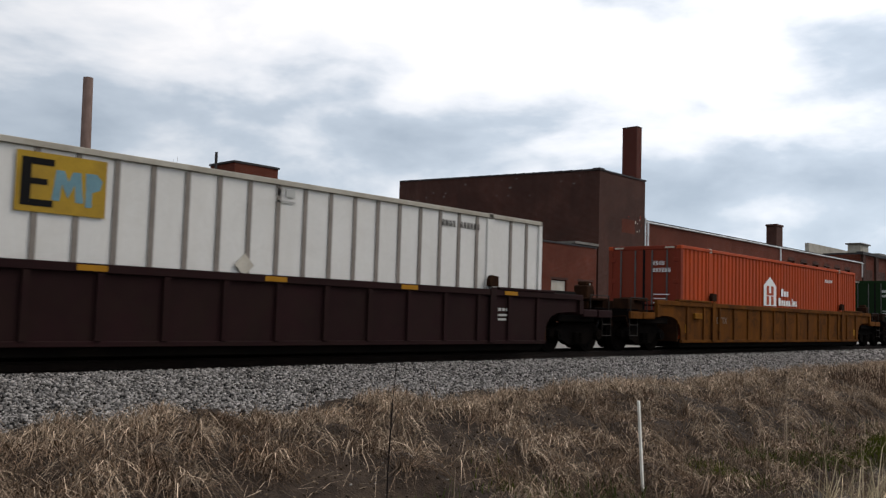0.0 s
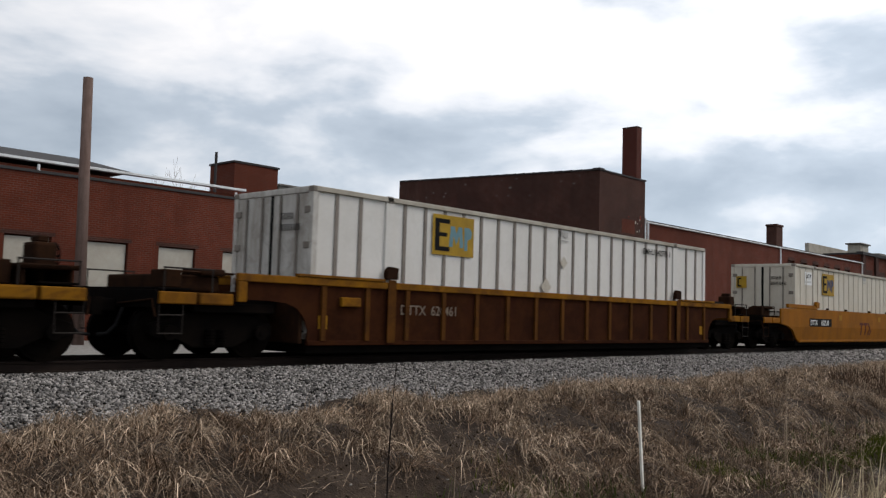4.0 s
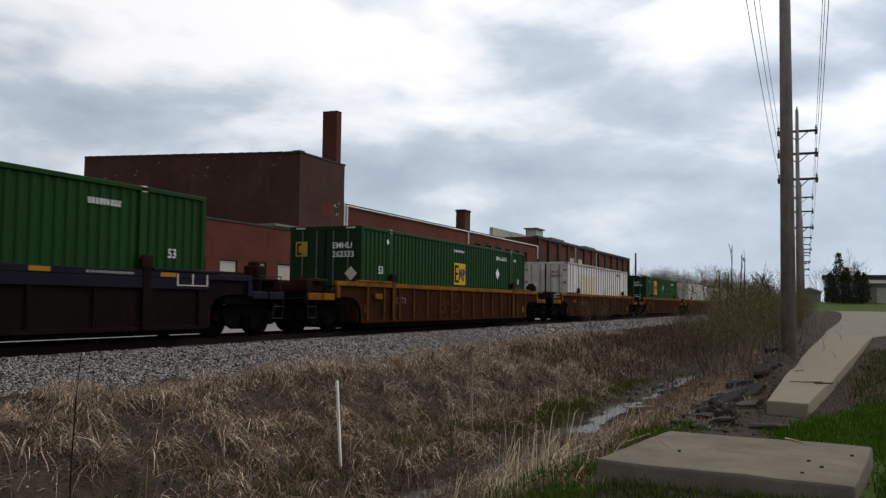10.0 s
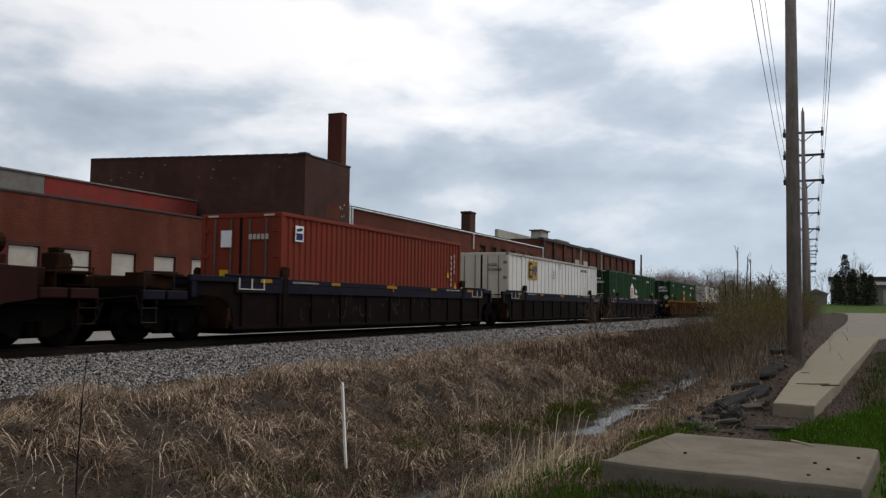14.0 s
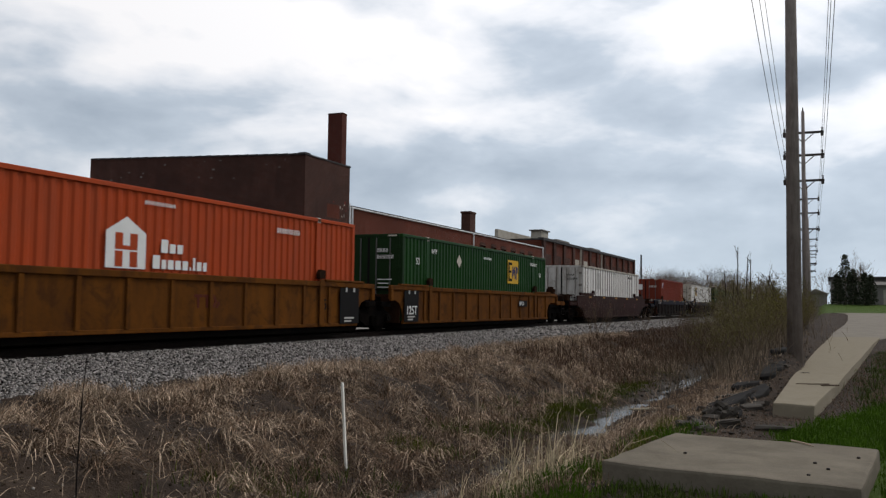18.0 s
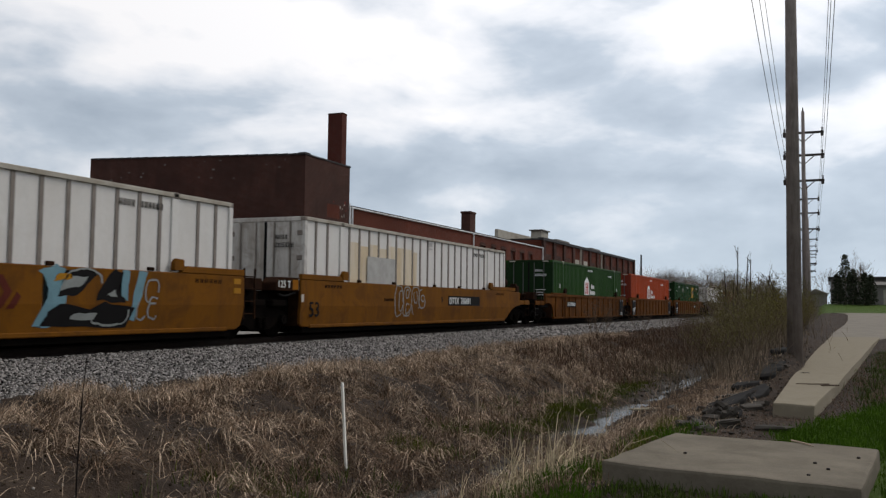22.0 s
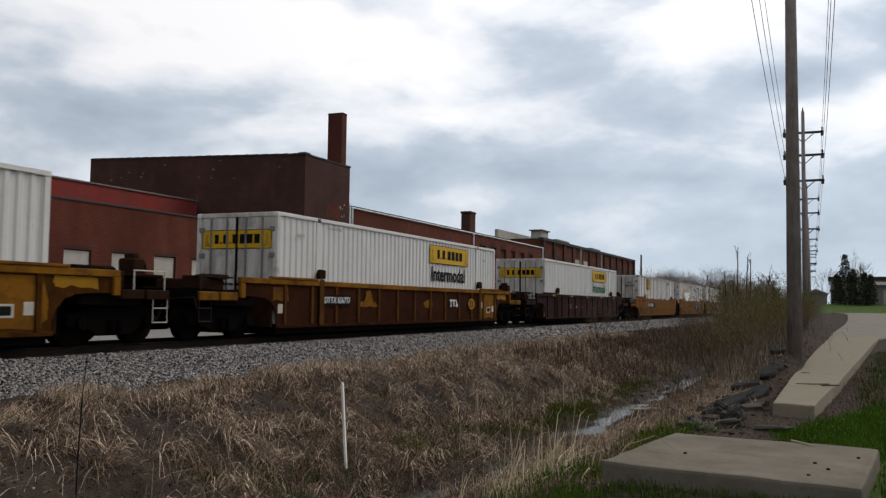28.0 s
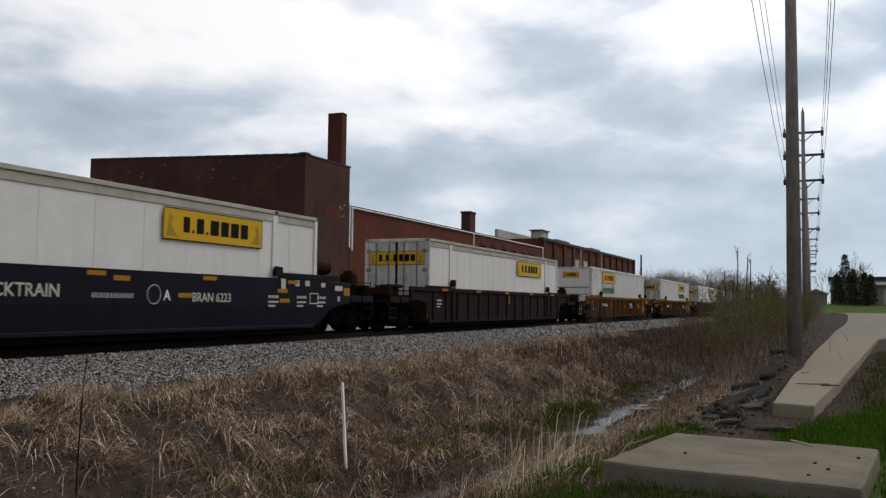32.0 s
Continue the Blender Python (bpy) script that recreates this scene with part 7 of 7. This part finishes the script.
    holes = [(77.2 + 2.9 * k, 78.7 + 2.9 * k, 6.1, 7.2) for k in range(6)]
    part("wall", wall_with_holes(bmesh.new(), 52.62, 97, y + 0.02, y + 0.45, 0.2, 8.1, holes), "brick_red_wall", r)
    part("roof", box(bmesh.new(), 52.62, 97, y + 0.45, 45, 7.7, 7.9), "coping", r)
    part("gutter", bevel(box(bmesh.new(), 52.65, 75.2, y - 0.13, y + 0.1, 8.103, 8.19), 0.02), "trim", r, "white gutter")
    part("roof_edge", box(bmesh.new(), 52.65, 75.2, y - 0.10, y + 0.44, 8.193, 8.27), "coping", r)
    part("gutter", bevel(box(bmesh.new(), 75.3, 97, y - 0.13, y + 0.1, 8.103, 8.19), 0.02), "trim", r, "white gutter")
    part("roof_edge", box(bmesh.new(), 75.3, 97, y - 0.10, y + 0.44, 8.193, 8.27), "coping", r)
    for px in (52.75, 75.25, 96.6):
        part("downspout", rod(bmesh.new(), (px, y - 0.12, 5.2 if px < 60 else 6.7), (px, y - 0.12, 8.1), 0.07), "trim", r)
    for h in holes:
        w = part("window", box(bmesh.new(), h[0] + 0.02, h[1] - 0.02, y + 0.22, y + 0.3, h[2] + 0.02, h[3] - 0.02), "brick_dark_wall", r, "bricked-up window")
        part("arch", slab(bmesh.new(), [(h[0] - 0.1, h[3]), (h[1] + 0.1, h[3]), (h[1] - 0.15, h[3] + 0.3), (h[0] + 0.15, h[3] + 0.3)], y - 0.01, y + 0.016), "brick_dark_wall", w)
    part("chimney", bevel(box(bmesh.new(), 76.1, 77.5, y + 0.6, y + 1.5, 7.8, 10.1), 0.03), "brick_dark_wall", r, "short dark brick chimney")
    part("chimney_cap", bevel(box(bmesh.new(), 76.04, 77.56, y + 0.54, y + 1.56, 10.103, 10.3), 0.03), "brick_dark_wall", r)
    part("parapet", box(bmesh.new(), 93, 106, y + 4, y + 4.4, 7.9, 10.1), "grime", r, "weathered white parapet")
    part("chimney", bevel(box(bmesh.new(), 99.3, 102.0, y + 0.9, y + 2.2, 8.0, 10.35), 0.03), "grime", r, "squat chimney with peeling white paint")
    part("chimney_cap", bevel(box(bmesh.new(), 99.1, 102.2, y + 0.7, y + 2.4, 10.353, 10.5), 0.03), "metal_grey", r)
    # far hall
    e = tagged(new("far_factory_hall"), "distant brick factory hall with pilasters", "building")
    part("wall", box(bmesh.new(), 97.1, 149, y + 0.25, 52, 0.2, 9.1), "brick_red_wall", e)
    part("cornice", box(bmesh.new(), 97.05, 149.1, y - 0.05, y + 0.6, 9.103, 9.4), "coping", e)
    part("roof", box(bmesh.new(), 97.1, 149, y + 0.6, 52, 9.103, 9.3), "coping", e)
    for i in range(13):
        px = 97.4 + i * 4.25
        part("pilaster", box(bmesh.new(), px, px + 0.9, y + 0.02, y + 0.247, 0.2, 9.1), "brick_dark_wall", e)
        if i < 12:
            part("window", box(bmesh.new(), px + 1.5, px + 3.6, y + 0.21, y + 0.247, 4.4, 7.6), "board" if i in (3, 4) else "brick_dark_wall", e)
    for px in (113.3, 124.8):
        part("downspout", rod(bmesh.new(), (px, y - 0.1, 0.3), (px, y - 0.1, 9.0), 0.12, 8), "grime", e)
    for px in (113, 131):
        part("roof_vent", box(bmesh.new(), px, px + 6, y + 3, y + 6, 9.3, 10.4), "metal_grey", e)


def prism_roof(x0, x1, y0, y1, z0, z1):
    bm = bmesh.new()
    ym = (y0 + y1) / 2
    vs = [bm.verts.new(p) for p in ((x0, y0, z0), (x1, y0, z0), (x1, y1, z0), (x0, y1, z0), (x0, ym, z1), (x1, ym, z1))]
    for f in ((0, 1, 5, 4), (2, 3, 4, 5), (0, 4, 3), (1, 2, 5), (0, 3, 2, 1)):
        bm.faces.new([vs[i] for i in f])
    return bm


works()

pl = tagged(new("wooden_pole"), "old reddish wooden pole before the factory wall", "pole")
part("shaft", rod(bmesh.new(), (12.75, 27, 0.1), (12.58, 27, 8.7), 0.19, 12, 0.15), "wood_red", pl, smooth=True)
solo("lamp_post", rod(bmesh.new(), (144, 28, 0.1), (144, 28, 10.0), 0.16, 8, 0.13), "coping", "thin dark post beside the far hall", "post")


# ---- foreground concrete ----
def prism(bm, foot, z0, z1):
    a = [bm.verts.new((x, y, z0)) for x, y in foot]
    b = [bm.verts.new((x, y, z1)) for x, y in foot]
    bm.faces.new(a[::-1])
    bm.faces.new(b)
    for i in range(len(a)):
        j = (i + 1) % len(a)
        bm.faces.new((a[i], a[j], b[j], b[i]))
    return bm


def worn_block(foot, z0, z1, cuts, wear, seed):
    """A cast block whose faces and edges are slightly uneven."""
    bm = prism(bmesh.new(), foot, z0, z1)
    bevel(bm, 0.03, 2)
    bmesh.ops.subdivide_edges(bm, edges=[e for e in bm.edges if e.calc_length() > 0.5], cuts=cuts, use_grid_fill=True)
    bmesh.ops.triangulate(bm, faces=[f for f in bm.faces if len(f.verts) > 4])
    for v in bm.verts:
        v.co += Vector((noise.noise(v.co * 2.3 + Vector((seed, 0, 0))), noise.noise(v.co * 2.3 + Vector((0, seed, 0))), 0.7 * noise.noise(v.co * 2.9 + Vector((0, 0, seed))))) * wear
    return bm


BOLTS = ((8.80, 0.15), (8.52, 0.04), (9.30, -0.22), (8.14, 0.19), (8.82, 1.30))
slab_thing = tagged(new("concrete_slab"), "grey weathered concrete slab lying in the grass", "slab")
part("block", worn_block(((7.77, -0.20), (10.03, -0.44), (10.26, 1.62), (8.07, 1.93)), -0.3, 0.20, 7, 0.018, 3), "concrete", slab_thing)
for bx, by in BOLTS:
    part("bolt", rod(bmesh.new(), (bx, by, 0.19), (bx, by, 0.215), 0.016, 8), "rail_grey", slab_thing)
solo("dry_stalk", rod(rod(bmesh.new(), (10.14, 0.40, 0.212), (9.97, 0.27, 0.214), 0.010, 5), (9.97, 0.27, 0.214), (9.80, 0.18, 0.212), 0.010, 5, 0.004), "straw", "dry yellow stalk lying on the slab", "stalk")
solo("concrete_beam", worn_block(((13.85, 0.24), (18.31, -0.12), (30.3, -0.92), (39.8, -1.55), (52.0, -2.45), (52.0, -0.05), (34.8, 0.40), (26.0, 0.60), (19.2, 0.74), (13.97, 0.80)), -0.35, 0.22, 6, 0.03, 8), "concrete_tan", "long tan concrete retaining beam with broken edges", "beam")
stake = solo("marker_stake", bevel(box(bmesh.new(), -0.02, 0.02, -0.014, 0.014, -0.2, 1.17), 0.003), "stake", "white painted marker stake in dead grass", "stake")
stake.matrix_basis = pose(10.32, 5.87, -0.60, 0, -7.0, 0)


def rubble_at(rng):
    k = rng.random()
    x = 11.6 + 22 * k ** 1.6
    y = 1.3 - 0.035 * (x - 14) + rng.normal(0, 0.3)
    return x, y, ground_z(x, y) + rng.uniform(-0.03, 0.02)


stones("rubble", 520, rubble_at, 0.012, 0.05, "rubble", "broken concrete and dark rubble beside the beam", 9, 0.55)


def in_ditch(rng):
    x = 17.5 + 20 * rng.random()
    y = 4.1 + 0.01 * (x - 17) + rng.normal(0, 0.35)
    return x, y, ground_z(x, y) + rng.uniform(-0.01, 0.04)


stones("ditch_stones", 240, in_ditch, 0.02, 0.07, "rubble", "grey stones lying in the mud of the ditch", 29, 0.6)
rng = random.Random(12)
FRAGMENTS = [(12.6, 1.3, 0.5, 0.3, 12), (13.2, 1.5, 0.6, 0.22, -10), (14.6, 2.3, 0.7, 0.14, 20), (12.3, 0.7, 0.45, 0.2, 70), (16.6, 1.7, 0.5, 0.25, -25), (14.7, 1.15, 0.4, 0.3, 15)]
FRAGMENTS += [(rng.uniform(11.8, 21), 0, rng.uniform(0.15, 0.42), rng.uniform(0.1, 0.22), rng.uniform(0, 180)) for _ in range(15)]
for i, (x, y, l, w, a) in enumerate(FRAGMENTS):
    y = y or 1.35 - 0.045 * (x - 14) + rng.gauss(0, 0.3)
    bm = bevel(box(bmesh.new(), -l / 2, l / 2, -w / 2, w / 2, -0.06, 0.05), 0.02)
    for v in bm.verts:
        v.co += Vector((random.gauss(0, 0.02), random.gauss(0, 0.02), random.gauss(0, 0.006)))
    ob = solo("concrete_fragment", bm, "rubble", "broken flat concrete fragment", "rubble", "broken concrete")
    ob.matrix_basis = pose(x, y, ground_z(x, y) + 0.02, rng.uniform(-9, 9), rng.uniform(-9, 9), a)

def ledge(x, y, length, width, turn, seed):
    """A broken plate of old asphalt with a ragged outline, washed hollow under its edge."""
    r = random.Random(seed)
    n = 14
    rim = [(0.5 * length * math.cos(6.2832 * i / n) * r.uniform(0.75, 1.15), 0.5 * width * math.sin(6.2832 * i / n) * r.uniform(0.6, 1.2)) for i in range(n)]
    bm = bmesh.new()
    rings = [[bm.verts.new((a * k, b * k, z + r.gauss(0, 0.008))) for a, b in rim] for k, z in ((0.82, -0.2), (1.0, 0.02), (0.93, 0.06))]
    for low, high in zip(rings, rings[1:]):
        for i in range(n):
            bm.faces.new((low[i], low[(i + 1) % n], high[(i + 1) % n], high[i]))
    bmesh.ops.triangulate(bm, faces=[bm.faces.new(rings[-1])])
    ob = solo("asphalt_ledge", bm, "old_asphalt", "dark broken ledge of old asphalt beside the beam", "rubble", "broken asphalt")
    ob.matrix_basis = pose(x, y, ground_z(x, y) + 0.03, r.uniform(-4, 4), r.uniform(-6, 2), turn)


for i, (x, y, length, width, turn) in enumerate(((15.3, 1.55, 2.1, 0.34, -14), (16.9, 1.25, 2.0, 0.36, -10), (18.6, 1.55, 1.5, 0.3, -16), (20.4, 1.15, 2.2, 0.4, -8), (13.7, 1.35, 0.8, 0.3, 10), (23.4, 1.15, 2.4, 0.4, -6))):
    ledge(x, y, length, width, turn, i)

# a dark broken lump, a made-up dark rod and a thin pale board near the slab
bm = bmesh.new()
for i in range(16):
    p = Vector((rng.gauss(0, 0.16), rng.gauss(0, 0.09), abs(rng.gauss(0.05, 0.05))))
    rod(bm, p, p + Vector((rng.uniform(-0.1, 0.1), rng.uniform(-0.1, 0.1), rng.uniform(0.03, 0.1))), rng.uniform(0.04, 0.1), 6, rng.uniform(0.02, 0.06))
lump = solo("asphalt_lump", bm, "rubble", "dark broken lump of old asphalt in dead grass", "rubble")
lump.matrix_basis = pose(13.35, 1.45, ground_z(13.35, 1.45) + 0.03)
# bent dark rod added in place of the shaded crevice beside the beam
bm = bmesh.new()
last = Vector((14.6, 1.75, ground_z(14.6, 1.75) + 0.03))
for i in range(1, 5):
    px, py = 14.6 + 0.62 * i, 1.75 - 0.12 * i + rng.gauss(0, 0.03)
    q = Vector((px, py, ground_z(px, py) + 0.05 + rng.gauss(0, 0.015)))
    rod(bm, last, q, 0.055 + rng.gauss(0, 0.008), 7, 0.055)
    last = q
solo("rotten_timber", bm, "stem", "dark rod standing in for a shaded crevice beside the beam", "timber")
bd = solo("board", bevel(box(bmesh.new(), -0.55, 0.55, -0.07, 0.07, 0, 0.03), 0.005), "concrete_tan", "thin pale board lying across the ditch edge", "board")
bd.matrix_basis = pose(16.8, 3.15, ground_z(16.8, 3.15) + 0.05, 0, 3, -20)

# broken sticks and crumbs lying across the beam
for i in range(4):
    bm = bmesh.new()
    px, py = 17.3 + rng.gauss(0, 0.16), rng.uniform(-0.05, 0.7)
    rod(bm, (px, py, 0.245), (px + rng.gauss(0, 0.12), py - rng.uniform(0.2, 0.5), 0.25), rng.uniform(0.008, 0.014), 6)
    solo("stick", bm, "twig", "dark broken stick lying across the beam", "stick", "sticks on the beam")

# driveway beyond the beam
bm = bmesh.new()
left = [(51.5, -0.03), (58, -0.45), (64, -0.82), (72, -1.15), (84, -1.35), (94, -1.2), (102, -0.2), (110, 1.2)]
right = [(51.5, -3.5), (58, -6.0), (64, -12.0), (72, -20.0), (84, -32.0), (94, -38.0), (102, -42.0), (110, -44.0)]
left.insert(0, (46.0, 0.0))
right.insert(0, (46.0, -1.9))
lv = [bm.verts.new((x, y, 0.17 if x < 50 else max(0.212, ground_z(x, y) + 0.05))) for x, y in left]
rv = [bm.verts.new((x, y, 0.17 if x < 50 else max(0.212, ground_z(x, y) + 0.05))) for x, y in right]
for i in range(len(left) - 1):
    bm.faces.new((lv[i], rv[i], rv[i + 1], lv[i + 1]))
solo("driveway", bm, "asphalt", "pale worn gravel and asphalt driveway", "road", kind="structure")


# ---- utility poles ----
def utility_pole(x, lift=0.0):
    y = 0.80 + (x - 23) * 0.0175
    z = ground_z(x, y)
    p = tagged(new("utility_pole"), "tall weathered wooden utility pole with three crossarms", "utility pole", "poles beside the road")
    p.matrix_basis = pose(x, y, z, 0, 0, 0)
    top = 14.0 + lift - z
    part("shaft", rod(bmesh.new(), (0, 0, -0.4), (0.0, 0, top), 0.185, 16, 0.095), "wood", p, smooth=True)
    part("pole_pin", rod(bmesh.new(), (0, 0, top), (0, 0, top + 0.22), 0.05, 8, 0.03), "insulator", p)
    for h in (12.66, 11.23, 9.62):
        h += lift - z
        arm = part("crossarm", bevel(box(bmesh.new(), 0.1, 0.22, -1.2, 1.2, h - 0.07, h + 0.07), 0.01), "arm_wood", p)
        for s in (-1, 1):
            part("brace", rod(bmesh.new(), (0.16, s * 0.62, h - 0.06), (0.13, s * 0.08, h - 0.55), 0.03, 6), "arm_wood", arm)
            for o in (1.1,):
                ins = bmesh.new()
                for i in range(3):
                    rod(ins, (0.16, s * o, h + 0.07 + 0.09 * i), (0.16, s * o, h + 0.13 + 0.09 * i), 0.075, 10, 0.05)
                part("insulator", ins, "insulator", arm)
                part("clamp", bevel(box(bmesh.new(), 0.08, 0.24, s * o - 0.09, s * o + 0.09, h - 0.24, h - 0.065), 0.02), "insulator", arm)
    return p


POLES = [23 + 36.5 * i for i in range(7)]
for px in POLES:
    utility_pole(px, 0.7 if px == POLES[0] else 0.0)


def wire(a, b, sag, label="sagging black overhead wire"):
    cu = bpy.data.curves.new("overhead_wire", "CURVE")
    cu.dimensions, cu.bevel_depth, cu.bevel_resolution = "3D", 0.011, 1
    sp = cu.splines.new("POLY")
    sp.points.add(14)
    for i, pt in enumerate(sp.points):
        k = i / 14
        pt.co = (*(a.lerp(b, k) - Vector((0, 0, sag * 4 * k * (1 - k)))), 1)
    cu.materials.append(M["wire"])
    tagged(new("overhead_wire", cu), label, "wire", "overhead wires")


for h in (12.95, 11.52, 9.91):
    for s in (-1.1, 1.1):
        ends = [Vector((px + 0.16, 0.80 + (px - 23) * 0.0175 + s, h + (0.7 if px < 30 else 0.0))) for px in [-13.5] + POLES]
        for a, b in zip(ends[:6], ends[1:7]):
            wire(a, b, 0.35)


# ---- buildings and trees at the road's end ----
def far_house():
    z = 2.1
    h = tagged(new("house"), "low grey flat-roofed house behind evergreens", "house")
    part("wall", box(bmesh.new(), 140, 156, -24.0, 0.0, z - 0.5, z + 3.9), "house_wall", h)
    part("roof", bevel(box(bmesh.new(), 139.4, 156.6, -24.6, 0.3, z + 3.903, z + 4.15), 0.03), "house_roof", h)
    part("wing", box(bmesh.new(), 134.5, 139.3, -20.0, -5.3, z - 0.5, z + 2.75), "house_wall", h)
    bm = bmesh.new()
    vs = [bm.verts.new(p) for p in ((134.0, -20.4, z + 2.753), (134.0, -4.9, z + 2.753), (139.3, -4.9, z + 3.35), (139.3, -20.4, z + 3.35), (134.0, -20.4, z + 2.85), (134.0, -4.9, z + 2.85), (139.3, -4.9, z + 3.45), (139.3, -20.4, z + 3.45))]
    for f in ((0, 3, 2, 1), (4, 5, 6, 7), (0, 1, 5, 4), (1, 2, 6, 5), (2, 3, 7, 6), (3, 0, 4, 7)):
        bm.faces.new([vs[i] for i in f])
    part("wing_roof", bm, "metal_grey", h, "pale wing roof")
    part("garage_door", box(bmesh.new(), 134.43, 134.496, -9.6, -6.6, z, z + 2.2), "board", h)
    part("window", box(bmesh.new(), 139.93, 139.996, -1.6, -0.6, z + 1.2, z + 2.4), "insulator", h)
    s = tagged(new("shed"), "distant grey shed beside the road", "shed")
    part("wall", box(bmesh.new(), 176, 186, 0.6, 4.2, 0.9, 4.4), "house_wall", s)
    part("roof", prism_roof(175.6, 186.4, 0.3, 4.5, 4.403, 5.2), "metal_grey", s)
    for i, (x, y, r, hh) in enumerate(((133, -1.9, 1.5, 6.6), (133, -0.9, 1.1, 3.9), (133.4, -2.8, 1.2, 4.6), (132, -4.2, 1.2, 4.2), (132, -5.0, 1.0, 3.8))):
        ob = tagged(new("evergreen_tree"), "dark pointed evergreen in front of the house", "tree", "evergreens by the house")
        ob.matrix_basis = pose(x, y, ground_z(x, y))
        part("trunk", rod(bmesh.new(), (0, 0, -0.1), (0, 0, hh * 0.8), 0.09, 8, 0.03), "bark", ob)
        rng = random.Random(40 + i)
        bm = bmesh.new()
        pts = []
        for _ in range(330):
            k = rng.random()
            a, rr = rng.uniform(0, 6.28), r * (1 - 0.9 * k) ** 0.7 * rng.random() ** 0.4 * rng.uniform(0.7, 1.2)
            pts.append(Vector((rr * math.cos(a), rr * math.sin(a), 0.15 + k * hh)))
        clumps(bm, pts, 0.17, rng, 3, 0.1)
        part("crown", bm, "evergreen", ob)


def bare_tree_mesh(seed, height):
    rng = random.Random(seed)
    bm = bmesh.new()
    rod(bm, (0, 0, -0.3), (0, 0, height * 0.35), 0.16, 7, 0.11)
    for i in range(7):
        a = rng.uniform(0, 6.28)
        twigs(bm, (0, 0, height * rng.uniform(0.22, 0.36)), (0.5 * math.cos(a), 0.5 * math.sin(a), 1), height * rng.uniform(0.42, 0.62), 0.07, 3, rng, 0.42, 0.25, 4)
    me = bpy.data.meshes.new("crown")
    bm.to_mesh(me)
    bm.free()
    me.materials.append(M["far_wood"])
    return me


far_house()
TREES = [bare_tree_mesh(s, 9.0) for s in (1, 2, 3)]


def bare_tree(x, y, z, s, k, label="bare leafless tree in early spring"):
    ob = tagged(new("bare_tree"), label, "tree", "bare trees")
    ob.matrix_basis = pose(x, y, z, 0, 0, k * 61 % 360)
    c = new("crown", TREES[k % 3])
    c.parent = ob
    c.scale = (s, s, s)


bare_tree(46.9, 78, 0.3, 1.16, 0)
bare_tree(45.4, 80, 0.3, 1.1, 1)
for i, (x, y, s) in enumerate(((133.5, -4.4, 0.56), (136, -3.2, 0.5), (165, 0.6, 0.5), (137, -9, 0.5), (168, -1.5, 0.5))):
    bare_tree(x, y, ground_z(x, y), s, i)
rng = random.Random(5)
for i in range(84):
    x = rng.uniform(190, 330)
    y = x * rng.uniform(0.06, 0.215)
    bare_tree(x, y, 0.4, rng.uniform(0.62, 1.05) * x / 270, i, "bare tree in the distant wood")
for i in range(7):
    x = 34 + i * 5.0
    bare_tree(x, 3.0 + rng.uniform(-1.2, 1.5), ground_z(x, 3.0), rng.uniform(0.16, 0.28), i, "young bare tree in the ditch brush")
bm = bmesh.new()
pts = [Vector((rng.uniform(170, 330), 0, 0)) for _ in range(3800)]
for p in pts:
    p.y = rng.uniform(0.052, 0.215) * p.x
    p.z = 0.3 + (rng.random() ** 1.5) * 4.5
clumps(bm, pts, 0.8, rng, 2, 1.0)
solo("far_woods", bm, "far_wood", "dense distant undergrowth of a bare wood", "wood", kind="stuff")


# ---- what moves ----
def motions():
    for ob, x, y, z in MOVERS:
        walk(ob, [(t, pose(x + SPEED * t, y, z)) for t in (0.0, 8.0, 16.0, 24.0, 32.0)])
    # all wheels of one place in a truck turn alike, so they share one action
    turn = SPEED / 0.46
    done = {}
    for ob, x in WHEELS:
        if x not in done:
            walk(ob, [(i / FPS, pose(x, 0, 0.46, 0, math.degrees(turn * i / FPS) % 360.0, 0)) for i in range(32 * FPS + 1)])
            done[x] = ob.animation_data
        else:
            ob.rotation_mode = "QUATERNION"
            keys = ob.animation_data_create()
            keys.action, keys.action_slot = done[x].action, done[x].action_slot


motions()
